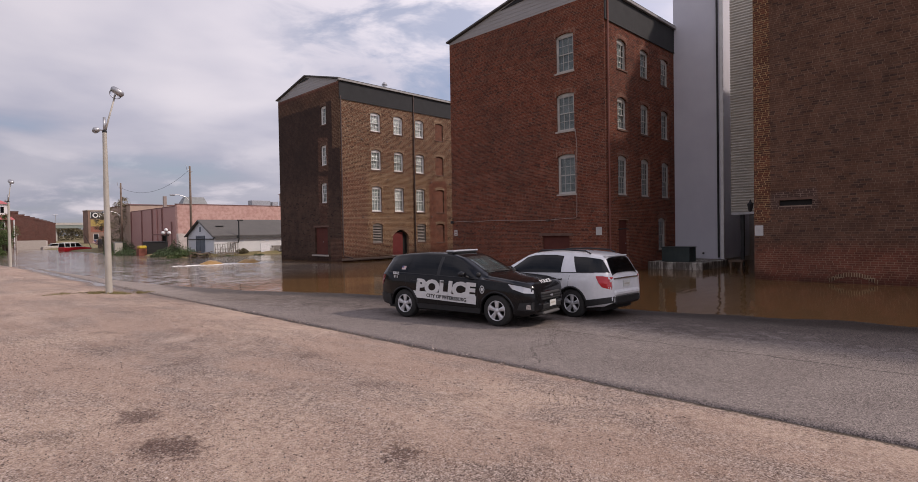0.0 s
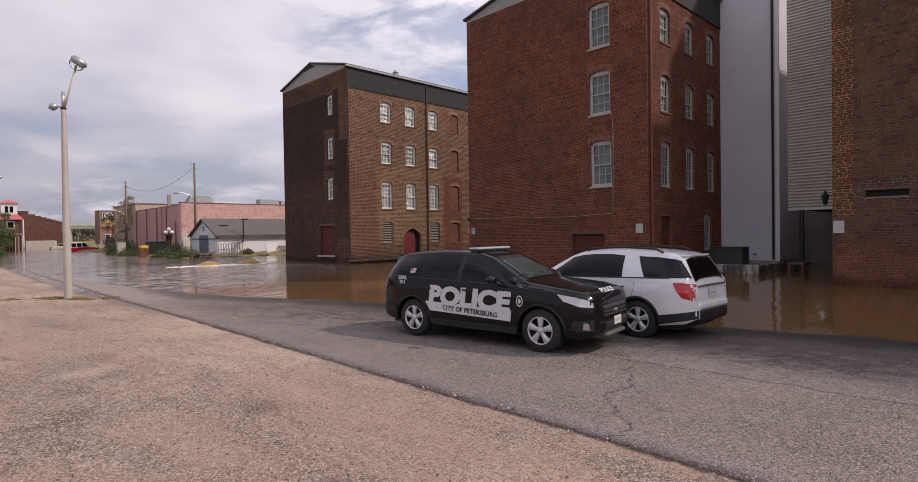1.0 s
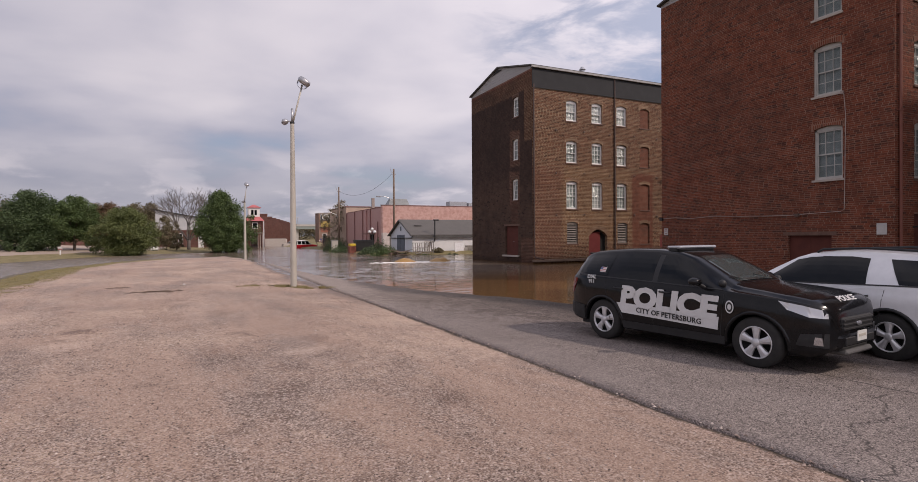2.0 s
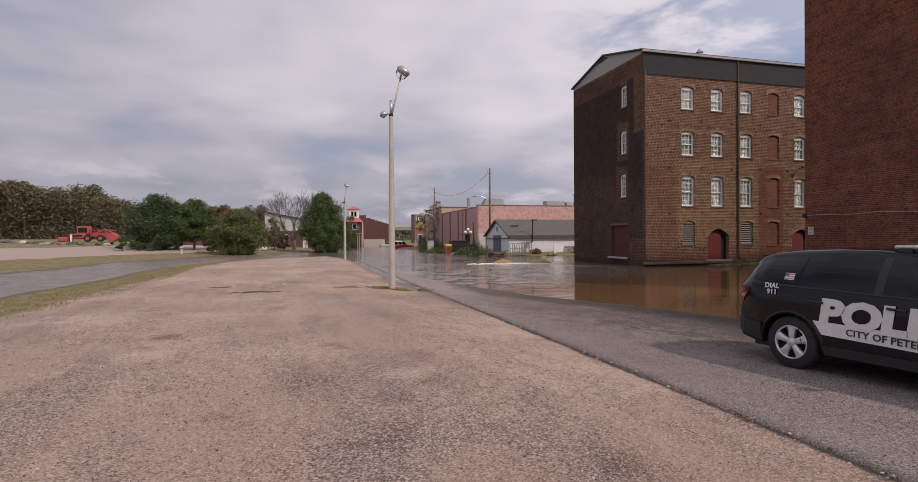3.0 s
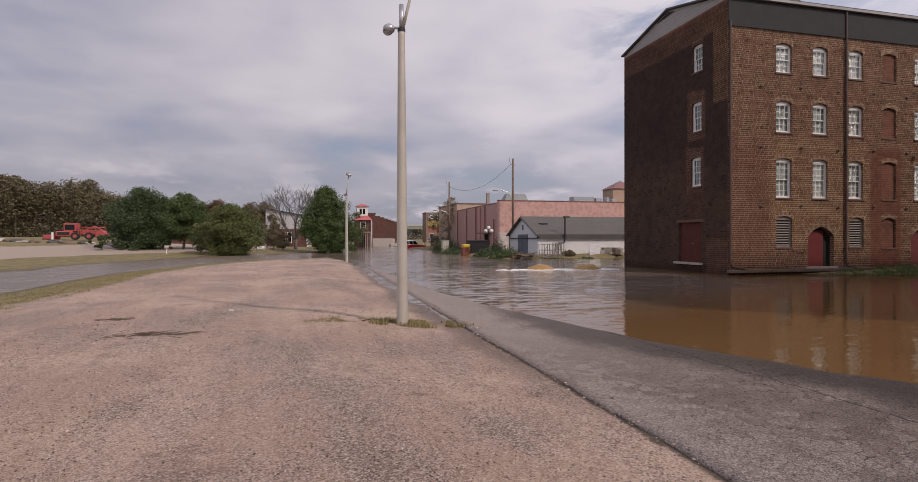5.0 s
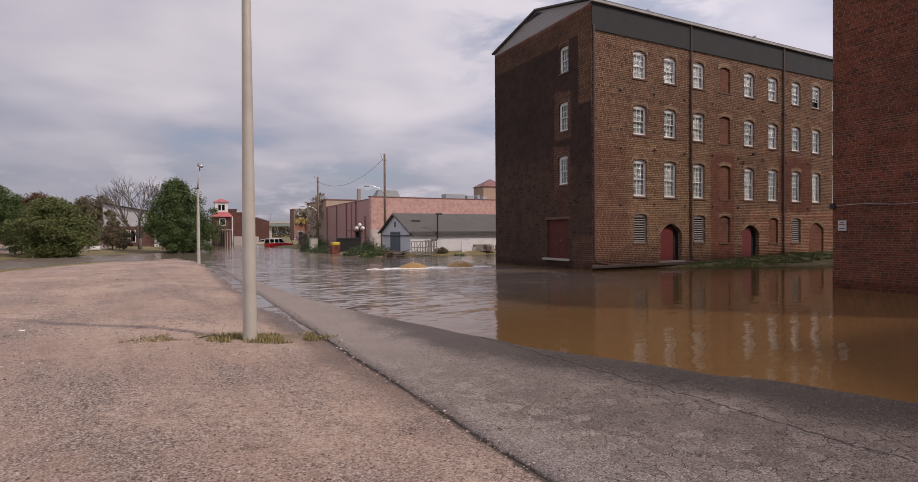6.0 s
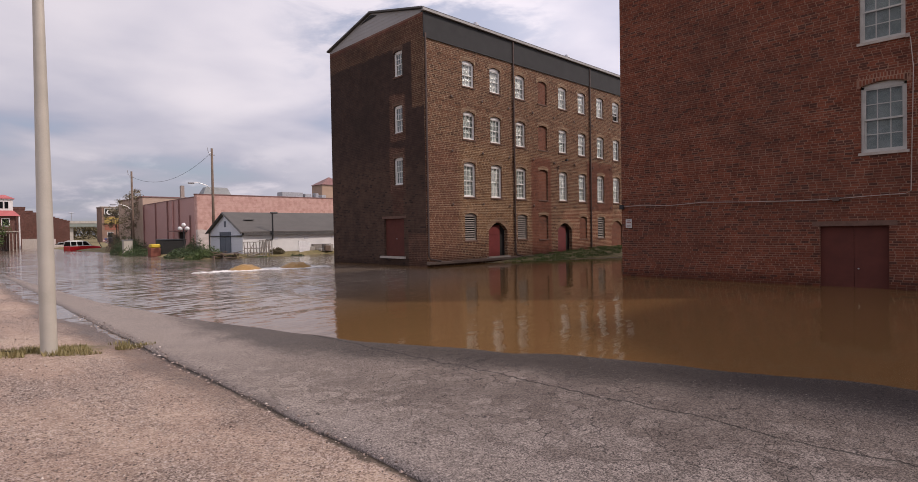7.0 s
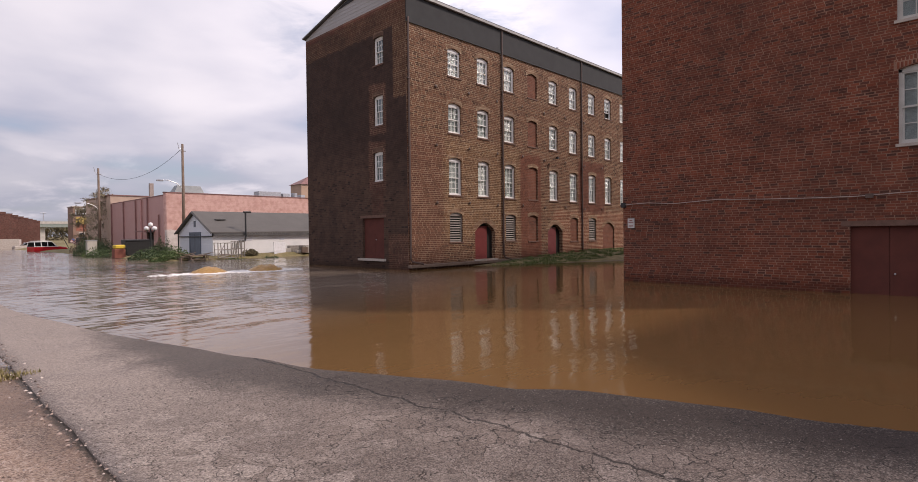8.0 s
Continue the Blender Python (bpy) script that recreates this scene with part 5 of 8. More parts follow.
def suv(at, heading, paint, label, police):
    """A large five-door SUV. Its own frame: nose at x = 0, tail at x = 5, left side at y > 0 reversed; side -1 is y < 0."""
    turn = heading
    car = thing("police_suv" if police else "suv", at, label, "car", "", "", turn)
    body = part("body", car_body(), paint, car, smooth=True)
    part("underbody", boxes((0.5, 4.6, -0.74, 0.74, 0.22, 0.40)), M_plastic, car)
    for side in (-1, 1):
        for x in (HUB_F, HUB_R):
            wheel(car, x, side, 5)
            arch_flare(car, x, side, M_plastic if not police else paint)
        panes = (("front_window", [(1.60, 1.13), (2.62, 1.148)], [(2.14, 1.53), (2.40, 1.585), (2.62, 1.60)]),
                 ("rear_window", [(2.72, 1.15), (3.56, 1.17)], [(2.72, 1.605), (3.1, 1.615), (3.52, 1.60)]),
                 ("quarter_window", [(3.72, 1.20), (4.50, 1.245)], [(3.68, 1.595), (4.1, 1.575), (4.38, 1.54)]))
        if not police:
            panes = panes[:1] + (("rear_window", [(2.62, 1.148), (3.46, 1.17)], [(2.62, 1.605), (3.1, 1.615), (3.40, 1.59)]),
                                 ("quarter_window", [(3.94, 1.20), (4.76, 1.20)], [(3.70, 1.585), (4.1, 1.57), (4.50, 1.53)]))
        for nm, lo, hi in panes:
            part(nm, side_patch(side, lo, hi), M_tint, car, "dark tinted side window", smooth=False)
        part("window_trim", side_patch(side, [(1.42, 1.10), (4.5, 1.19)], [(1.48, 1.12), (4.5, 1.212)], 24, 1, 0.008), M_plastic if police else M_plastic, car)
        part("pillar", side_patch(side, [(2.60, 1.145), (2.74, 1.148)], [(2.60, 1.605), (2.74, 1.61)], 3, 6, 0.0045), M_plastic, car, "black door pillar")
        for x in (2.68, 3.62):
            part("door_seam", side_patch(side, [(x, 0.36), (x + 0.008, 0.36)], [(x + (0.12 if x > 3 else 0), 1.11), (x + 0.008 + (0.12 if x > 3 else 0), 1.11)], 1, 14, 0.0015, 0.004), M_plastic, car)
        part("door_seam", side_patch(side, [(1.46, 0.36), (1.468, 0.36)], [(1.40, 1.06), (1.408, 1.06)], 1, 14, 0.0015, 0.004), M_plastic, car)
        for x in (2.45, 3.42):
            bm = tubes(([(x - 0.10, side * (half(x, 1.0) + 0.012), 0.985), (x - 0.08, side * (half(x, 1.0) + 0.045), 0.99), (x + 0.08, side * (half(x, 1.0) + 0.045), 0.995), (x + 0.10, side * (half(x, 1.0) + 0.012), 1.0)], 0.016))
            part("door_handle", bm, M_plastic, car)
        part("rocker_trim", side_patch(side, [(1.40, 0.275), (3.32, 0.285)], [(1.38, 0.40 if police else 0.52), (3.34, 0.41 if police else 0.53)], 16, 3, 0.012, 0.03), M_plastic, car, "black sill cladding")
        bm = bmesh.new()
        blob(bm, (1.80, side * 1.10, 1.215), (0.10, 0.135, 0.072), 12, 8)
        mirror = part("door_mirror", bm, M_plastic if not police else paint, car, smooth=True)
        part("mirror_arm", tubes(([(1.74, side * 0.93, 1.12), (1.77, side * 1.03, 1.17)], 0.03)), M_plastic, mirror)
        if not police:
            part("corner_glass", side_patch(side, [(4.74, 1.20), (4.86, 1.19)], [(4.49, 1.53), (4.60, 1.50)], 3, 6, 0.007), M_tint, car, "dark glass wrapping the rear corner")
            part("roof_rail", tubes(([(2.45, side * 0.60, 1.67), (2.55, side * 0.60, 1.725), (3.3, side * 0.60, 1.755), (4.0, side * 0.59, 1.725), (4.15, side * 0.58, 1.655)], 0.020)), M_plastic, car)
        # lamps
        part("headlamp", side_patch(side, [(0.065, 0.80), (0.24, 0.815), (0.50, 0.90)], [(0.075, 0.905), (0.30, 0.965), (0.62, 1.015)], 10, 5, 0.006, 0.02), M_headlamp, car, "clear headlamp")
        part("fog_lamp", side_patch(side, [(0.10, 0.43), (0.20, 0.44)], [(0.11, 0.54), (0.18, 0.55)], 4, 3, 0.006, 0.02), M_chrome if police else M_plastic, car)
        part("front_intake", side_patch(side, [(0.06, 0.40), (0.40, 0.42)], [(0.05, 0.60), (0.34, 0.58)], 8, 4, 0.003, 0.02), M_plastic, car)
        part("tail_lamp", side_patch(side, [(4.58, 1.06), (4.74, 0.84), (4.95, 0.78)], [(4.56, 1.115), (4.76, 1.115), (4.935, 1.08)], 12, 5, 0.008, 0.02), M_tail if not police else M_taildark, car, "red wrap-round tail lamp")
        part("bumper_trim", side_patch(side, [(4.24, 0.33), (4.985, 0.45)], [(4.24, 0.60 if police else 0.50), (4.985, 0.64 if police else 0.60)], 16, 4, 0.022, 0.04), M_plastic, car)
    part("rear_bumper", boxes((4.62, 5.02, -0.60, 0.60, 0.38, 0.62), bevel=0.05), M_plastic, car, "black plastic rear bumper")
    part("tailgate_bumper", boxes((4.70, 5.035, -0.62, 0.62, 0.585, 0.76), bevel=0.06), paint, car)
    part("windscreen", top_patch([(1.40, 0.71), (1.55, 0.70), (1.75, 0.675), (1.95, 0.645), (2.10, 0.625)]), M_screen, car, "raked windscreen", smooth=True)
    part("tailgate_window", top_patch([(4.62, 0.52), (4.68, 0.54), (4.75, 0.565), (4.82, 0.585), (4.885, 0.59)], 0.012, 0.028), M_tint, car, "dark tinted rear window", smooth=True)
    part("rear_spoiler", boxes((4.34, 4.62, -0.52, 0.52, 1.575, 1.61), bevel=0.012), paint, car)
    part("rear_handle_trim", tubes(([(4.945, -0.58, 1.035), (4.97, 0.0, 1.045), (4.945, 0.58, 1.035)], 0.022)), M_chrome if not police else M_plastic, car, "bright bar across the tailgate")
    plate = part("rear_number_plate", boxes((4.972, 4.985, -0.16, 0.16, 0.82, 0.98)), M_plate, car)
    part("plate_bar", boxes((4.985, 4.988, -0.12, 0.12, 0.87, 0.91)), M_polegrey, plate)
    part("grille", boxes((-0.012, 0.10, -0.48, 0.48, 0.60, 0.80), bevel=0.02), M_plastic, car, "black slatted grille")
    for z in (0.64, 0.70, 0.76):
        part("grille_bar", boxes((-0.028, 0.02, -0.47, 0.47, z - 0.014, z + 0.014), bevel=0.005), M_plastic if police else M_chrome, car)
    part("badge", lathe([(0.0, 0.0), (0.05, 0.002), (0.055, 0.012)], 16), M_chrome, car, "plain oval badge", pose(-0.03, 0, 0.70, 0, 0, -90) @ Matrix.Diagonal((1.5, 1, 0.65, 1)))
    part("front_bumper", boxes((-0.035, 0.30, -0.60, 0.60, 0.36, 0.58), bevel=0.05), paint if police else M_plastic, car)
    part("lower_grille", boxes((-0.045, 0.1, -0.46, 0.46, 0.42, 0.53), bevel=0.01), M_plastic, car)
    part("skid_plate", boxes((-0.04, 0.25, -0.42, 0.42, 0.27, 0.35), bevel=0.03), M_roof, car, "dull grey skid plate")
    if police:
        plate = part("front_number_plate", boxes((-0.062, -0.05, -0.15, 0.15, 0.46, 0.60)), M_plate, car)
        part("plate_bar", boxes((-0.066, -0.062, -0.11, 0.11, 0.52, 0.555)), M_polegrey, plate)
        bar = part("light_bar", boxes((2.44, 2.70, -0.56, 0.56, 1.715, 1.765), bevel=0.02), M_bar, car, "clear roof light bar")
        part("bar_base", boxes((2.47, 2.67, -0.52, 0.52, 1.68, 1.73), bevel=0.01), M_plastic, bar)
        for y in (-0.52, 0.52):
            part("bar_foot", boxes((2.50, 2.64, y - 0.05, y + 0.05, 1.62, 1.73), bevel=0.01), M_plastic, bar)
        for side in (-1, 1):
            part("spot_lamp", blob(bmesh.new(), (1.50, side * 0.84, 1.19), (0.06, 0.065, 0.065), 10, 8), M_plastic, car, smooth=True)
            # white flash with the lettering
            flash = part("side_flash", side_patch(side, [(1.50, 0.487), (3.34, 0.555)], [(1.48, 0.685), (3.46, 0.735)], 20, 3, 0.005, 0.004), M_decal, car, "white reflective flash")
            lettering("side_lettering", "POLICE", 0.47, M_decal, car, flank(side, 2.46, 0.685) @ pose(0, 0, 0, 0, 0, 1.4 if side < 0 else -1.4), 1.22, -0.10 if side < 0 else 0.10, 0.98, 0.004, 0.026)
            lettering("side_lettering", "CITY OF PETERSBURG", 0.122, M_decalink, car, flank(side, 2.40, 0.565, 0.012) @ pose(0, 0, 0, 0, 0, 2.6 if side < 0 else -2.6), 1.0, 0.0, 1.06, 0.004, 0.002)
            lettering("dial_lettering", "DIAL", 0.10, M_decal, car, flank(side, 4.07, 1.135, 0.014) @ pose(0, 0, 0, -10, 0, 0), 1.0, 0.0, 1.05, 0.003, 0.003)
            lettering("dial_lettering", "911", 0.10, M_decal, car, flank(side, 4.06, 1.045, 0.014), 1.0, 0.0, 1.05, 0.003, 0.003)
            crest = part("door_crest", lathe([(0.0, -0.004), (0.075, -0.003), (0.08, 0.004)], 20), M_decalink, car, "round black and grey crest", pose(1.30, side * (half(1.30, 0.86) + 0.008), 0.86, 0, 0, 0 if side < 0 else 180) @ Matrix.Diagonal((0.85, 1, 1.25, 1)))
            part("crest_ring", lathe([(0.078, -0.003), (0.073, -0.008), (0.064, -0.008), (0.060, -0.003)], 20), M_decal, crest)
            part("crest_centre", lathe([(0.0, -0.009), (0.034, -0.008), (0.036, -0.002)], 12), M_decal, crest)
            flag = part("flag_decal", side_patch(side, [(3.78, 1.262), (3.92, 1.268)], [(3.78, 1.352), (3.92, 1.358)], 4, 3, 0.0135, 0.003), M_decal, car, "small flag decal")
            for i in range(3):
                z = 1.272 + 0.03 * i
                part("flag_stripe", side_patch(side, [(3.782, z), (3.918, z + 0.006)], [(3.782, z + 0.012), (3.918, z + 0.018)], 4, 1, 0.016, 0.003), M_flagred, flag)
            part("flag_corner", side_patch(side, [(3.862, 1.310), (3.918, 1.314)], [(3.862, 1.352), (3.918, 1.356)], 3, 2, 0.018, 0.003), M_flagblue, flag)
        lettering("hood_lettering", "POLICE", 0.135, M_decal, car, pose(0.105, 0, 1.005, 42, 0, -90), 1.2, 0.0, 1.0, 0.003, 0.003)
    for y in (-0.35, 0.35):
        part("wiper", tubes(([(1.40, y - 0.1, 1.225), (1.52, y + 0.25, 1.31)], 0.008)), M_plastic, car)
    part("dashboard", boxes((1.45, 1.75, -0.60, 0.60, 1.06, 1.16)), M_interior, car)
    # the short rear overhang
    for ob in car.children_recursive:
        if ob.matrix_basis.is_identity:
            for v in ob.data.vertices:
                if v.co.x > 4.24:
                    v.co.x = 4.24 + (v.co.x - 4.24) * 0.80
    return car


def car_pose(hub_f, hub_r):
    """Base point and heading from the near-side hubs at ground level: the nose at x = 0, the near side y < 0."""
    d = Vector((hub_r[0] - hub_f[0], hub_r[1] - hub_f[1])).normalized()
    return d


# police car: nose to the south, its right side towards the lot
d = car_pose((9.205, 7.433), (8.77, 10.284))
ang = math.degrees(math.atan2(d.y, d.x))
side_n = Vector((-d.y, d.x))                       # towards the car's own +y
hub = Vector((9.205, 7.433))
base = hub - d * HUB_F - side_n * 0.955
suv((base.x, base.y, road_z(9.8, 8.8) + 0.004), ang, M_carblack, "black police SUV with white POLICE lettering, parked on the asphalt", True)
# white car: nose to the north, beside it
ang2 = -90 - 2.0
d2 = Vector((math.cos(radians(ang2)), math.sin(radians(ang2))))
n2 = Vector((-d2.y, d2.x))
hub2 = Vector((11.62, 6.95))
base2 = hub2 - d2 * HUB_R + n2 * 0.955
suv((base2.x, base2.y, road_z(12.2, 7.5) - 0.012), ang2, M_carwhite, "white unmarked SUV with tinted windows, parked beside the flood", False)

# ---- the third brick building and the alley ----
def corner_building():
    b = thing("brick_mill", (25.3, 6.65, 0), "dark brown brick mill building with a bricked-up vent", "mill building")
    deep, high, shoulder, crown = 42.0, 14.85, 6.5, 3.2
    # facing west: local u runs north to south along the wall
    vent = (0.97, 2.16, 3.13, 3.36, 0.0)
    west = part("west_wall", wall_mesh(deep, high, [vent]), BROWN_WEST[0], b, m=pose(0, 0, 0, 0, 0, -90))
    WALLS.append((west, deep, high, [vent], BROWN_WEST[1], (0.2, 4.0, 0.3, 2.4)))
    part("north_wall", boxes((0.43, 26.0, -0.42, 0.0, -0.8, high)), M_brick_brown, b)
    part("south_wall", boxes((0.43, 26.0, -deep, -deep + 0.42, -0.8, high)), M_brick_brown, b)
    part("east_wall", boxes((26.0, 26.4, -deep, 0.0, -0.8, high)), M_brick_brown, b)
    ridge = [(0.15, high), (-shoulder, high + crown), (-deep + shoulder, high + crown), (-deep - 0.15, high)]
    bm = bmesh.new()
    rows = [[bm.verts.new((x, y, z + dz)) for y, z in ridge] for x in (-0.15, 26.4) for dz in (0.0, 0.15)]
    for k in range(3):
        for a, c in ((1, 3), (2, 0), (0, 1), (3, 2)):
            bm.faces.new((rows[a][k], rows[a][k + 1], rows[c][k + 1], rows[c][k]))
    for a in (0, 3):
        bm.faces.new((rows[0][a], rows[1][a], rows[3][a], rows[2][a]))
    bmesh.ops.recalc_face_normals(bm, faces=bm.faces)
    part("roof", bm, M_roof, b)
    for x in (0.0, 26.3):
        bm = bmesh.new()
        a = [bm.verts.new((x, min(0.0, max(-deep, y)), z)) for y, z in ridge]
        c = [bm.verts.new((p.co.x + 0.1, p.co.y, p.co.z)) for p in a]
        bm.faces.new(a)
        bm.faces.new(c[::-1])
        for k in range(4):
            bm.faces.new((a[k], c[k], c[(k + 1) % 4], a[(k + 1) % 4]))
        part("gable", bm, M_brick_brown, b)
    # near-black block fills the slot, its shade given by colour
    vt = part("bricked_vent", boxes((0.10, 0.28, -2.158, -0.972, 3.132, 3.358)), M_dark, b, "dark recessed vent slot")
    part("vent_lintel", boxes((-0.015, 0.05, -2.36, -0.80, 3.362, 3.47)), M_sill_brown, vt, "mortared lintel")
    sg = part("wall_sign", boxes((-0.03, -0.005, -0.36, -0.03, 1.89, 2.33)), M_sign, b, "blank grey sign plate")
    arch = part("blind_arch", arch_band(1.5, 0.26, 0.16, 0.02), M_arch, b, "low brick relieving arch at the waterline", pose(0, -3.5, 0.02, 0, 0, -90))
    lamp = part("wall_lantern", tubes(([(0, 0, 0.0), (0, 0, 0.08), (0, 0, 0.5), (0, 0, 0.62), (0, 0, 0.8), (0, 0, 1.0)], [0.05, 0.14, 0.22, 0.24, 0.1, 0.02]), n=6), M_black, b, "black iron lantern", pose(0.9, 0.42, 2.95) @ Matrix.Scale(0.55, 4))
    part("lantern_arm", tubes(([(0, -0.55, 0.55), (0, 0.0, 0.75)], 0.03)), M_black, lamp)
    return b


corner_building()

alley = thing("silo_tower", (32.97, 10.45, 0), "smooth pale grey clad service tower between the brick buildings", "service tower")
part("cladding", boxes((0.0, 5.0, 0.25, 2.96, 0.42, 18.0)), M_stucco, alley)
part("corner_trim", boxes((-0.02, 0.10, 0.09, 0.248, 0.42, 18.0)), M_white, alley)
part("downspout", tubes(([(-0.07, 0.37, 18.0), (-0.07, 0.37, 0.5)], 0.06)), M_black, alley, "black downspout")
part("valve", tubes(([(-0.12, 1.25, 0.75), (0.0, 1.25, 0.75)], 0.05)), M_black, alley)

screen = thing("corrugated_screen", (33.4, 6.66, 0), "grey-green corrugated metal hoist housing over a dark passage", "metal cladding")
bm = bmesh.new()
n_ribs = 96
rows = []
for i in range(n_ribs * 6 + 1):
    z = 3.12 + (18.0 - 3.12) * i / (n_ribs * 6)
    dx = 0.034 * math.cos(2 * math.pi * i / 6)
    rows.append([bm.verts.new((dx, y, z)) for y in (0.0, 3.62)])
for r0, r1 in zip(rows, rows[1:]):
    bm.faces.new((r0[0], r1[0], r1[1], r0[1]))
part("corrugated_sheet", bm, M_corrug, screen, smooth=True)
part("sheet_backing", boxes((0.06, 0.2, 0.0, 3.62, 3.12, 18.0)), M_corrug, screen)
part("beam", boxes((-0.06, 0.25, 0.0, 3.62, 2.98, 3.12)), M_steel, screen)
for y in (0.9, 2.95):
    part("post", boxes((0.0, 0.18, y, y + 0.18, -0.5, 2.98)), M_black, screen)
part("passage_wall", boxes((7.0, 7.2, 0.0, 6.9, -0.6, 3.1)), M_concrete, screen)
# ceiling coloured near-black to stand in for the passage's shade
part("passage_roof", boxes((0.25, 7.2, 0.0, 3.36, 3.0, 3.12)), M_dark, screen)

M_dock, n_, b_ = material("streaked_concrete")
p_ = n_.add("ShaderNodeNewGeometry").outputs["Position"]
lime = n_.math("MULTIPLY", n_.ramp(n_.noise(n_.vec("MULTIPLY", p_, (3.2, 3.2, 0.35)), 1.6, 5.0, 0.7), 0.44, 0.58), n_.ramp(n_.noise(p_, 0.9, 3.0), 0.35, 0.55))
n_.put(b_.inputs["Base Color"], n_.mix(lime, n_.mix(n_.noise(p_, 7.0, 4.0), (0.07, 0.058, 0.048), (0.14, 0.118, 0.10)), (0.48, 0.45, 0.40)))
b_.inputs["Roughness"].default_value = 0.9
bumped(n_, b_, n_.noise(p_, 22.0, 4.0), 0.3)
bm = boxes((29.2, 32.95, 10.35, 13.40, -0.5, 0.40), bevel=0.03)
solid("loading_dock", bm, M_dock, "low stained concrete loading dock against the wall", "loading dock")
skip = thing("utility_box", (29.5, 11.15, 0.40), "dark green steel utility box on the loading dock", "utility box")
part("cabinet", boxes((0.0, 0.9, 0.0, 1.55, 0.0, 0.78), bevel=0.02), surface("dark_green_steel", (0.028, 0.042, 0.042), (0.045, 0.06, 0.058), 3.0, 0.5), skip)
part("lid", boxes((-0.03, 0.93, -0.03, 1.58, 0.78, 0.83), bevel=0.01), surface("dark_steel_lid", (0.025, 0.036, 0.036), (0.04, 0.05, 0.05), 3.0, 0.5), skip)
st = thing("dock_steps", (31.9, 9.2, 0), "dark timber platform beside the loading dock", "platform")
part("deck", boxes((0.0, 1.0, 0.0, 0.75, 0.32, 0.42)), M_wood, st)
for x in (0.05, 0.85):
    part("leg", boxes((x, x + 0.1, 0.05, 0.15, -0.5, 0.32)), M_wood, st)
    part("leg", boxes((x, x + 0.1, 0.6, 0.7, -0.5, 0.32)), M_wood, st)


# ---- fittings on the warehouse walls ----
def wall_sign(name, at, w, h, bars, label):
    s = thing(name, at, label, "sign")
    part("panel", boxes((-0.02, -0.003, -w / 2, w / 2, 0, h)), M_sign, s)
    for z, hw in bars:
        part("writing_bar", boxes((-0.024, -0.02, -hw, hw, z, z + 0.035)), M_ink, s)
    return s


wall_sign("warning_sign", (24.71, 24.28, 2.02), 0.27, 0.36, ((0.27, 0.06), (0.20, 0.10), (0.06, 0.09)), "small white warning sign screwed to red brick")
wall_sign("notice_plate", (24.71, 13.83, 1.98), 0.34, 0.42, (), "blank pale notice plate on the brick corner")
wall_sign("warning_sign", (23.97, 36.90, 1.98), 0.30, 0.40, ((0.3, 0.07), (0.22, 0.10), (0.08, 0.09)), "small weathered white sign on tarred brick")
pts = [(24.66, 24.62, 2.90), (24.66, 23.6, 2.93), (24.66, 22.6, 2.86), (24.66, 21.2, 2.93), (24.66, 19.5, 2.86), (24.66, 18.3, 2.83), (24.66, 17.3, 2.82), (24.66, 16.0, 2.88), (24.66, 15.25, 2.90), (24.66, 15.12, 2.98), (24.66, 15.10, 4.2), (24.66, 15.06, 6.6), (24.66, 15.13, 7.5), (24.66, 15.22, 7.56)]
cond = thing("wall_conduit", (0, 0, 0), "thin pale cable conduit clipped across red brick", "conduit")
part("cable", tubes((pts, 0.014), n=6), M_conduit, cond)
part("junction_box", boxes((24.60, 24.705, 16.90, 17.08, 2.76, 2.88)), M_pipe, cond)
part("junction_box", boxes((24.58, 24.705, 24.48, 24.64, 2.80, 2.98)), M_black, cond)
part("cable_gland", boxes((24.62, 24.70, 15.14, 15.24, 7.50, 7.62)), M_conduit, cond)
for z in (3.6, 6.75, 9.95):
    for i, x in enumerate((26.0, 28.6, 31.1, 33.6, 36.0, 38.5, 41.0, 43.5)):
        tieb = solid("tie_plate", blob(bmesh.new(), (0, 0, 0), (0.085, 0.03, 0.085), 8, 6), M_pipe, "round iron tie plate on tan brick", "tie plate", group="tie plates", m=pose(x, 36.31, z + (0.06 if i % 2 else 0)))

fl = thing("wall_floodlight", (36.9, 36.25, 6.9), "small floodlight on a bracket on tan brick", "floodlight")
part("arm", tubes(([(0, 0.05, 0.0), (0.0, -0.25, 0.05)], 0.02)), M_black, fl)
part("head", boxes((-0.10, 0.10, -0.42, -0.25, 0.0, 0.14), bevel=0.02), M_black, fl)
brk = solid("wall_bracket", tubes(([(25.9, 13.42, 2.25), (25.9, 13.0, 2.3), (26.05, 12.9, 2.25)], 0.03)), M_black, "black gooseneck bracket on the shaded brick wall", "bracket")


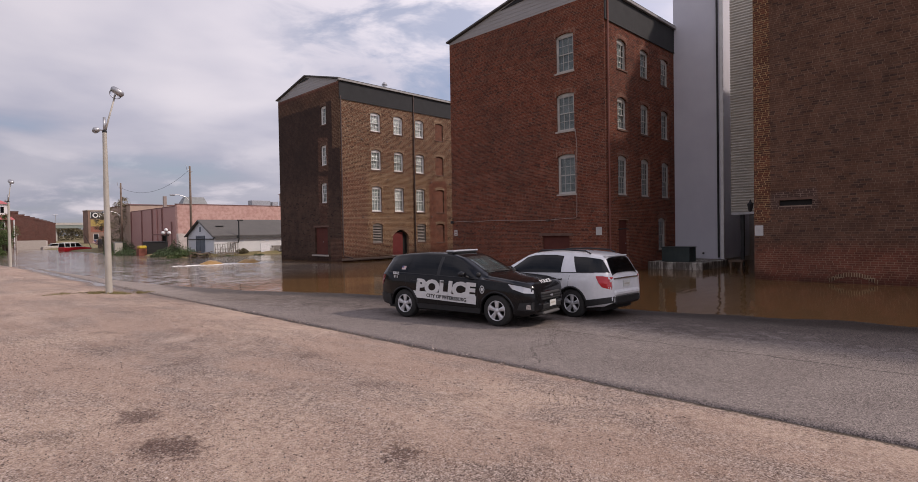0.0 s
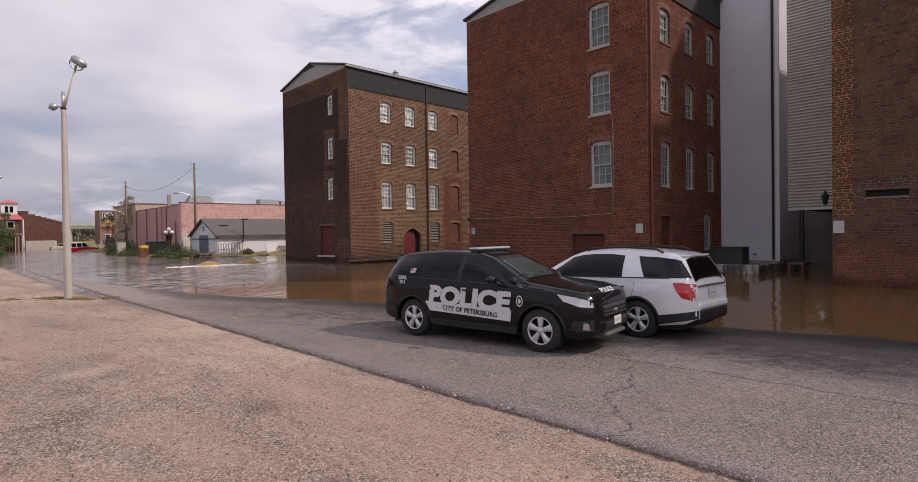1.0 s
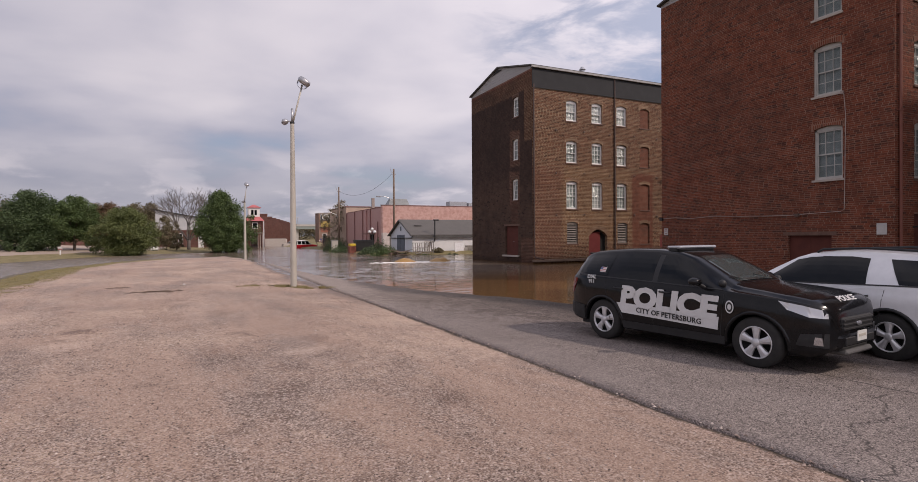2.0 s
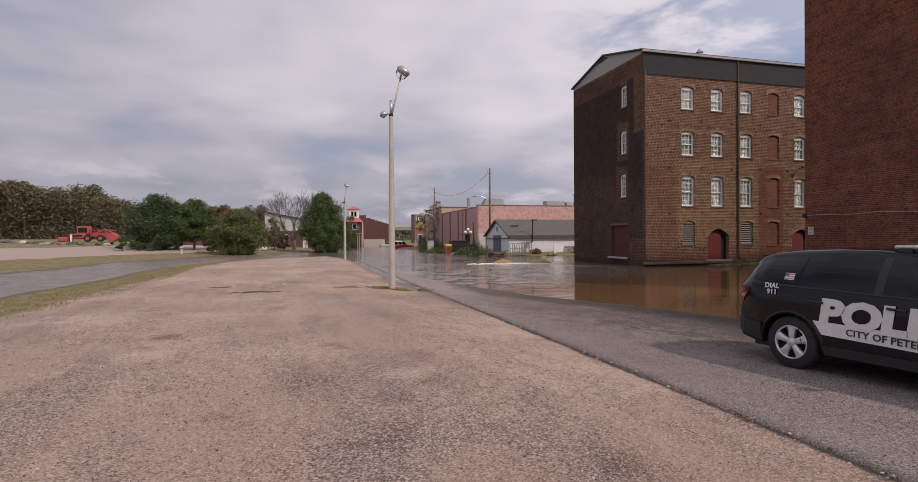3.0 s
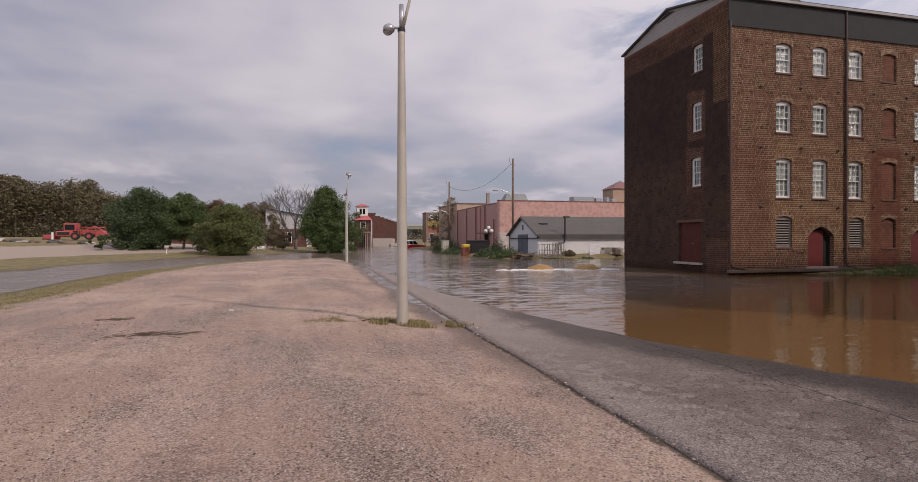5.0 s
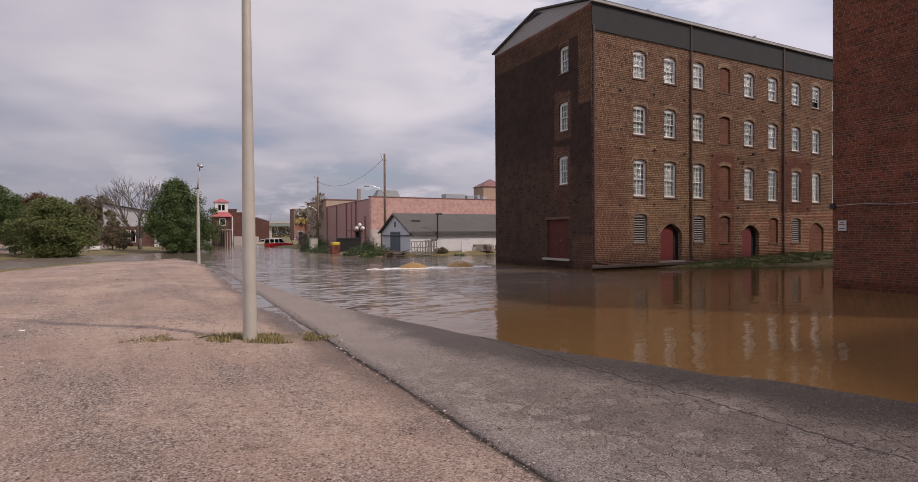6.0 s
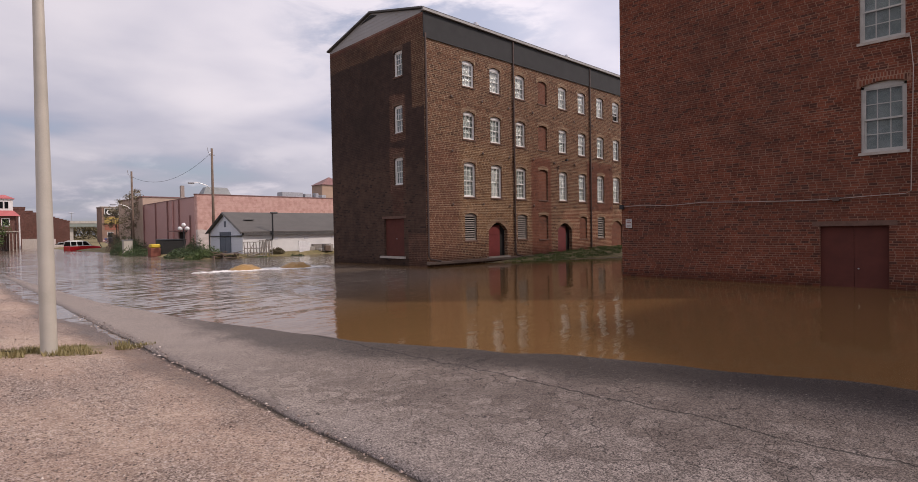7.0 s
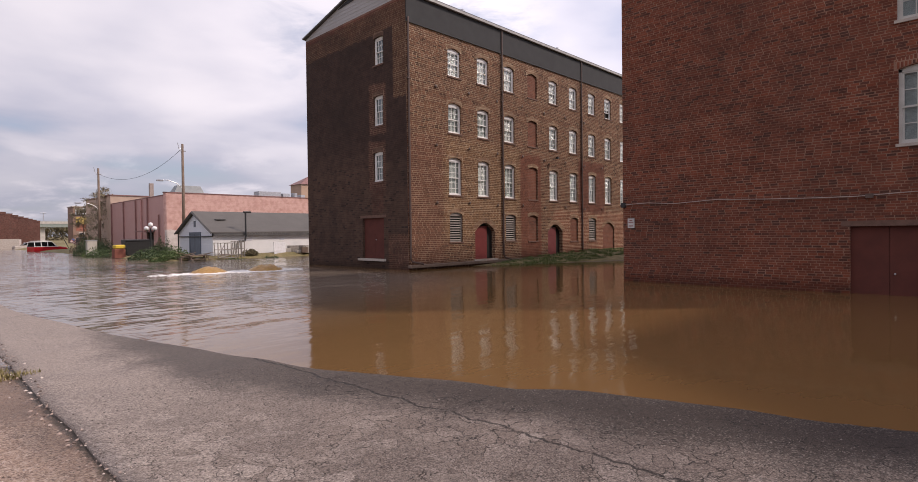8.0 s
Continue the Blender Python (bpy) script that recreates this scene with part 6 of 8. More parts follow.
# ---- street lamps ----
def street_lamp(at, height, turn, fat=1.0, label=""):
    s = thing("street_lamp", at, label, "street lamp", "street lamps", "", turn)
    n = 18
    top = height - 1.62
    part("pole", tube(bmesh.new(), [(0, 0, -0.1), (0, 0, 0.02), (0, 0, 2.5), (0, 0, top - 0.1), (0, 0, top)], [0.125 * fat, 0.12 * fat, 0.11 * fat, 0.075 * fat, 0.075 * fat], n), M_polegrey, s, "weathered grey tapered pole", smooth=True)
    part("pole_cap", tube(bmesh.new(), [(0, 0, top - 0.02), (0, 0, top + 0.55)], [0.05, 0.05], 12), M_steel, s, smooth=True)
    part("collar", tube(bmesh.new(), [(0, 0, top - 0.04), (0, 0, top + 0.03)], [0.085 * fat, 0.085 * fat], 14), M_black, s)
    part("arm", tube(bmesh.new(), [(0.03, 0, top + 0.02), (0.13, 0, top + 0.42), (0.40, 0, top + 1.46)], [0.034, 0.032, 0.030], 10), M_polegrey, s, smooth=True)
    head = part("luminaire", tube(bmesh.new(), [(0, 0, -0.04), (0, 0, 0.0), (0, 0, 0.10), (0, 0, 0.18), (0, 0, 0.21)], [0.12, 0.19, 0.21, 0.17, 0.06], 16), M_steel, s, "grey cobra-style lamp head", pose(0.43, 0, top + 1.52, 0, 35, 0) @ Matrix.Diagonal((1.25, 1, 1, 1)), True)
    part("refractor", blob(bmesh.new(), (0, 0, -0.03), (0.185, 0.165, 0.20), 14, 10), M_lens, head, "clear ribbed glass refractor", smooth=True)
    small = part("side_lamp", blob(bmesh.new(), (0, 0, 0), (0.13, 0.13, 0.11), 12, 8), M_steel, s, "smaller floodlight on the pole's side", pose(-0.28, 0, top + 0.05), True)
    part("side_arm", tubes(([(0.0, 0, 0.02), (0.26, 0, 0.0)], 0.03)), M_steel, small)
    part("side_lens", blob(bmesh.new(), (-0.03, 0, -0.05), (0.11, 0.11, 0.09), 12, 8), M_lens, small, smooth=True)
    return s


street_lamp((5.08, 23.95, ground_z(5.08, 23.95) - 0.01), 7.98, -25, 1.0, "tall grey street lamp with two heads in the gravel")
street_lamp((5.45, 56.2, ground_z(5.45, 56.2) - 0.01), 6.95, -70, 0.95, "tall grey street lamp at the flooded road's edge")
street_lamp((6.1, 92.0, -0.1), 7.4, -70, 0.95, "distant grey street lamp in flood water")


# ---- utility poles and cables ----
def utility_pole(at, high, label, lamp_arm):
    u = thing("utility_pole", at, label, "utility pole", "utility poles")
    part("pole", tube(bmesh.new(), [(0, 0, -0.3), (0, 0, high)], [0.17, 0.11], 12), M_wood, u, smooth=True)
    part("insulator", tubes(([(-0.12, 0, high - 0.5), (-0.35, 0, high - 0.45), (-0.45, 0, high + 0.1)], 0.035)), M_steel, u)
    part("bracket", boxes((-0.25, 0.30, -0.06, 0.06, high - 0.75, high - 0.66)), M_steel, u)
    if lamp_arm:
        z = lamp_arm
        part("lamp_arm", tubes(([(0, 0, z - 0.8), (-0.6, 0, z - 0.25), (-1.4, 0, z), (-1.9, 0, z)], 0.035)), M_steel, u)
        part("lamp_head", boxes((-2.45, -1.85, -0.12, 0.12, z - 0.14, z + 0.02), bevel=0.03), M_steel, u)
    return u


utility_pole((25.3, 72.8, 0.2), 11.0, "tall weathered wooden utility pole by the pink building", 7.3)
utility_pole((22.2, 92.0, 0.1), 10.2, "weathered wooden utility pole over shrubs", 6.0)


def cable(name, a, b, sag, label):
    a, b = Vector(a), Vector(b)
    pts = [a.lerp(b, i / 16) - Vector((0, 0, sag * 4 * (i / 16) * (1 - i / 16))) for i in range(17)]
    solid(name, tubes((pts, 0.017), n=5), M_wire, label, "cable")


cable("overhead_cable", (25.1, 72.8, 10.6), (22.2, 92.0, 9.6), 1.6, "slack black overhead cable between wooden poles")


# ---- the white shed and its yard ----
M_shed = surface("whitewashed_wall", (0.70, 0.70, 0.69), (0.82, 0.81, 0.80), 1.0, 0.8, 0.0, 0.2, 20.0)
M_shedgrey = siding("grey_shed_boards", (0.60, 0.62, 0.66), (0.70, 0.72, 0.76), 0.14, 0.012)
M_shingle = siding("worn_shingle_roof", (0.075, 0.070, 0.064), (0.155, 0.143, 0.130), 0.14, 0.012, rough=0.9)
M_slategrey = surface("grey_door_paint", (0.095, 0.115, 0.14), (0.15, 0.17, 0.20), 3.0, 0.6)
shed = thing("white_shed", (23.75, 61.5, 0), "long white-walled shed with a worn dark shingle roof", "shed")
SL, SD, SE, SR = 16.0, 8.0, 2.38, 4.05
part("front_wall", boxes((0.0, SL, 0.0, 0.2, -0.3, SE - 0.12)), M_shed, shed)
part("dark_eave", boxes((-0.02, SL, -0.32, 0.02, SE - 0.42, SE - 0.24)), M_roof, shed)
for sgn in (-1, 1):
    e = SD / 2 + sgn * (SD / 2 + 0.30)
    part("bargeboard", tubes(([(-0.30, e, SE - 0.20), (-0.30, SD / 2, SR + 0.02)], 0.09), n=4), M_roof, shed)
part("rear_wall", boxes((0.0, SL, SD - 0.2, SD, -0.3, SE - 0.12)), M_shed, shed)
part("end_wall", boxes((-0.0, 0.2, 0.205, SD - 0.205, -0.3, SE)), M_shedgrey, shed)
bm = bmesh.new()
g = [bm.verts.new(c) for c in ((-0.02, 0.0, SE - 0.1), (-0.02, SD, SE - 0.1), (-0.02, SD / 2, SR - 0.06))]
h = [bm.verts.new(c.co + Vector((0.2, 0, 0))) for c in g]
bm.faces.new(g[::-1])
bm.faces.new(h)
for i in range(3):
    bm.faces.new((g[i], g[(i + 1) % 3], h[(i + 1) % 3], h[i]))
part("gable", bm, M_shedgrey, shed, "grey boarded gable")
for sgn in (-1, 1):
    bm = bmesh.new()
    e = SD / 2 + sgn * (SD / 2 + 0.30)
    v = [bm.verts.new((x, y, z)) for x in (-0.28, SL + 0.2) for y, z in ((SD / 2, SR), (e, SE - 0.22), (e, SE - 0.10), (SD / 2, SR + 0.12))]
    for q in ((0, 1, 5, 4), (3, 7, 6, 2), (1, 2, 6, 5), (0, 3, 2, 1), (4, 5, 6, 7)):
        bm.faces.new([v[i] for i in (q if sgn > 0 else q[::-1])])
    part("roof_slope", bm, M_shingle, shed, "worn dark shingle roof slope")
dr = part("door", boxes((-0.06, -0.005, 2.85, 5.05, 0.1, 2.12)), M_slategrey, shed, "grey double door with a pale frame")
part("door_frame", boxes((-0.09, -0.005, 2.65, 2.85, 0.1, 2.30), (-0.09, -0.005, 5.05, 5.25, 0.1, 2.30), (-0.09, -0.005, 2.85, 5.05, 2.12, 2.30)), M_slategrey, dr)
part("door_joint", boxes((-0.065, -0.06, 3.93, 3.97, 0.1, 2.12)), M_dark, dr)
# grey vent in the shed's gable
part("gable_vent", boxes((-0.05, -0.022, SD / 2 - 0.22, SD / 2 + 0.22, 2.75, 3.30)), M_slategrey, shed)
part("downpipe", tubes(([(-0.1, -0.2, SE - 0.2), (-0.12, -0.12, 1.9), (-0.12, SD * 0.95, 1.9)], 0.05), ([(-0.12, SD - 0.1, SE - 0.2), (-0.12, SD - 0.1, 0.2)], 0.06)), M_black, shed)
fl = part("flue", tubes(([(2.55, -0.42, 1.5), (2.62, -0.42, 1.95), (2.62, -0.42, 3.95)], 0.075)), M_black, shed, "black stove flue with a tee cap")
part("flue_cap", tubes(([(2.45, -0.42, 3.98), (3.1, -0.42, 3.98)], 0.085)), M_black, fl)
part("flue_elbow", tubes(([(2.2, 0.02, 1.45), (2.25, -0.42, 1.45), (2.55, -0.42, 1.5)], 0.085)), M_black, fl)
for x in (2.9, 6.0, 9.0):
    part("wall_vent", boxes((x, x + 0.42, -0.03, -0.002, 1.52, 1.68)), M_shedgrey, shed)
part("roof_patch", boxes((1.0, 1.9, 1.9, 2.9, 3.26, 3.30)), M_roof, shed, m=pose(0, 0, 0.12))

M_rack = surface("rusty_rack_steel", (0.17, 0.15, 0.13), (0.34, 0.31, 0.275), 5.0, 0.7)


def pipe_rack(at, w, h, label):
    r = thing("pipe_rack", at, label, "metal rack", "scrap racks")
    for x in (0.0, w * 0.35, w * 0.7, w):
        for y in (0.0, 0.8):
            part("upright", tubes(([(x + 0.1 * y, y, 0), (x, y, h)], 0.042), n=6), M_rack, r)
    for z in (0.25, h * 0.55, h):
        for y in (0.0, 0.8):
            part("rail", tubes(([(0, y, z), (w, y, z)], 0.032), n=6), M_rack, r)
    part("brace", tubes(([(0, 0, 0.2), (w * 0.4, 0, h)], 0.028), n=6), M_rack, r)
    return r


pipe_rack((23.5, 59.9, 0.1), 1.55, 1.25, "grey rusty pipe rack standing against the white shed")
pipe_rack((25.0, 60.1, 0.12), 0.8, 1.35, "grey rusty pipe rack standing against the white shed")
slab = thing("steel_plate", (28.6, 60.3, 0.1), "grey steel plate leaning by the scrap pile", "steel plate")
part("plate", boxes((0, 1.25, 0, 0.05, 0, 1.3), (0.1, 1.2, -0.03, 0.0, 0.1, 0.16)), M_steel, slab, m=pose(0, 0, 0, -14, 6, 8))
bn = thing("picnic_bench", (21.0, 59.2, ground_z(21.9, 59.2)), "grey weathered bench standing in the flood's edge", "bench")
for k in range(3):
    part("top_board", boxes((0, 1.75, 0.24 * k, 0.24 * k + 0.20, 0.62, 0.66)), M_wood, bn)
for x in (0.2, 1.5):
    part("trestle", tubes(([(x, -0.2, 0.0), (x, 0.25, 0.62)], 0.035), ([(x, 0.9, 0.0), (x, 0.45, 0.62)], 0.035), n=6), M_wood, bn)
part("seat_board", boxes((0, 1.75, -0.42, -0.18, 0.34, 0.38)), M_wood, bn)
part("seat_rail", boxes((0.2, 0.26, -0.40, 0.3, 0.30, 0.34), (1.5, 1.56, -0.40, 0.3, 0.30, 0.34)), M_wood, bn)
ty = thing("old_tyre", (26.75, 60.9, 0.42), "old car tyre leaning against the white shed", "tyre")
part("tread", lathe([(0.2, -0.1), (0.30, -0.11), (0.34, -0.07), (0.34, 0.07), (0.30, 0.11), (0.2, 0.1)], 20), M_rubber, ty, m=pose(0, 0, 0, -12), smooth=True)
part("wheel_disc", lathe([(0.0, -0.03), (0.1, -0.04), (0.2, -0.02)], 16), M_steel, ty, m=pose(0, 0, 0, -12))
random.seed(5)
for i in range(9):
    x, z = 29.6 + random.uniform(0, 3.2), 0.12
    solid("scrap_crate", boxes((0, random.uniform(0.4, 0.9), 0, random.uniform(0.4, 0.7), 0, random.uniform(0.2, 0.75)), bevel=0.02), [M_rack, M_concrete, M_wood][i % 3], "weathered scrap crate piled by the shed", "crate", group="scrap by the shed", m=pose(x, 59.9 + random.uniform(0, 0.9), ground_z(x, 60.2), 0, 0, random.uniform(-25, 25)))
for i in range(2):
    x, y = 20.6 + 0.85 * i, 59.8 + random.uniform(-0.2, 0.5)
    tb = thing("wooden_pallet", (x, y, ground_z(x, y) + 0.02), "grey weathered pallet at the water's edge", "pallet", "pallets", "", random.uniform(-20, 20))
    for k in range(5):
        part("slat", boxes((0, 1.0, 0.22 * k, 0.22 * k + 0.13, 0.28, 0.31)), M_wood, tb)
    for x2 in (0.0, 0.9):
        part("bearer", boxes((x2, x2 + 0.1, 0, 1.0, 0.0, 0.28)), M_wood, tb)

rt = random.Random(8)
for i in range(11):
    x, y = 20.9 + rt.uniform(0, 3.4), 59.7 + rt.uniform(-0.3, 1.0)
    l = rt.uniform(0.3, 0.8)
    solid("scrap_board", boxes((-l, l, -0.07, 0.07, 0, 0.05)), [M_wood, M_rack][i % 2], "weathered board dumped among weeds", "board", group="scrap boards", m=pose(x, y, ground_z(x, y) + rt.uniform(0.12, 0.35), 0, rt.uniform(-14, 14), rt.uniform(-35, 35)))

# ---- the pink building behind ----
M_pinkmetal = siding("pink_metal_panels", (0.44, 0.24, 0.215), (0.50, 0.28, 0.25), 0.35, 0.012, False)
M_pinkdark = surface("dark_pink_trim", (0.20, 0.10, 0.09), (0.27, 0.14, 0.125), 3.0, 0.6)
pink = thing("pink_warehouse", (23.95, 74.2, 0), "long low pink-painted brick warehouse", "warehouse")
part("south_wall", boxes((0.0, 30.0, 0.0, 0.3, -0.2, 6.38)), M_pink_brick, pink)
part("west_wall", boxes((0.0, 0.3, 0.302, 19.6, -0.2, 6.10)), M_pinkmetal, pink, "ribbed pink metal side wall")
part("parapet_cap", boxes((-0.05, 30.0, -0.06, 0.36, 6.38, 6.46)), M_pinkdark, pink)
part("side_cap", boxes((-0.05, 0.36, 0.36, 19.6, 6.10, 6.18)), M_pinkdark, pink)
part("roof", boxes((0.3, 30.0, 0.3, 40.0, 5.9, 6.0)), M_roof, pink)
for y in (5.2, 9.4, 14.2, 19.5):
    part("wall_rib", boxes((-0.14, -0.002, y - 0.09, y + 0.09, 0.0, 6.1)), M_pinkdark, pink, "dark vertical joint cover")
part("door_awning", boxes((-1.1, 0.0, 3.0, 6.0, 2.45, 2.6)), M_pinkdark, pink)
part("side_door", boxes((-0.03, -0.003, 3.5, 5.5, 0.1, 2.4)), M_dark, pink)
part("downspout", tubes(([(-0.1, 1.5, 4.2), (-0.1, 1.5, 0.2)], 0.07)), M_pinkdark, pink)
part("downspout", tubes(([(-0.1, 7.3, 6.0), (-0.1, 7.3, 0.2)], 0.10)), M_pinkmetal, pink)
part("chimney", boxes((0.40, 0.78, 5.8, 6.2, 6.0, 7.75)), M_conduit, pink)
part("far_block", boxes((-0.1, 20.0, 19.7, 32.6, -0.2, 7.2)), surface("tan_plaster", (0.42, 0.30, 0.23), (0.50, 0.37, 0.29), 1.0, 0.85), pink, "taller tan plastered block behind")
part("block_cap", boxes((-0.2, 20.1, 19.6, 32.7, 7.2, 7.32)), M_pinkdark, pink)
bm = bmesh.new()
v = [bm.verts.new(c) for c in ((3.4, 8.0, 6.4), (7.3, 8.0, 6.4), (6.8, 8.8, 7.95), (4.2, 8.8, 7.95), (3.4, 10.5, 6.4), (7.3, 10.5, 6.4), (6.8, 9.8, 7.95), (4.2, 9.8, 7.95))]
for q in ((0, 1, 2, 3), (5, 4, 7, 6), (3, 2, 6, 7), (0, 3, 7, 4), (1, 5, 6, 2)):
    bm.faces.new([v[i] for i in q])
part("roof_light", bm, surface("roof_light_grey", (0.14, 0.15, 0.15), (0.22, 0.23, 0.23), 2.0, 0.4), pink, "dark grey glazed roof light")
for x0, x1, z in ((14.2, 17.3, 7.75), (17.6, 18.6, 7.6), (20.2, 20.9, 7.5)):
    part("air_conditioner", boxes((x0, x1, 9.0, 10.5, 6.0, z), bevel=0.04), M_steel, pink, "grey rooftop air conditioner")
part("fan_unit", tubes(([(19.4, 9.3, 6.0), (19.4, 9.3, 7.7)], 0.42), n=14), M_steel, pink)
cup = part("roof_cupola", boxes((20.9, 25.0, 10.0, 13.0, 6.0, 9.1)), surface("tan_cupola", (0.40, 0.27, 0.19), (0.47, 0.33, 0.24), 1.0, 0.8), pink, "tan roof cupola with a red hipped roof")
bm = bmesh.new()
q = [bm.verts.new(c) for c in ((20.7, 9.8, 9.1), (25.2, 9.8, 9.1), (25.2, 13.2, 9.1), (20.7, 13.2, 9.1))]
t = bm.verts.new((22.9, 11.5, 10.4))
for i in range(4):
    bm.faces.new((q[i], q[(i + 1) % 4], t))
M_redroof = surface("red_metal_roof", (0.40, 0.10, 0.10), (0.50, 0.15, 0.145), 1.0, 0.5)
part("cupola_roof", bm, M_pinkdark, cup)

# ---- yard furniture ----
def globe_lamp(at):
    g = thing("globe_lamp", at, "black post lamp with five white globes", "post lamp")
    part("post", tube(bmesh.new(), [(0, 0, -0.3), (0, 0, 0.3), (0, 0, 2.5)], [0.12, 0.07, 0.06], 10), M_black, g)
    M_globe = bpy.data.materials.get("opal_globe") or surface("opal_globe", (0.72, 0.72, 0.70), (0.80, 0.80, 0.78), 5.0, 0.25, 0.0, 0.0)
    for k in range(4):
        a = math.pi / 2 * k + 0.4
        x, y = 0.45 * math.cos(a), 0.45 * math.sin(a)
        arm = part("arm", tubes(([(0, 0, 2.2), (x * 0.7, y * 0.7, 2.15), (x, y, 2.35)], 0.025), n=6), M_black, g)
        part("globe", blob(bmesh.new(), (x, y, 2.5), (0.19, 0.19, 0.19), 12, 8), M_globe, arm, smooth=True)
    part("globe", blob(bmesh.new(), (0, 0, 2.85), (0.20, 0.20, 0.20), 12, 8), M_globe, g, smooth=True)


globe_lamp((21.45, 70.0, ground_z(21.45, 70)))
M_yellow = surface("yellow_paint", (0.55, 0.38, 0.03), (0.65, 0.46, 0.05), 3.0, 0.5)
M_rust = surface("rusty_red_steel", (0.16, 0.05, 0.035), (0.24, 0.08, 0.05), 3.0, 0.7)
y0 = ground_z(19.4, 72)
gen = thing("yellow_hopper", (19.3, 72.0, y0), "yellow-topped rusty red hopper in the yard", "hopper")
part("tank", boxes((-0.42, 0.48, -0.45, 0.5, 0.0, 0.88), bevel=0.04), M_rust, gen)
part("hood", boxes((-0.36, 0.50, -0.42, 0.48, 0.88, 1.24), bevel=0.08), M_yellow, gen)
dmp = thing("dumpster", (20.3, 73.0, ground_z(20.8, 73)), "black steel dumpster among shrubs", "dumpster")
bm = bmesh.new()
v = [bm.verts.new(c) for c in ((0, 0, 0), (2.1, 0, 0), (2.1, 1.5, 0), (0, 1.5, 0), (-0.15, -0.1, 1.3), (2.25, -0.1, 1.3), (2.25, 1.6, 1.5), (-0.15, 1.6, 1.5))]
for f in ((3, 2, 1, 0), (4, 5, 6, 7), (0, 1, 5, 4), (1, 2, 6, 5), (2, 3, 7, 6), (3, 0, 4, 7)):
    bm.faces.new([v[i] for i in f])
part("bin", bm, M_black, dmp)
part("lid", boxes((-0.18, 2.28, -0.12, 0.75, 1.36, 1.44)), M_plastic, dmp)


# ---- flooded cars down the street ----
def small_car(at, turn, paint, label):
    """A car seen far off, up to its sills in water."""
    c = thing("flooded_car", at, label, "car", "flooded cars", "", turn)
    prof = [(-2.1, 0.15, 0.55), (-2.0, 0.15, 0.85), (-1.2, 0.15, 0.95), (-0.5, 0.15, 0.98), (1.2, 0.15, 1.0), (2.0, 0.15, 0.95), (2.1, 0.15, 0.6)]
    bm, rings = bmesh.new(), []
    for x, z0, z1 in prof:
        w = 0.85 if abs(x) < 1.9 else 0.72
        rings.append([bm.verts.new(p) for p in ((x, -w, z0), (x, -w, z1 - 0.12), (x, -w * 0.9, z1), (x, w * 0.9, z1), (x, w, z1 - 0.12), (x, w, z0))])
    for r0, r1 in zip(rings, rings[1:]):
        for i in range(6):
            bm.faces.new((r0[i], r0[(i + 1) % 6], r1[(i + 1) % 6], r1[i]))
    bm.faces.new(rings[0][::-1])
    bm.faces.new(rings[-1])
    part("body", bm, paint, c)
    bm, rings = bmesh.new(), []
    for x, w, z in ((-0.95, 0.78, 0.96), (-0.35, 0.62, 1.42), (1.1, 0.62, 1.45), (1.85, 0.76, 0.98)):
        rings.append([bm.verts.new(p) for p in ((x, -w, z if z < 1 else z), (x, w, z), (x, w, 0.9), (x, -w, 0.9))])
    for r0, r1 in zip(rings, rings[1:]):
        for i in range(4):
            bm.faces.new((r0[i], r1[i], r1[(i + 1) % 4], r0[(i + 1) % 4]))
    bm.faces.new(rings[0])
    bm.faces.new(rings[-1][::-1])
    bmesh.ops.recalc_face_normals(bm, faces=bm.faces)
    part("glasshouse", bm, M_tint, c)
    part("roof", boxes((-0.35, 1.15, -0.60, 0.60, 1.42, 1.49), bevel=0.03), M_white, c, "pale roof panel")
    return c


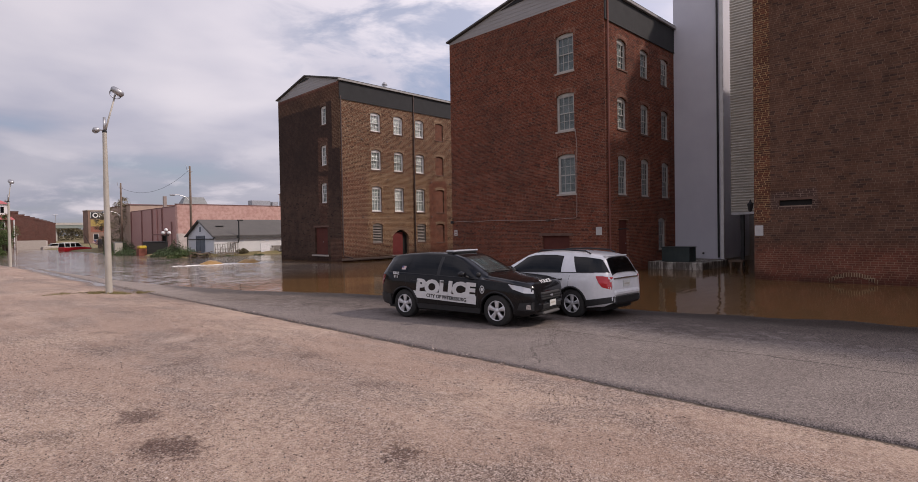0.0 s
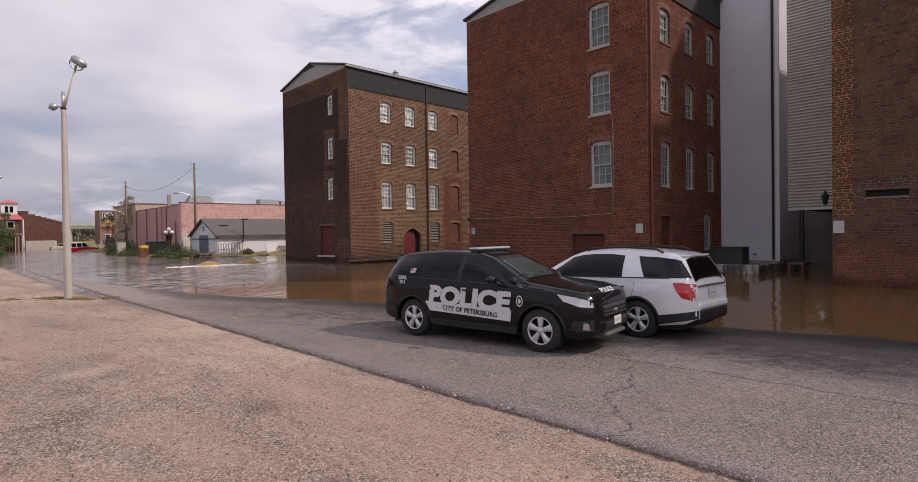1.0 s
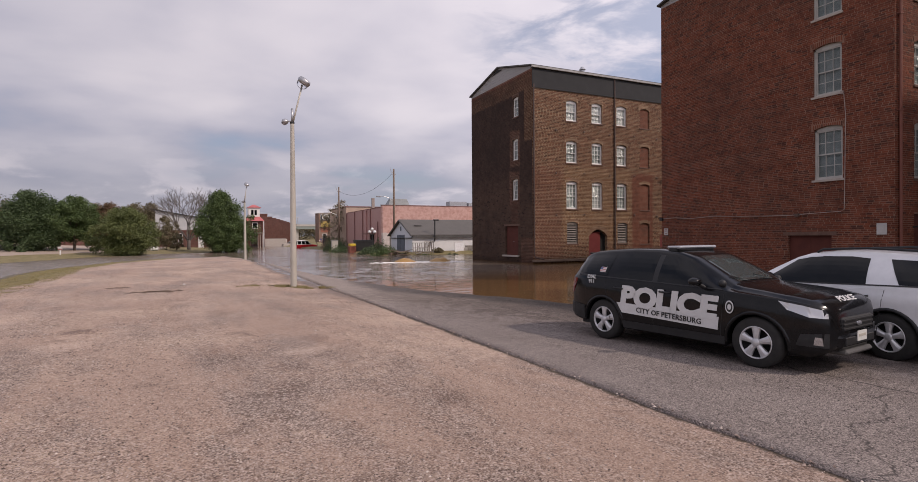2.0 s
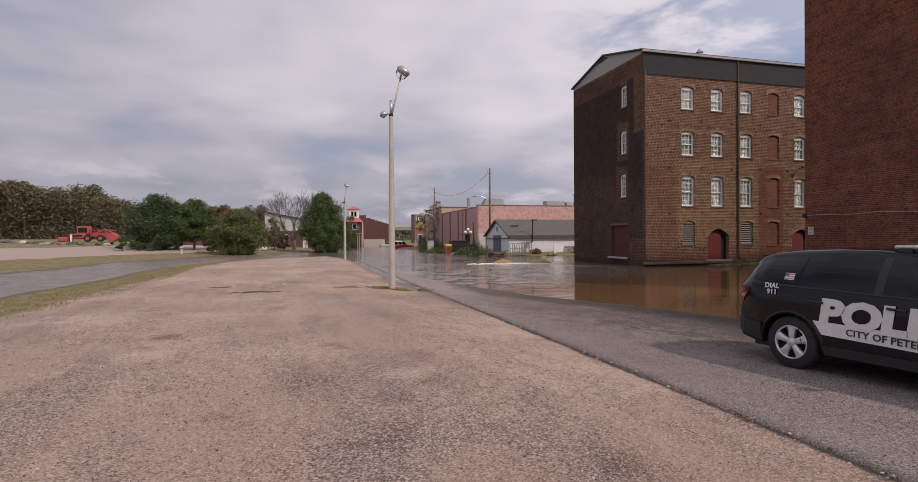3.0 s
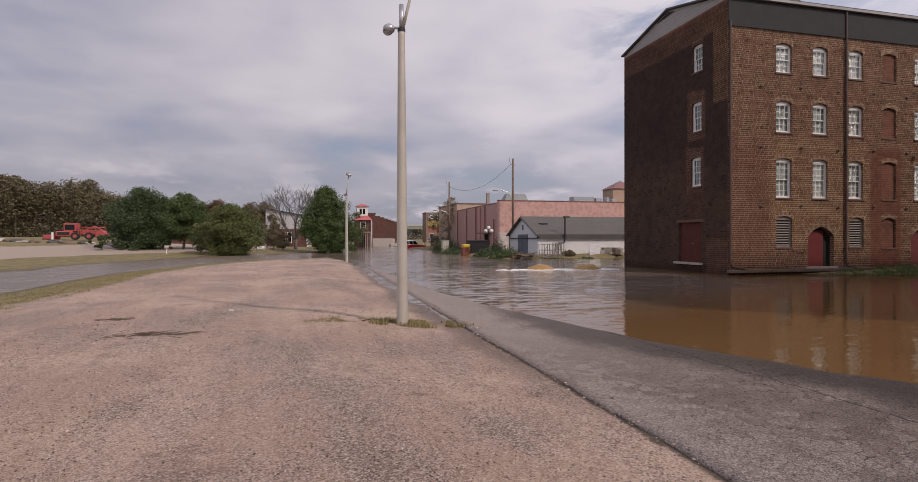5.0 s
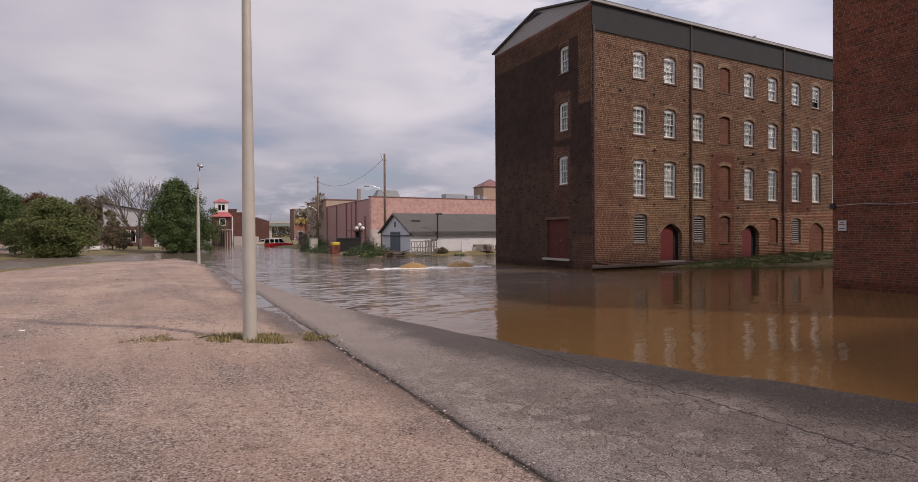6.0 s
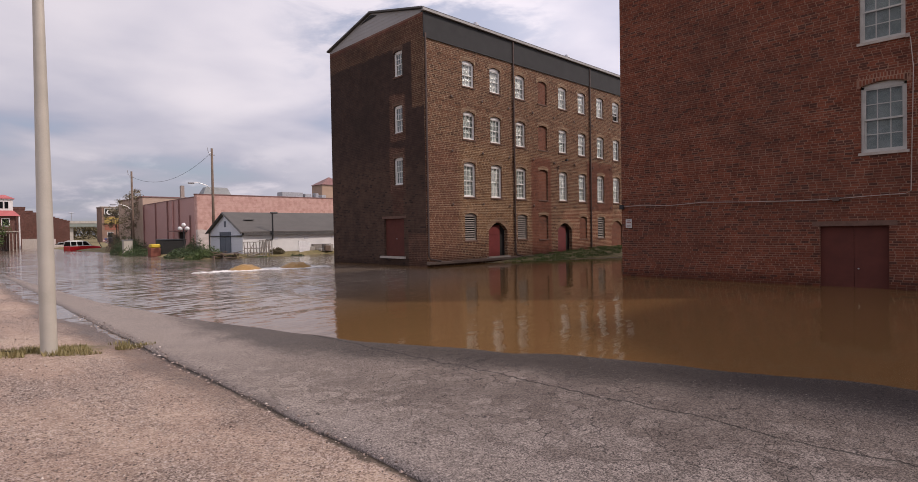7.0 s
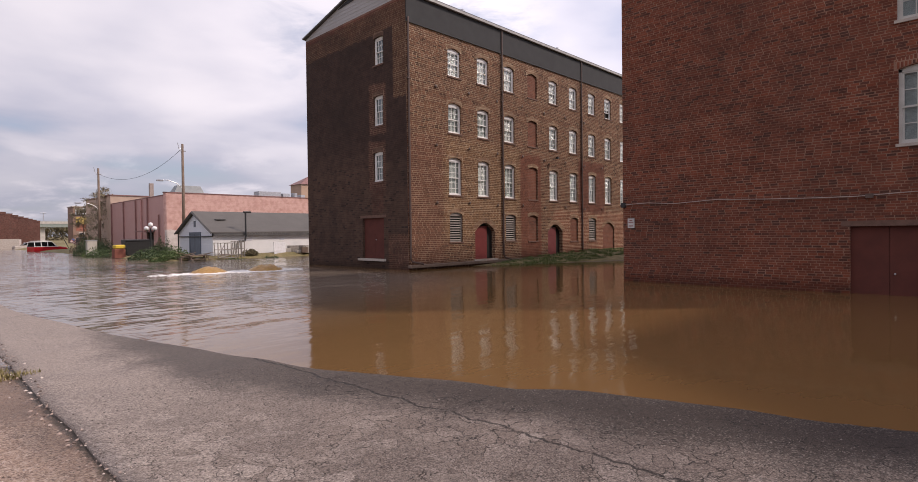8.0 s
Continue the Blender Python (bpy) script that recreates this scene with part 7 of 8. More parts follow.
def flooded_wagon(at, turn, paint, label):
    """An old two-tone wagon standing in water over its sills: nose towards +x."""
    c = thing("flooded_wagon", at, label, "car", "flooded cars", "", turn)
    bm, rings = bmesh.new(), []
    for x, w, z in ((-2.35, 0.70, 0.95), (-2.28, 0.86, 1.02), (-1.0, 0.92, 1.04), (0.85, 0.92, 1.03), (1.25, 0.90, 1.0), (2.2, 0.84, 0.88), (2.5, 0.74, 0.70), (2.55, 0.66, 0.45)):
        rings.append([bm.verts.new(p) for p in ((x, -w * 0.95, -0.2), (x, -w, 0.45), (x, -w, z - 0.12), (x, -w * 0.93, z), (x, w * 0.93, z), (x, w, z - 0.12), (x, w, 0.45), (x, w * 0.95, -0.2))])
    for r0, r1 in zip(rings, rings[1:]):
        for k in range(8):
            bm.faces.new((r0[k], r0[(k + 1) % 8], r1[(k + 1) % 8], r1[k]))
    bm.faces.new(rings[0][::-1])
    bm.faces.new(rings[-1])
    bmesh.ops.recalc_face_normals(bm, faces=bm.faces)
    part("body", bm, paint, c, smooth=False)
    bm, rings = bmesh.new(), []
    for x, w, z in ((-2.25, 0.84, 1.04), (-2.10, 0.74, 1.66), (0.15, 0.74, 1.70), (0.95, 0.84, 1.05)):
        rings.append([bm.verts.new(p) for p in ((x, -w, z), (x, w, z), (x, 0.85, 1.0), (x, -0.85, 1.0))])
    for r0, r1 in zip(rings, rings[1:]):
        for k in range(4):
            bm.faces.new((r0[k], r1[k], r1[(k + 1) % 4], r0[(k + 1) % 4]))
    bm.faces.new(rings[0])
    bm.faces.new(rings[-1][::-1])
    bmesh.ops.recalc_face_normals(bm, faces=bm.faces)
    part("glasshouse", bm, M_tint, c, "dark side windows")
    part("roof", boxes((-2.18, 0.20, -0.76, 0.76, 1.66, 1.76), bevel=0.04), M_white, c, "white roof")
    for side in (-1, 1):
        for x in (-2.20, -1.30, -0.42, 0.36):
            lean = 0.42 if x > 0.3 else 0.0
            part("pillar", tubes(([(x + lean, side * 0.87, 1.02), (x - lean * 0.3, side * 0.77, 1.68)], 0.055), n=6), M_white, c)
        part("belt_trim", boxes((-2.28, 1.0, side * 0.90 - 0.03, side * 0.90 + 0.03, 0.98, 1.05)), M_white, c)
        part("roof_rail", tubes(([(-1.9, side * 0.6, 1.84), (-0.1, side * 0.6, 1.86)], 0.03), n=6), M_steel, c)
    return c


M_red = glossy("red_car_paint", (0.45, 0.012, 0.02), 0.2, 0.0, 0.4)
flooded_wagon((20.7, 116.2, -0.30), 22, M_red, "red and white wagon standing in the flood to its sills")
small_car((21.6, 142.0, -0.30), 10, M_sill, "pale dusty car standing in the flood")


# ---- trees and plants ----
M_bark = surface("bark", (0.06, 0.045, 0.035), (0.11, 0.085, 0.065), 4.0, 0.9, 0.0, 0.4, 20.0)
M_leaf = leaf_material("green_leaves", (0.034, 0.064, 0.016), (0.115, 0.163, 0.044))
M_leaf_dark = leaf_material("dark_leaves", (0.028, 0.053, 0.018), (0.081, 0.120, 0.039))
M_leaf_rust = leaf_material("rusty_leaves", (0.100, 0.060, 0.030), (0.188, 0.106, 0.053))
M_leaf_olive = leaf_material("olive_leaves", (0.100, 0.084, 0.042), (0.185, 0.150, 0.078))
M_brush = leaf_material("brown_brush", (0.085, 0.060, 0.040), (0.19, 0.135, 0.09))
M_scrub = leaf_material("thin_autumn_leaves", (0.14, 0.115, 0.068), (0.28, 0.23, 0.14))
M_leaf_lime = leaf_material("yellow_green_leaves", (0.051, 0.074, 0.017), (0.161, 0.178, 0.052))
M_twig = surface("grey_twigs", (0.10, 0.085, 0.075), (0.16, 0.14, 0.125), 4.0, 0.9)


def leaf_mesh(points, size, rng, flat=0.6):
    """Many small folded leaves at the given points."""
    verts, faces = [], []
    for p in points:
        s = size * rng.uniform(0.6, 1.3)
        d = Vector((rng.gauss(0, 1), rng.gauss(0, 1), rng.gauss(0, flat))).normalized()
        e = d.cross(Vector((rng.gauss(0, 1), rng.gauss(0, 1), rng.gauss(0, 1)))).normalized()
        n = d.cross(e) * (0.18 * s)
        i = len(verts)
        c = Vector(p)
        verts += [c - d * s, c + e * s * 0.5 + n, c + d * s, c - e * s * 0.5 + n]
        faces += [(i, i + 1, i + 2), (i, i + 2, i + 3)]
    me = bpy.data.meshes.new("crown")
    me.from_pydata([tuple(v) for v in verts], [], faces)
    return me


def leafy_tree(at, high, wide, mat, label, seed, clumps=46, leaves=190, leaf=0.16, skirt=0.12, trunk_r=0.16, name="tree", taper=0.25, lean=0.0):
    """A trunk with limbs, and a crown of leaf clumps with gaps and an uneven outline."""
    rng = random.Random(seed)
    t = thing(name, at, label, "tree", "trees")
    base = high * skirt
    bm = tube(bmesh.new(), [(0, 0, -0.3), (0, 0, base * 0.5), (0.05, 0.02, high * 0.4), (0.1, -0.05, high * 0.75)], [trunk_r * 1.25, trunk_r, trunk_r * 0.7, trunk_r * 0.25], 10)
    part("trunk", bm, M_bark, t, smooth=True)
    points = []
    for k in range(clumps):
        cr = min(wide, high) * rng.choice((0.07, 0.10, 0.13, 0.17)) * rng.uniform(0.85, 1.15)
        f = rng.random()
        env = max(0.0, 1 - abs((f - 0.42) / 0.60) ** 2.3) ** 0.45 * (1 - taper * max(0.0, f - 0.5))
        a = rng.uniform(0, 2 * math.pi)
        r = max(0.0, wide / 2 * env * math.sqrt(rng.uniform(0.15, 1.0)) * rng.uniform(0.74, 1.16) - cr * 0.7)
        c = Vector((r * math.cos(a) + lean * f, r * math.sin(a), base + cr * 0.8 + (high - base - cr * 1.7) * f))
        if k % 6 == 0:
            s = Vector((0, 0, max(base * 0.6, c.z * 0.55)))
            part("limb", tubes(([s, s.lerp(c, 0.5) + Vector((0, 0, 0.1)), c], trunk_r * 0.28), n=5), M_bark, t)
        for _ in range(leaves):
            d = Vector((rng.gauss(0, 1), rng.gauss(0, 1), rng.gauss(0, 0.8))).normalized() * cr * rng.uniform(0.3, 1.08)
            points.append(c + d)
    me = leaf_mesh(points, leaf, rng)
    me.materials.append(mat)
    ob = new("crown", me)
    ob.parent = t
    return t


leafy_tree((-17.9, 88, 0.7), 7.8, 8.9, M_leaf_dark, "dense dark green tree at the grass edge", 1, 230, 230, 0.115, -0.06, taper=0.15)
leafy_tree((-13.2, 88, 0.6), 7.2, 7.0, M_leaf, "rounded green tree on a bare trunk", 2, 150, 220, 0.11, 0.14)
leafy_tree((-9.7, 91, 0.5), 6.8, 6.6, M_leaf_rust, "tree with rust-tinged autumn leaves", 3, 120, 200, 0.11, 0.05)
leafy_tree((-6.6, 80, 0.2), 5.9, 7.6, M_leaf_lime, "low spreading yellow-green tree beside the flooded verge", 4, 210, 220, 0.11, -0.08, taper=0.5)
leafy_tree((5.0, 88, 0.0), 9.0, 8.8, M_leaf, "tall dense green tree leaning over the flooded road", 5, 270, 230, 0.11, -0.04, taper=0.8, lean=-0.7)
leafy_tree((-10.5, 84, 0.5), 1.7, 2.2, M_leaf_dark, "low dark shrub under the trees", 6, 14, 120, 0.12, 0.0, 0.04, "shrub")
leafy_tree((-3.0, 96, 0.5), 5.0, 4.6, M_leaf_olive, "brown half-bare shrub by the white building", 7, 60, 90, 0.11, 0.0, 0.06, "shrub")
leafy_tree((-1.6, 93, 0.4), 2.6, 3.0, M_leaf_olive, "brown half-bare shrub by the white building", 17, 20, 110, 0.10, 0.0, 0.06, "shrub")
leafy_tree((-21.0, 84, 0.8), 1.7, 3.0, M_leaf_dark, "low dark shrub under the trees", 8, 16, 120, 0.12, 0.0, 0.04, "shrub")


def bare_tree(at, high, wide, seed, label):
    rng = random.Random(seed)
    t = thing("bare_tree", at, label, "tree", "trees")
    part("trunk", tube(bmesh.new(), [(0, 0, -0.3), (0, 0, 0.8), (0.05, 0, 1.7)], [0.30, 0.24, 0.2], 10), M_twig, t, smooth=True)
    twigs = bmesh.new()

    def grow(p, d, length, r, depth):
        q = p + d * length
        mid = p.lerp(q, 0.5) + Vector((rng.gauss(0, 0.04), rng.gauss(0, 0.04), 0.02)) * length
        tube(twigs, [p, mid, q], [r, r * 0.85, r * 0.68], 5 if depth < 2 else 3, False)
        if depth < 4:
            for _ in range(3 if depth else 4):
                v = (d + Vector((rng.gauss(0, 0.45), rng.gauss(0, 0.45), rng.gauss(0.12, 0.25)))).normalized()
                grow(q, v, length * rng.uniform(0.6, 0.82), r * 0.62, depth + 1)

    for k in range(7):
        a = 2 * math.pi * k / 7 + rng.uniform(-0.3, 0.3)
        grow(Vector((0.03, 0, rng.uniform(1.2, 1.7))), Vector((math.cos(a) * 0.62, math.sin(a) * 0.62, 0.85)).normalized(), high * 0.25, 0.12, 0)
    tagged(part("branchwork", twigs, M_twig, t), kind="stuff")


bare_tree((-0.05, 98, 0.1), 12.0, 7.0, 11, "leafless grey tree with a spreading crown")
for bx, by, bh, bs in ((23.0, 96.5, 8.2, 31), (25.6, 104.0, 9.2, 32), (23.9, 109.0, 7.0, 33), (27.6, 112.0, 8.4, 34)):
    leafy_tree((bx, by, 0.0), bh, bh * 0.62, M_scrub, "thin brown-green scrub tree by the utility pole", bs, clumps=40, leaves=70, leaf=0.105, skirt=0.1, trunk_r=0.07)


def woods(at, length, high, mat, label, seed, turn=0.0, n=9000, size=0.5):
    """A far belt of trees as one mass of foliage: many rounded crowns side by side, with trunks in it."""
    rng = random.Random(seed)
    w = thing("far_woods", at, label, "woods", "", "stuff", turn)
    lift = lambda x: 0.80 + 0.20 * noise.noise((x * 0.09, seed, 0.0)) + 0.08 * noise.noise((x * 0.35, seed, 2.0))
    crowns = []
    for _ in range(int(length / 0.5)):
        x = rng.uniform(0, length)
        crowns.append((x, rng.uniform(-4, 4), lift(x) * rng.uniform(0.72, 1.0), rng.uniform(0.09, 0.20) * high))
    pts = []
    for k in range(n):
        if k % 2:
            x, y, h, r = rng.choice(crowns)
            d = Vector((rng.gauss(0, 1), rng.gauss(0, 1), rng.gauss(0, 1))).normalized() * (r * rng.uniform(0.5, 1.08))
            pts.append((x + d.x, y + d.y, max(-0.5, high * h - r + d.z)))
        else:
            x = rng.uniform(-1, length + 1)
            pts.append((x, rng.uniform(-3, 4), -0.5 + rng.random() * high * lift(x) * 0.80))
    me = leaf_mesh(pts, size, rng)
    me.materials.append(mat)
    ob = new("foliage", me)
    ob.parent = w
    tagged(ob, kind="stuff")
    bm = bmesh.new()
    for x, y, h, r in crowns[::5]:
        tube(bm, [(x, y, -1), (x + rng.uniform(-1, 1), y, high * h * 0.8)], [0.14, 0.05], 5)
    tagged(part("trunks", bm, M_bark, w), kind="stuff")


woods((-80, 150, 1.6), 40, 17.0, M_leaf_olive, "brown-green autumn woods behind the yard", 21, 0, 130000, 0.24)
woods((-42, 152, 1.2), 34, 11.5, M_leaf_olive, "brown-green autumn woods behind the yard", 26, 0, 60000, 0.24)
woods((-130, 170, 1.6), 60, 14.0, M_leaf_olive, "brown-green autumn woods behind the yard", 22, 12, 50000, 0.5)
woods((42, 350, 0.5), 70, 10.5, M_leaf_olive, "far hazy trees beyond the bridge", 23, 0, 9000, 0.6)
woods((-10, 200, 1.0), 30, 8.0, M_leaf_olive, "far dull trees beyond the station", 24, 0, 6000, 0.6)


def bush(at, w, h, mat, seed, label, leaf=0.10, n=900):
    rng = random.Random(seed)
    pts = []
    for _ in range(n):
        a, r = rng.uniform(0, 2 * math.pi), math.sqrt(rng.random())
        z = h * rng.random() * (1 - 0.6 * r * r) * (0.75 + 0.25 * math.sin(3 * a + seed))
        pts.append((w / 2 * r * math.cos(a), w / 2.4 * r * math.sin(a), z))
    me = leaf_mesh(pts, leaf, rng, 0.9)
    me.materials.append(mat)
    ob = new("shrub", me)
    ob.location = at
    tagged(ob, label, "shrub", "yard shrubs")


for i, (x, y, w, h, m) in enumerate(((19.6, 65.6, 2.4, 1.05, M_leaf_dark), (20.9, 66.5, 2.8, 1.15, M_leaf_dark), (20.6, 61.2, 2.4, 1.2, M_leaf), (19.4, 60.9, 1.6, 0.8, M_leaf), (18.9, 76.5, 2.6, 1.3, M_leaf_dark),
                                     (19.3, 79.5, 3.0, 1.4, M_leaf), (21.6, 67.4, 1.8, 2.0, M_leaf_dark), (19.6, 84, 3.2, 2.3, M_leaf_dark), (20.6, 90.5, 3.6, 1.7, M_brush),
                                     (23.2, 99.0, 4.0, 2.4, M_leaf_dark), (24.4, 106.0, 4.5, 2.2, M_brush), (26.5, 60.6, 1.4, 0.6, M_leaf_olive), (21.6, 88.0, 2.6, 2.0, M_leaf_dark), (21.8, 94.5, 3.0, 1.6, M_leaf_dark), (24.6, 59.5, 2.2, 0.35, M_leaf_dark), (27.9, 59.5, 1.8, 0.5, M_leaf_dark), (30.5, 59.4, 2.4, 0.3, M_leaf_dark), (33.2, 59.5, 2.2, 0.4, M_leaf_dark))):
    bush((x, y, ground_z(x, y) - 0.05), w, h, m, 40 + i, "brown leafless brush by the utility pole" if m is M_brush else "unkempt green shrub at the edge of the yard", 0.075 if h < 2.5 else 0.10, int((1300 if m is not M_brush else 620) * max(1, w * h / 4)))


def grass_patch(name, cx, cy, rx, ry, n, high, mat, seed, label):
    rng = random.Random(seed)
    verts, faces = [], []
    for _ in range(n):
        a, r = rng.uniform(0, 2 * math.pi), math.sqrt(rng.random())
        x, y = cx + rx * r * math.cos(a), cy + ry * r * math.sin(a)
        if noise.noise((x * 1.6, y * 1.6, seed)) < -0.08:
            continue
        z = ground_z(x, y)
        if x < 3 and z < 0.02:
            continue
        h, d = high * rng.uniform(0.4, 1.2), rng.uniform(0, 2 * math.pi)
        lx, ly = math.cos(d) * h * 0.5, math.sin(d) * h * 0.5
        i = len(verts)
        w = 0.008 + 0.006 * rng.random()
        verts += [(x - w * math.sin(d), y + w * math.cos(d), z - 0.01), (x + w * math.sin(d), y - w * math.cos(d), z - 0.01), (x + lx, y + ly, z + h)]
        faces.append((i, i + 1, i + 2))
    me = bpy.data.meshes.new(name)
    me.from_pydata(verts, [], faces)
    me.materials.append(mat)
    tagged(new(name, me), label, "grass", kind="stuff")


M_grass = leaf_material("dry_grass", (0.15, 0.135, 0.045), (0.34, 0.27, 0.12))
grass_patch("grass_tuft", 5.5, 24.05, 1.25, 0.5, 3000, 0.085, M_grass, 1, "thin weedy grass round the lamp pole")
grass_patch("grass_tuft", 3.9, 24.3, 0.9, 0.32, 700, 0.045, M_grass, 2, "thin weedy grass in the gravel")
grass_patch("grass_verge", -6.2, 28.0, 2.2, 18.0, 26000, 0.05, M_grass, 3, "patchy dry grass along the gravel lot")
grass_patch("grass_verge", -5.6, 52.0, 1.6, 14.0, 6000, 0.06, M_grass, 4, "patchy dry grass along the flooded ditch")
grass_patch("reeds", -8.2, 52.0, 0.7, 9.0, 700, 0.22, M_leaf_dark, 6, "dark reeds standing in the flooded ditch")
grass_patch("grass_bank", 38.0, 34.9, 9.0, 1.6, 20000, 0.13, leaf_material("green_grass", (0.055, 0.095, 0.018), (0.13, 0.18, 0.04)), 5, "green grass bank along the tan brick wall")


# ---- boils of pumped water ----
M_foam = surface("white_foam", (0.76, 0.73, 0.69), (0.88, 0.86, 0.83), 6.0, 0.6, 0.0, 0.6, 20.0)
M_boil = surface("muddy_boil", (0.27, 0.14, 0.04), (0.50, 0.31, 0.105), 9.0, 0.4, 0.0, 0.8, 12.0)


def boil(at, w, seed, tail):
    rng = random.Random(seed)
    b = thing("water_boil", at, "yellow-brown boil of water welling up with white foam", "water boil", "water boils")
    bm = bmesh.new()
    n, rings = 28, []
    for k in range(6):
        f = k / 5
        rings.append([bm.verts.new((w / 2 * (1.02 - f * 0.95) * math.cos(a) * (1 + 0.12 * noise.noise((math.cos(a) * 2, math.sin(a) * 2, seed + f))), w / 2.4 * (1.02 - f * 0.95) * math.sin(a),
                                    -0.05 + 0.36 * math.sin(f * math.pi / 2) ** 0.8 + 0.13 * noise.noise((math.cos(a) * 6 * (1 - f), math.sin(a) * 6 * (1 - f), seed + 9 * f)))) for a in (2 * math.pi * j / n for j in range(n))])
    for r0, r1 in zip(rings, rings[1:]):
        for j in range(n):
            bm.faces.new((r0[j], r0[(j + 1) % n], r1[(j + 1) % n], r1[j]))
    bm.faces.new(rings[-1])
    part("boil", bm, M_boil, b, smooth=True)
    bm = bmesh.new()
    for _ in range(260):
        f = rng.random()
        x, y = rng.choice((-1, 1)) * (w * 0.35 + tail * f * (1.0 if rng.random() < 0.65 else 0.4)), rng.gauss(-0.15, 0.32 + 0.1 * f)
        s = rng.uniform(0.05, 0.2) * (1.2 - f)
        if rng.random() < 0.4:
            a = rng.uniform(-2.9, -0.25)
            x, y = w * 0.53 * math.cos(a), w * 0.47 * math.sin(a) + rng.gauss(0, 0.05)
        v = [bm.verts.new((x + s * 2.2 * math.cos(a), y + s * math.sin(a), 0.004)) for a in (2 * math.pi * j / 7 for j in range(7))]
        top = bm.verts.new((x + rng.gauss(0, 0.3) * s, y, 0.012 + rng.uniform(0.05, 0.25) * s))
        for j in range(7):
            bm.faces.new((v[j], v[(j + 1) % 7], top))
    tagged(part("foam", bm, M_foam, b, "streaks of white foam"), kind="stuff")


boil((16.55, 43.7, 0), 1.9, 3, 2.3)
boil((19.35, 43.0, 0), 2.0, 4, 1.3)


# ---- station, row and bridge down the street ----
M_station = surface("pale_station_paint", (0.62, 0.60, 0.58), (0.72, 0.70, 0.68), 1.0, 0.7)
stn = thing("station", (12.3, 150, 0), "old station with a white cupola and red roofs", "station")
part("hall", boxes((0.0, 3.3, 0.0, 10.0, -0.3, 6.5)), M_far_brick, stn)


def hip(bm, x0, x1, y0, y1, z, ix0, ix1, iy0, iy1, z1):
    """A roof that slopes from one rectangle up to a smaller one."""
    q = [bm.verts.new(c) for c in ((x0, y0, z), (x1, y0, z), (x1, y1, z), (x0, y1, z))]
    t = [bm.verts.new(c) for c in ((ix0, iy0, z1), (ix1, iy0, z1), (ix1, iy1, z1), (ix0, iy1, z1))]
    for i in range(4):
        bm.faces.new((q[i], q[(i + 1) % 4], t[(i + 1) % 4], t[i]))
    bm.faces.new(q[::-1])
    bm.faces.new(t)
    return bm


part("hall_roof", hip(bmesh.new(), -0.7, 3.9, -0.7, 10.7, 6.4, 0.15, 2.95, 0.6, 9.4, 7.5), M_redroof, stn, "red metal hipped roof")
cu = part("cupola", boxes((0.2, 2.9, 0.65, 3.35, 7.4, 9.8)), M_station, stn, "white cupola with tall lights")
for x in (0.85, 1.65):
    part("cupola_light", boxes((x, x + 0.55, 0.60, 0.648, 7.9, 9.2)), M_tint, cu)
part("cupola_light", boxes((0.15, 0.198, 1.6, 2.2, 7.9, 9.2)), M_tint, cu)
part("cupola_roof", hip(bmesh.new(), -0.15, 3.25, 0.3, 3.7, 9.8, 1.3, 1.8, 1.75, 2.25, 10.6), M_redroof, cu)
w = part("window", boxes((1.0, 2.3, -0.06, -0.003, 4.4, 6.0)), M_station, stn)
part("pane", boxes((1.15, 2.15, -0.09, -0.06, 4.55, 5.85)), M_tint, w)
part("column", tube(bmesh.new(), [(3.7, -0.5, -0.3), (3.7, -0.5, 6.4)], [0.14, 0.12], 8), M_station, stn)
part("porch_roof", boxes((-3.0, 0.6, -34.0, -0.9, 3.0, 3.14)), M_sill, stn, "long pale platform canopy")
for i in range(7):
    part("porch_post", boxes((-2.8, -2.68, -33.6 + 5.2 * i, -33.48 + 5.2 * i, -0.4, 3.0)), M_sill, stn)
    part("porch_post", boxes((0.3, 0.42, -33.6 + 5.2 * i, -33.48 + 5.2 * i, -0.4, 3.0)), M_sill, stn)
part("porch_rail", boxes((-2.77, -2.70, -33.6, -1.0, 0.95, 1.03)), M_sill, stn)
part("porch_back", boxes((0.7, 0.9, -20.0, -0.9, -0.4, 2.9)), M_far_brick, stn, "low brick wall under the canopy")
part("fence", boxes((3.6, 8.5, -5.0, -4.9, -0.3, 1.9)), M_sill, stn, "pale brick fence")
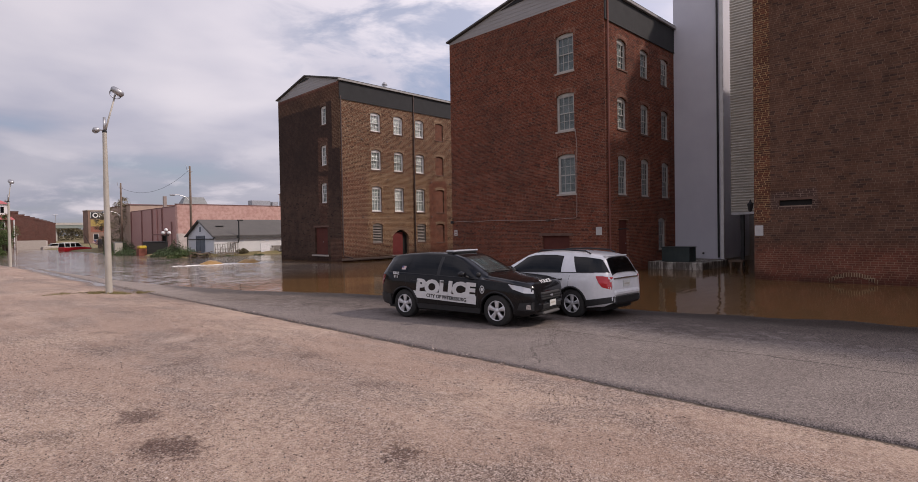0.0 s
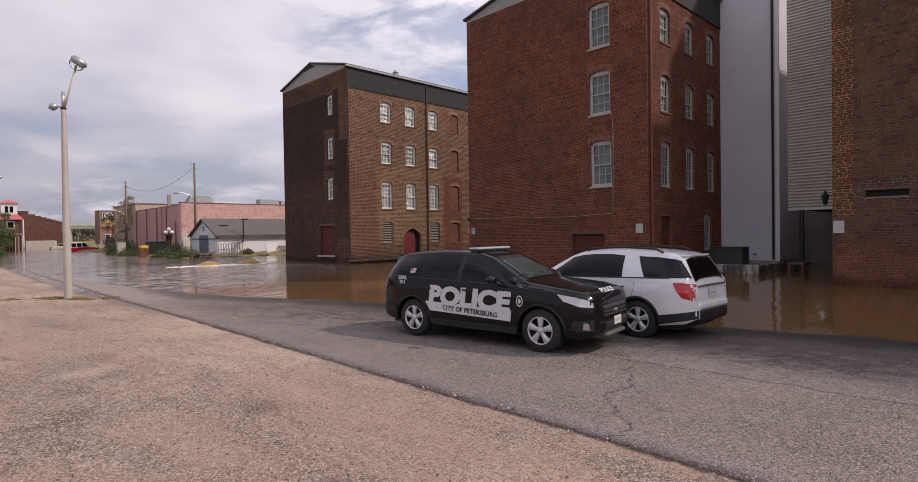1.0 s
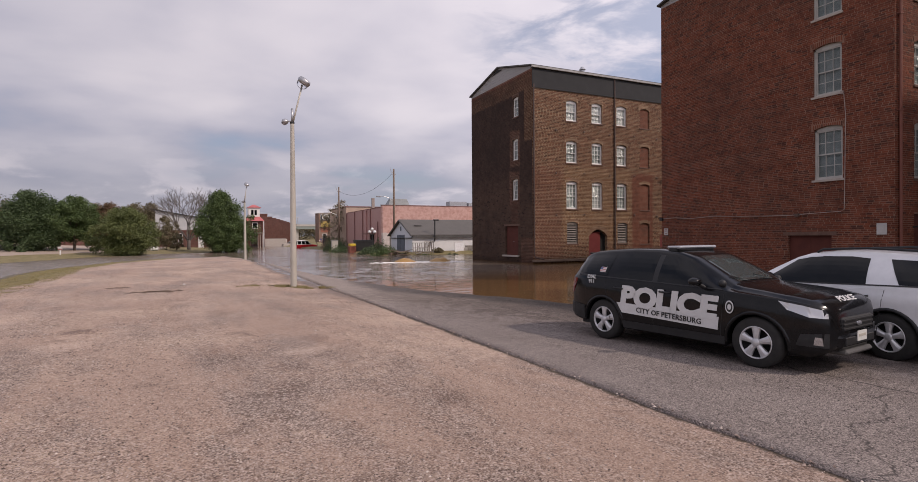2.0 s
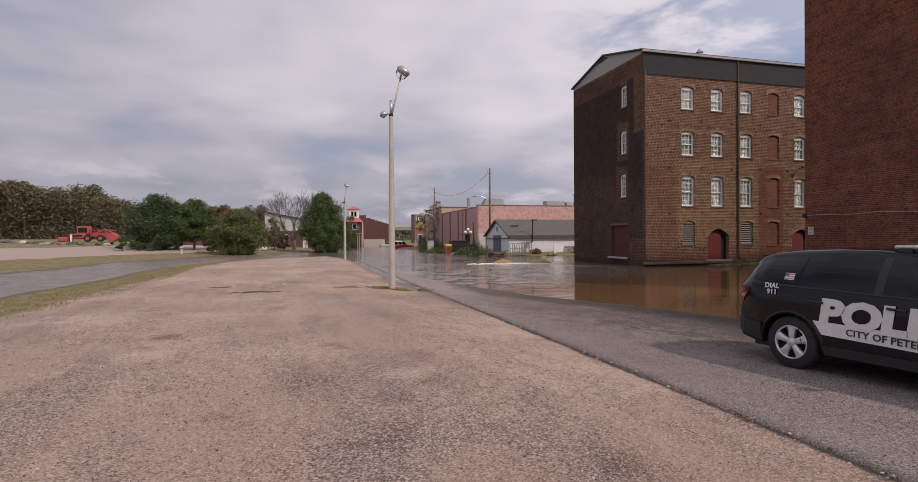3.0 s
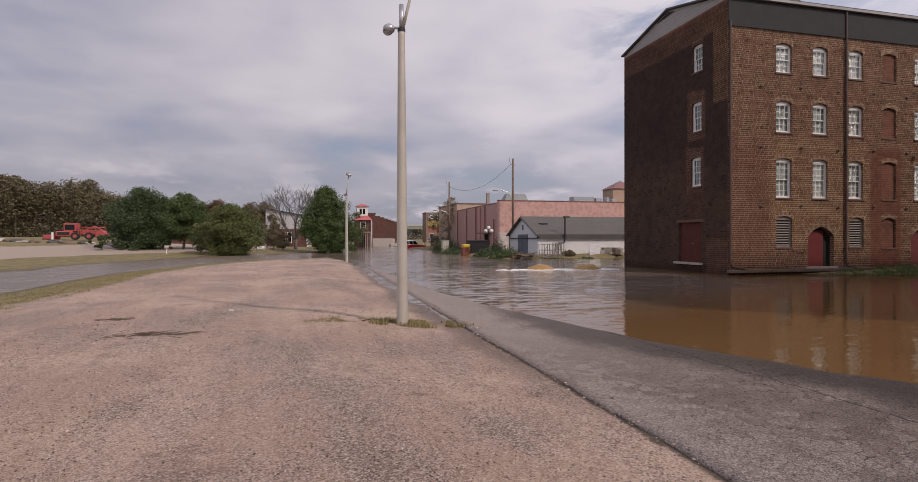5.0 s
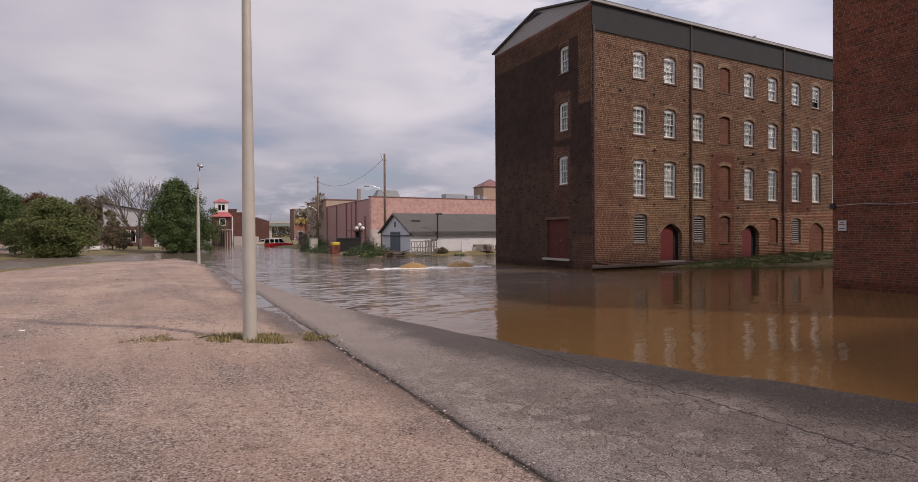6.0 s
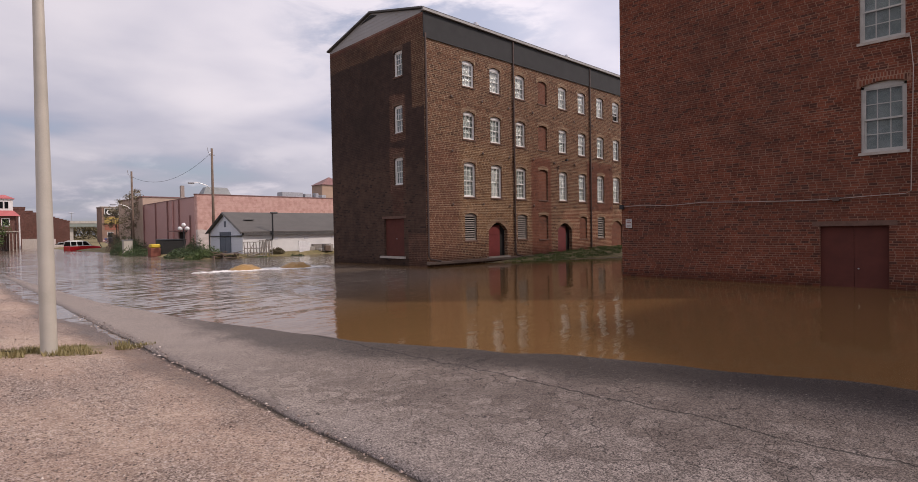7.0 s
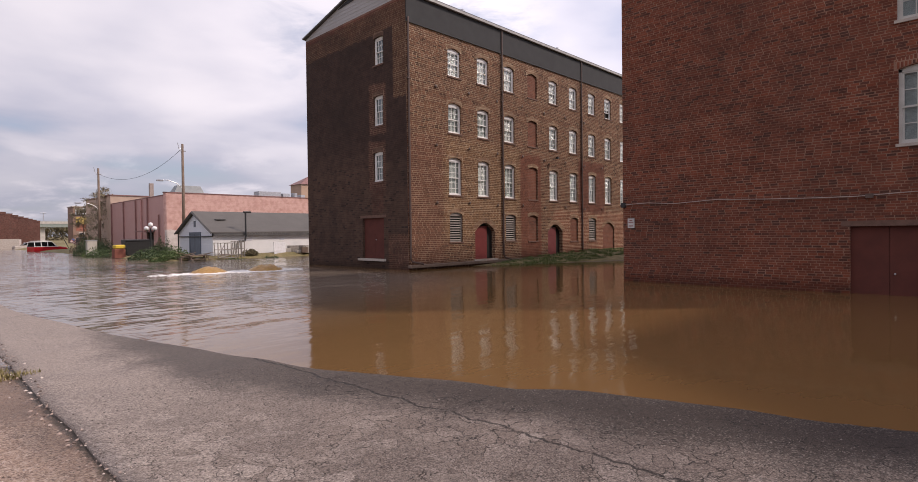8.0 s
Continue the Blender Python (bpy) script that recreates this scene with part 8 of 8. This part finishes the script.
for k in range(10):
    r = thing("brick_row_house", (14.6 + 2.2 * k, 160 + 9 * k, 0), "dark red brick row building with a stepped parapet", "row building", "brick row")
    high = 7.75 - 0.05 * k + (0.35 if k == 0 else 0.0)
    part("front", boxes((0, 3.3, 0, 8.9, -0.4, high)), M_far_brick, r)
    part("parapet", boxes((-0.1, 3.4, -0.1, 1.2, high, high + 0.45)), M_far_brick, r, "stepped brick parapet")
    part("coping", boxes((-0.15, 3.45, -0.15, 1.25, high + 0.45, high + 0.55)), M_sill_brown, r)
    if k % 3 == 1:
        part("chimney", boxes((0.4, 1.2, 3.0, 3.9, high, high + 0.8)), M_far_brick, r)
    if k > 2:
        for y in (1.2, 3.6, 6.0):
            for z in (1.6, 4.6):
                w = part("window", boxes((3.285, 3.33, y, y + 1.2, z, z + 1.9)), M_station, r)
                part("pane", boxes((3.33, 3.35, y + 0.12, y + 1.08, z + 0.1, z + 1.8)), M_tint, w)
lowb = thing("low_brick_wall", (17.0, 148, 0), "low pale brick wall in the flood", "wall")
part("wall", boxes((0, 4.5, 0, 0.4, -0.3, 1.8)), M_pink_brick, lowb)
br = thing("road_bridge", (36, 318, 0), "far grey-green highway bridge over the street", "bridge")
part("deck", boxes((0, 64, 0, 9, 7.0, 8.5)), surface("hazy_green_steel", (0.20, 0.235, 0.21), (0.27, 0.30, 0.27), 1.0, 0.8), br)
part("parapet", boxes((0, 64, -0.2, 0.0, 8.5, 9.6)), M_concrete, br)
for x in (2, 13, 26, 40, 56):
    part("pier", boxes((x, x + 1.8, 2, 7, -1, 7.0)), M_concrete, br)
for x in (14.7, 29.5):
    ml = thing("far_lamp_mast", (36 + x, 323, 8.5), "far thin lamp mast on the bridge", "lamp mast", "lamp masts")
    part("mast", tubes(([(0, 0, 0), (0, 0, 5.0)], 0.14), n=6), M_steel, ml)
    part("crossbar", tubes(([(-1.1, 0, 5.0), (1.1, 0, 5.0)], 0.2), n=6), M_steel, ml)

# the building with the painted sign
sb = thing("sign_building", (37.5, 190, 0), "brown brick building with a painted black and white wall sign", "building")
M_brownwall = surface("weathered_brown_wall", (0.20, 0.125, 0.095), (0.31, 0.205, 0.155), 0.6, 0.9, 0.0, 0.2, 8.0)
part("body", boxes((0, 20, 0, 6.5, -0.4, 10.2)), M_brownwall, sb)
part("parapet", boxes((-0.15, 20.1, -0.1, 6.6, 10.2, 10.45)), M_sill, sb)
pn = part("sign_field", boxes((0.5, 6.4, -0.06, -0.004, 7.9, 10.0)), M_decalink, sb, "black painted sign field")
part("sign_border", boxes((0.6, 0.72, -0.08, -0.06, 8.0, 9.9), (0.72, 6.3, -0.08, -0.06, 9.78, 9.9)), M_white, pn)
lettering("sign_lettering", "ON", 1.95, M_white, pn, pose(2.6, -0.1, 8.2, 90, 0, 0), 1.0, 0, 1.0, 0.01, 0.05)
part("yellow_panel", boxes((0.6, 5.6, -0.05, -0.004, 5.6, 7.6)), surface("faded_yellow_paint", (0.34, 0.24, 0.06), (0.44, 0.32, 0.11), 2.0, 0.8), sb, "faded yellow painted panel")
part("red_panel", boxes((0.6, 5.6, -0.05, -0.004, 3.9, 5.5)), surface("faded_red_paint", (0.25, 0.09, 0.06), (0.33, 0.13, 0.09), 2.0, 0.8), sb, "faded red painted panel")
for x in (1.2, 4.2):
    w = part("window", boxes((x, x + 1.4, -0.06, -0.042, 1.6, 3.4)), M_station, sb)
    part("pane", boxes((x + 0.12, x + 1.28, -0.08, -0.06, 1.72, 3.28)), M_tint, w)
fp = thing("flagpole", (24.6, 122.0, -0.2), "leaning pole with a small striped flag", "flag")
part("pole", tubes(([(0, 0, 0), (-1.3, 0, 3.1)], 0.05), n=6), M_black, fp)
flag = part("flag", boxes((-1.35, 0.15, -0.02, 0.02, 1.75, 2.75)), M_white, fp, m=pose(0, 0, 0, 0, 32, 0) @ Matrix.Diagonal((0.62, 1, 0.72, 1)))
for k in range(3):
    part("stripe", boxes((-1.34, 0.14, -0.03, -0.02, 1.80 + 0.34 * k, 1.96 + 0.34 * k)), M_flagred, flag)
part("canton", boxes((-1.35, -0.75, -0.04, -0.03, 2.30, 2.75)), M_flagblue, flag)
trk = thing("black_trailer", (25.4, 118.0, -0.1), "dark covered trailer standing in the flood", "trailer")
part("box", boxes((0, 3.4, 0, 4.0, 0.4, 2.1), bevel=0.08), M_black, trk)
part("skirt", boxes((0.1, 2.1, 0.2, 3.8, 0.0, 0.4)), M_plastic, trk)
cab = thing("grey_cabinet", (18.9, 82.0, 0.1), "grey metal electric cabinet by the shrubs", "cabinet")
part("case", boxes((0, 0.9, 0, 0.7, 0, 1.5), bevel=0.03), M_polegrey, cab)
part("cap", boxes((-0.05, 0.95, -0.05, 0.75, 1.5, 1.57)), M_steel, cab)

# the white building behind the bare tree
wb = thing("white_building", (-5.7, 114, 0.3), "white building with a sloping dark roof edge", "building")
bm = bmesh.new()
v = [bm.verts.new(c) for c in ((0, 0, 0), (10, 0, 0), (10, 0, 4.9), (0, 0, 6.8), (0, 8, 0), (10, 8, 0), (10, 8, 4.9), (0, 8, 6.8))]
for f in ((0, 1, 2, 3), (5, 4, 7, 6), (4, 0, 3, 7), (1, 5, 6, 2)):
    bm.faces.new([v[i] for i in f])
part("wall", bm, surface("grey_white_boards", (0.40, 0.40, 0.40), (0.50, 0.50, 0.50), 1.0, 0.8), wb)
bm = bmesh.new()
v = [bm.verts.new(c) for c in ((-0.3, -0.4, 6.87), (10.4, -0.4, 4.84), (10.4, 8.3, 4.84), (-0.3, 8.3, 6.87), (-0.3, -0.4, 7.05), (10.4, -0.4, 5.02), (10.4, 8.3, 5.02), (-0.3, 8.3, 7.05))]
for f in ((3, 2, 1, 0), (4, 5, 6, 7), (0, 1, 5, 4), (1, 2, 6, 5), (2, 3, 7, 6), (3, 0, 4, 7)):
    bm.faces.new([v[i] for i in f])
part("roof", bm, M_black, wb)
part("brick_base", boxes((0.2, 10, -0.5, -0.01, -0.3, 3.3)), M_far_brick, wb, "brick lower storey")
for x, z in ((2.6, 0.8), (3.6, 0.8)):
    w = part("window", boxes((x, x + 0.8, -0.56, -0.5, z, z + 1.9)), M_station, wb)
    part("pane", boxes((x + 0.1, x + 0.7, -0.58, -0.56, z + 0.1, z + 1.8)), M_tint, w)
part("door", boxes((6.9, 7.8, -0.56, -0.5, 0.0, 2.1)), M_station, wb)
lw = thing("low_brick_building", (-12, 112, 0.6), "low brick wall of a building behind the trees", "building")
part("wall", boxes((-10, 5.5, 0, 0.5, -0.5, 2.2)), M_far_brick, lw)

# earthmover, spoil and small things in the field
M_orange = surface("orange_machine_paint", (0.36, 0.060, 0.055), (0.46, 0.10, 0.09), 2.0, 0.5)
ex = thing("earthmover", (-38.3, 115, 1.75), "orange-red articulated earthmover parked by the woods", "earthmover")
part("bonnet", boxes((0.0, 2.6, 0, 2.0, 0.55, 1.45), bevel=0.15), M_orange, ex)
bk = part("bucket", boxes((-1.5, -0.1, -0.5, 2.5, 0.1, 0.85), bevel=0.12), M_orange, ex, "wide loading bucket")
part("bucket_edge", boxes((-1.55, -1.45, -0.5, 2.5, 0.05, 0.25)), M_black, bk)
part("nose_grille", boxes((0.35, 2.1, -0.03, -0.003, 0.85, 1.30)), M_black, ex)
cb = part("cab", boxes((1.2, 3.0, 0.1, 1.9, 1.40, 2.75), bevel=0.05), M_orange, ex)
part("cab_glass", boxes((1.4, 2.8, 0.07, 0.098, 1.65, 2.5)), M_tint, cb)
part("frame", boxes((3.4, 6.5, 0.3, 1.7, 0.8, 1.6), bevel=0.1), M_orange, ex)
part("boom", tubes(([(3.8, 1.0, 1.5), (5.4, 1.0, 2.2), (7.2, 1.0, 1.2)], 0.15)), M_orange, ex)
for k in range(6):
    part("frame_rib", tubes(([(3.4 + 0.62 * k, 0.05, 0.9), (3.4 + 0.62 * k, 0.05, 2.1), (3.4 + 0.62 * k, 1.9, 2.1)], 0.06), n=6), M_orange, ex)
part("top_rail", tubes(([(3.3, 0.05, 2.1), (7.4, 0.05, 2.0)], 0.07), n=6), M_orange, ex)
part("roller", lathe([(0.0, -0.1), (0.75, -0.1), (0.78, 0.0), (0.78, 1.9), (0.75, 2.0), (0.0, 2.0)], 18), M_orange, ex, m=pose(6.6, 0.0, 0.78))
for x in (2.9, 4.9):
    wh = part("wheel", lathe([(0.25, -0.05), (0.55, -0.06), (0.62, 0.0), (0.62, 0.4), (0.25, 0.45)], 18), M_rubber, ex, m=pose(x, -0.1, 0.62))
    part("wheel_hub", lathe([(0.0, -0.08), (0.30, -0.07), (0.32, 0.0)], 14), M_orange, wh)
spx = random.Random(9)
for i in range(16):
    x, y = -44 + 1.35 * i + spx.uniform(-0.3, 0.3), 98 + spx.uniform(-2, 2)
    bm = bmesh.new()
    blob(bm, (0, 0, 0.1), (spx.uniform(0.4, 1.2), 0.5, spx.uniform(0.12, 0.35)), 7, 5)
    for v in bm.verts:
        v.co += Vector((spx.gauss(0, 0.08), spx.gauss(0, 0.08), spx.gauss(0, 0.04)))
    solid("rubble_block", bm, [M_roof, M_concrete, M_wood][i % 3], "broken rubble dumped on bare earth", "rubble", group="rubble heaps", m=pose(x, y, ground_z(x, y)))
mp = thing("marker_post", (-13.1, 79.5, ground_z(-13.1, 79.5)), "short white marker post with a red band", "marker post")
part("post", boxes((-0.05, 0.05, -0.05, 0.05, -0.2, 0.95)), M_white, mp)
part("panel", boxes((-0.22, 0.22, -0.07, -0.05, 0.55, 0.95)), M_sign, mp)
part("band", boxes((-0.23, 0.23, -0.08, -0.07, 0.60, 0.72)), M_ink, mp)
wp = solid("white_stake", boxes((-0.1, 0.1, -0.1, 0.1, -0.2, 1.5)), M_white, "white stake on bare earth", "stake", m=pose(-32.5, 100, ground_z(-32.5, 100)))
solid("white_drum", tube(bmesh.new(), [(-0.45, 0, 0.28), (0.45, 0, 0.28)], 0.28, 12), M_white, "white drum lying on the grass", "drum", m=pose(-4.3, 91, ground_z(-4.3, 91)))

# litter and loose stones in the lot
solid("paper_litter", boxes((-0.055, 0.055, -0.03, 0.03, 0.0, 0.03), bevel=0.01), M_white, "crumpled white paper on the gravel", "litter", m=pose(1.22, 26.8, ground_z(1.22, 26.8), 6, 10, 30))
solid("drift_twig", tubes(([(-0.22, 0, 0.02), (0.0, 0.02, 0.05), (0.2, -0.02, 0.02)], 0.012), n=5), M_bark, "short dark twig beside the pole", "twig", m=pose(4.45, 24.2, ground_z(4.45, 24.2)))
rg = random.Random(77)
verts, faces = [], []
for _ in range(5200):
    x, y = rg.uniform(-5.5, 6.3), rg.triangular(0.8, 34, 8)
    s = 0.005 + 0.011 * rg.random() ** 3
    z = ground_z(x, y)
    i = len(verts)
    a = rg.uniform(0, 6.28)
    for k in range(5):
        verts.append((x + s * 1.2 * math.cos(a + 1.257 * k) * rg.uniform(0.7, 1.2), y + s * 1.2 * math.sin(a + 1.257 * k) * rg.uniform(0.7, 1.2), z - 0.003))
    verts.append((x, y, z + s * rg.uniform(0.6, 1.1)))
    faces += [(i + k, i + (k + 1) % 5, i + 5) for k in range(5)]
me = bpy.data.meshes.new("loose_gravel")
me.from_pydata(verts, [], faces)
m_stone, n_, b_ = material("loose_stone")
n_.put(b_.inputs["Base Color"], n_.mix(n_.add("ShaderNodeNewGeometry").outputs["Random Per Island"], (0.16, 0.12, 0.10), (0.50, 0.42, 0.37)))
b_.inputs["Roughness"].default_value = 0.9
me.materials.append(m_stone)
tagged(new("loose_gravel", me), "loose stones scattered over packed gravel", "gravel", kind="stuff")

# ---- loose stones and twigs on the lot ----
def loose_stones(name, n, x0, x1, y0, y1, small, big, lift, mat, seed, label, cover):
    """Small angular stones scattered where cover(x, y) allows, joined into one mesh."""
    rng = np.random.default_rng(seed)
    shape = np.array([(1, 0, 0), (0.2, 1, 0.1), (-1, 0.1, 0), (-0.1, -1, 0), (0.1, 0.1, 0.75), (0, 0, -0.5)])
    tris = np.array([(0, 1, 4), (1, 2, 4), (2, 3, 4), (3, 0, 4), (1, 0, 5), (2, 1, 5), (3, 2, 5), (0, 3, 5)])
    xy = np.stack([rng.uniform(x0, x1, n * 3), rng.uniform(y0, y1, n * 3)], -1)
    dice = rng.random(len(xy))
    xy = np.array([p for p, d in zip(xy, dice) if d < cover(p[0], p[1])][:n])
    m = len(xy)
    size = small * (big / small) ** (rng.random(m) ** 2.6)
    ang = rng.uniform(0, 2 * np.pi, m)
    jit = shape[None] * rng.uniform(0.65, 1.25, (m, 6, 3)) * size[:, None, None] / 2
    c, sn = np.cos(ang)[:, None], np.sin(ang)[:, None]
    px, py = jit[..., 0] * c - jit[..., 1] * sn, jit[..., 0] * sn + jit[..., 1] * c
    z = np.array([lift(p[0], p[1]) for p in xy])
    verts = np.stack([px + xy[:, :1], py + xy[:, 1:], jit[..., 2] + z[:, None] + size[:, None] * 0.12], -1).reshape(-1, 3)
    faces = (tris[None] + 6 * np.arange(m)[:, None, None]).reshape(-1, 3)
    me = bpy.data.meshes.new(name)
    me.from_pydata(verts.tolist(), [], faces.tolist())
    me.materials.append(mat)
    tagged(new(name, me), label, "gravel", kind="stuff")


def stone_material(name, c1, c2, c3):
    m, n, b = material(name)
    rnd = n.add("ShaderNodeNewGeometry").outputs["Random Per Island"]
    tone = n.mix(n.ramp(rnd, 0.0, 0.75), c1, c2)
    tone = n.mix(n.ramp(rnd, 0.78, 0.98), tone, c3)
    grain = n.noise(n.add("ShaderNodeNewGeometry").outputs["Position"], 160.0, 3.0)
    n.put(b.inputs["Base Color"], n.mix(n.ramp(grain, 0.3, 0.7, 0.0, 0.4), tone, n.mix(1.0, tone, (0.6, 0.57, 0.54), "MULTIPLY")))
    b.inputs["Roughness"].default_value = 0.9
    b.inputs["Specular IOR Level"].default_value = 0.25
    return m


def stony(x, y):
    f = 0.5 + 0.5 * noise.noise((x * 0.55, y * 0.22, 5.0)) + 0.35 * noise.noise((x * 2.1, y * 1.4, 8.0))
    return min(1.0, max(0.05, f * f))


def lot_z(x, y):
    """The height of the ground sheet's own facets, on its half-metre grid."""
    i, j = math.floor(x / 0.5) * 0.5, math.floor(y / 0.5) * 0.5
    f, g = (x - i) / 0.5, (y - j) / 0.5
    return (ground_z(i, j) * (1 - f) + ground_z(i + 0.5, j) * f) * (1 - g) + (ground_z(i, j + 0.5) * (1 - f) + ground_z(i + 0.5, j + 0.5) * f) * g


M_pebble = stone_material("lot_pebbles", (0.12, 0.09, 0.078), (0.43, 0.335, 0.285), (0.72, 0.62, 0.55))
M_chip = stone_material("asphalt_chips", (0.06, 0.053, 0.05), (0.22, 0.19, 0.17), (0.32, 0.285, 0.26))
loose_stones("lot_gravel", 80000, -4.0, 5.9, 1.5, 22.0, 0.009, 0.030, lot_z, M_pebble, 21, "loose pinkish gravel stones on the packed lot", stony)
loose_stones("lot_gravel", 14000, -5.0, 5.9, 22.0, 44.0, 0.014, 0.042, lot_z, M_pebble, 22, "loose pinkish gravel stones on the packed lot", stony)
loose_stones("road_grit", 30000, 6.6, 11.2, 2.0, 22.0, 0.008, 0.022, road_z, M_chip, 23, "fine grit and chips on the worn asphalt", lambda x, y: 1.0 if lerp_list(y, SHORE) - x > 0.1 else 0.0)
loose_stones("edge_gravel", 2600, 6.1, 6.75, 2.0, 30.0, 0.012, 0.05, lambda x, y: max(lot_z(min(x, 5.99), y), road_z(x, y)), M_pebble, 24, "loose stones along the asphalt's broken edge", lambda x, y: 0.6 * math.exp(-((x - 6.42) / 0.12) ** 2))


def twig_litter(at, w, d, turn, n, seed):
    rng = random.Random(seed)
    bm = bmesh.new()
    for _ in range(n):
        x, y, a = rng.gauss(0, w), rng.gauss(0, d), rng.gauss(0, 0.45)
        l, h = rng.uniform(0.05, 0.22), rng.uniform(0.006, 0.03)
        q = [(x - l * math.cos(a), y - l * math.sin(a), h * 0.5), (x, y + rng.uniform(-0.02, 0.02), h), (x + l * math.cos(a), y + l * math.sin(a), h * 0.6)]
        tube(bm, q, [0.004, 0.006, 0.003], 4)
    solid("twig_litter", bm, surface("dead_twigs", (0.06, 0.04, 0.03), (0.17, 0.12, 0.085), 8.0, 0.9), "dark drift of dead twigs and leaf litter", "litter", "stuff", m=pose(*at, 0, 0, turn))


for tx, ty, tw, tn in ((0.44, 23.2, 0.34, 48), (-0.86, 25.36, 0.14, 16)):
    twig_litter((tx, ty, lot_z(tx, ty)), tw, 0.13, -8, tn, int(tx * 10 + ty))


# ---- laid bricks ----
def brick_box(verts, faces, u0, u1, z0, z1, proud, back=0.004):
    i, e = len(verts), 0.003
    verts += [(u0, back, z0), (u1, back, z0), (u1, back, z1), (u0, back, z1),
              (u0 + e, -proud, z0 + e), (u1 - e, -proud, z0 + e), (u1 - e, -proud, z1 - e), (u0 + e, -proud, z1 - e)]
    faces += [(i + 4, i + 5, i + 6, i + 7), (i, i + 1, i + 5, i + 4), (i + 1, i + 2, i + 6, i + 5), (i + 2, i + 3, i + 7, i + 6), (i + 3, i, i + 4, i + 7)]


def free_runs(length, openings, za, zb):
    """The stretches of a course that no opening or arch interrupts."""
    cuts = []
    for u0, u1, a, b, rise in openings:
        if zb <= a or za >= b + 0.27:
            continue
        lo, hi = u0, u1
        if za > b - rise - 0.05 and rise:
            over = [u for u in np.linspace(u0 - 0.10, u1 + 0.10, 41) if arch_z(min(max(u, u0), u1), u0, u1, b - rise, rise) + 0.25 > (za + zb) / 2]
            if not over:
                continue
            lo, hi = over[0], over[-1]
        elif za >= b:
            continue
        cuts.append((lo, hi))
    runs, at = [], 0.004
    for lo, hi in sorted(cuts):
        if lo - at > 0.03:
            runs.append((at, lo))
        at = max(at, hi)
    if length - 0.004 - at > 0.03:
        runs.append((at, length - 0.004))
    return runs


def lay_bricks(wall, length, height, openings, mat, near, seed, row=0.100, width=0.25, joint=0.014):
    rng = random.Random(seed)
    verts, faces, singles = [], [], []
    z = math.floor(-0.2 / row) * row
    while z + row <= height + 1e-6:
        low, top = z + joint / 2 + rng.uniform(-0.006, 0.006), z + row - joint / 2 + rng.uniform(-0.006, 0.006)
        for lo, hi in free_runs(length, openings, z, z + row):
            u = lo - rng.random() * width
            while u < hi:
                a, b = max(u, lo), min(u + width - joint, hi)
                if b - a > 0.025:
                    proud = rng.uniform(0.005, 0.0095)
                    if a == u and b == u + width - joint and near[0] < a and b < near[1] and near[2] < z < near[3] and len(singles) < 290:
                        singles.append((a, z, proud))
                    else:
                        brick_box(verts, faces, a, b, low + rng.uniform(-0.002, 0.002), top + rng.uniform(-0.002, 0.002), proud)
                u += width + rng.uniform(-0.005, 0.018)
        z += row
    me = bpy.data.meshes.new("brickwork")
    me.from_pydata(verts, [], faces)
    me.materials.append(mat)
    rest = new("brickwork", me)
    rest.parent = wall
    tagged(rest, kind="stuff")
    verts, faces = [], []
    brick_box(verts, faces, 0.0, width - joint, joint / 2, row - joint / 2, 0.0, 0.014)
    one = bpy.data.meshes.new("brick")
    one.from_pydata(verts, [], faces)
    one.materials.append(mat)
    for a, z, proud in singles:
        ob = new("brick", one)
        ob.parent = wall
        ob.location = (a, -proud, z)


for i, (wall, length, height, openings, mat, near) in enumerate(WALLS):
    lay_bricks(wall, length, height, openings, mat, near, 300 + i, *((0.088, 0.23, 0.014) if mat is BROWN_WEST[1] else (0.078, 0.22, 0.013) if mat is RED_WEST[1] else (0.105, 0.26, 0.018)))
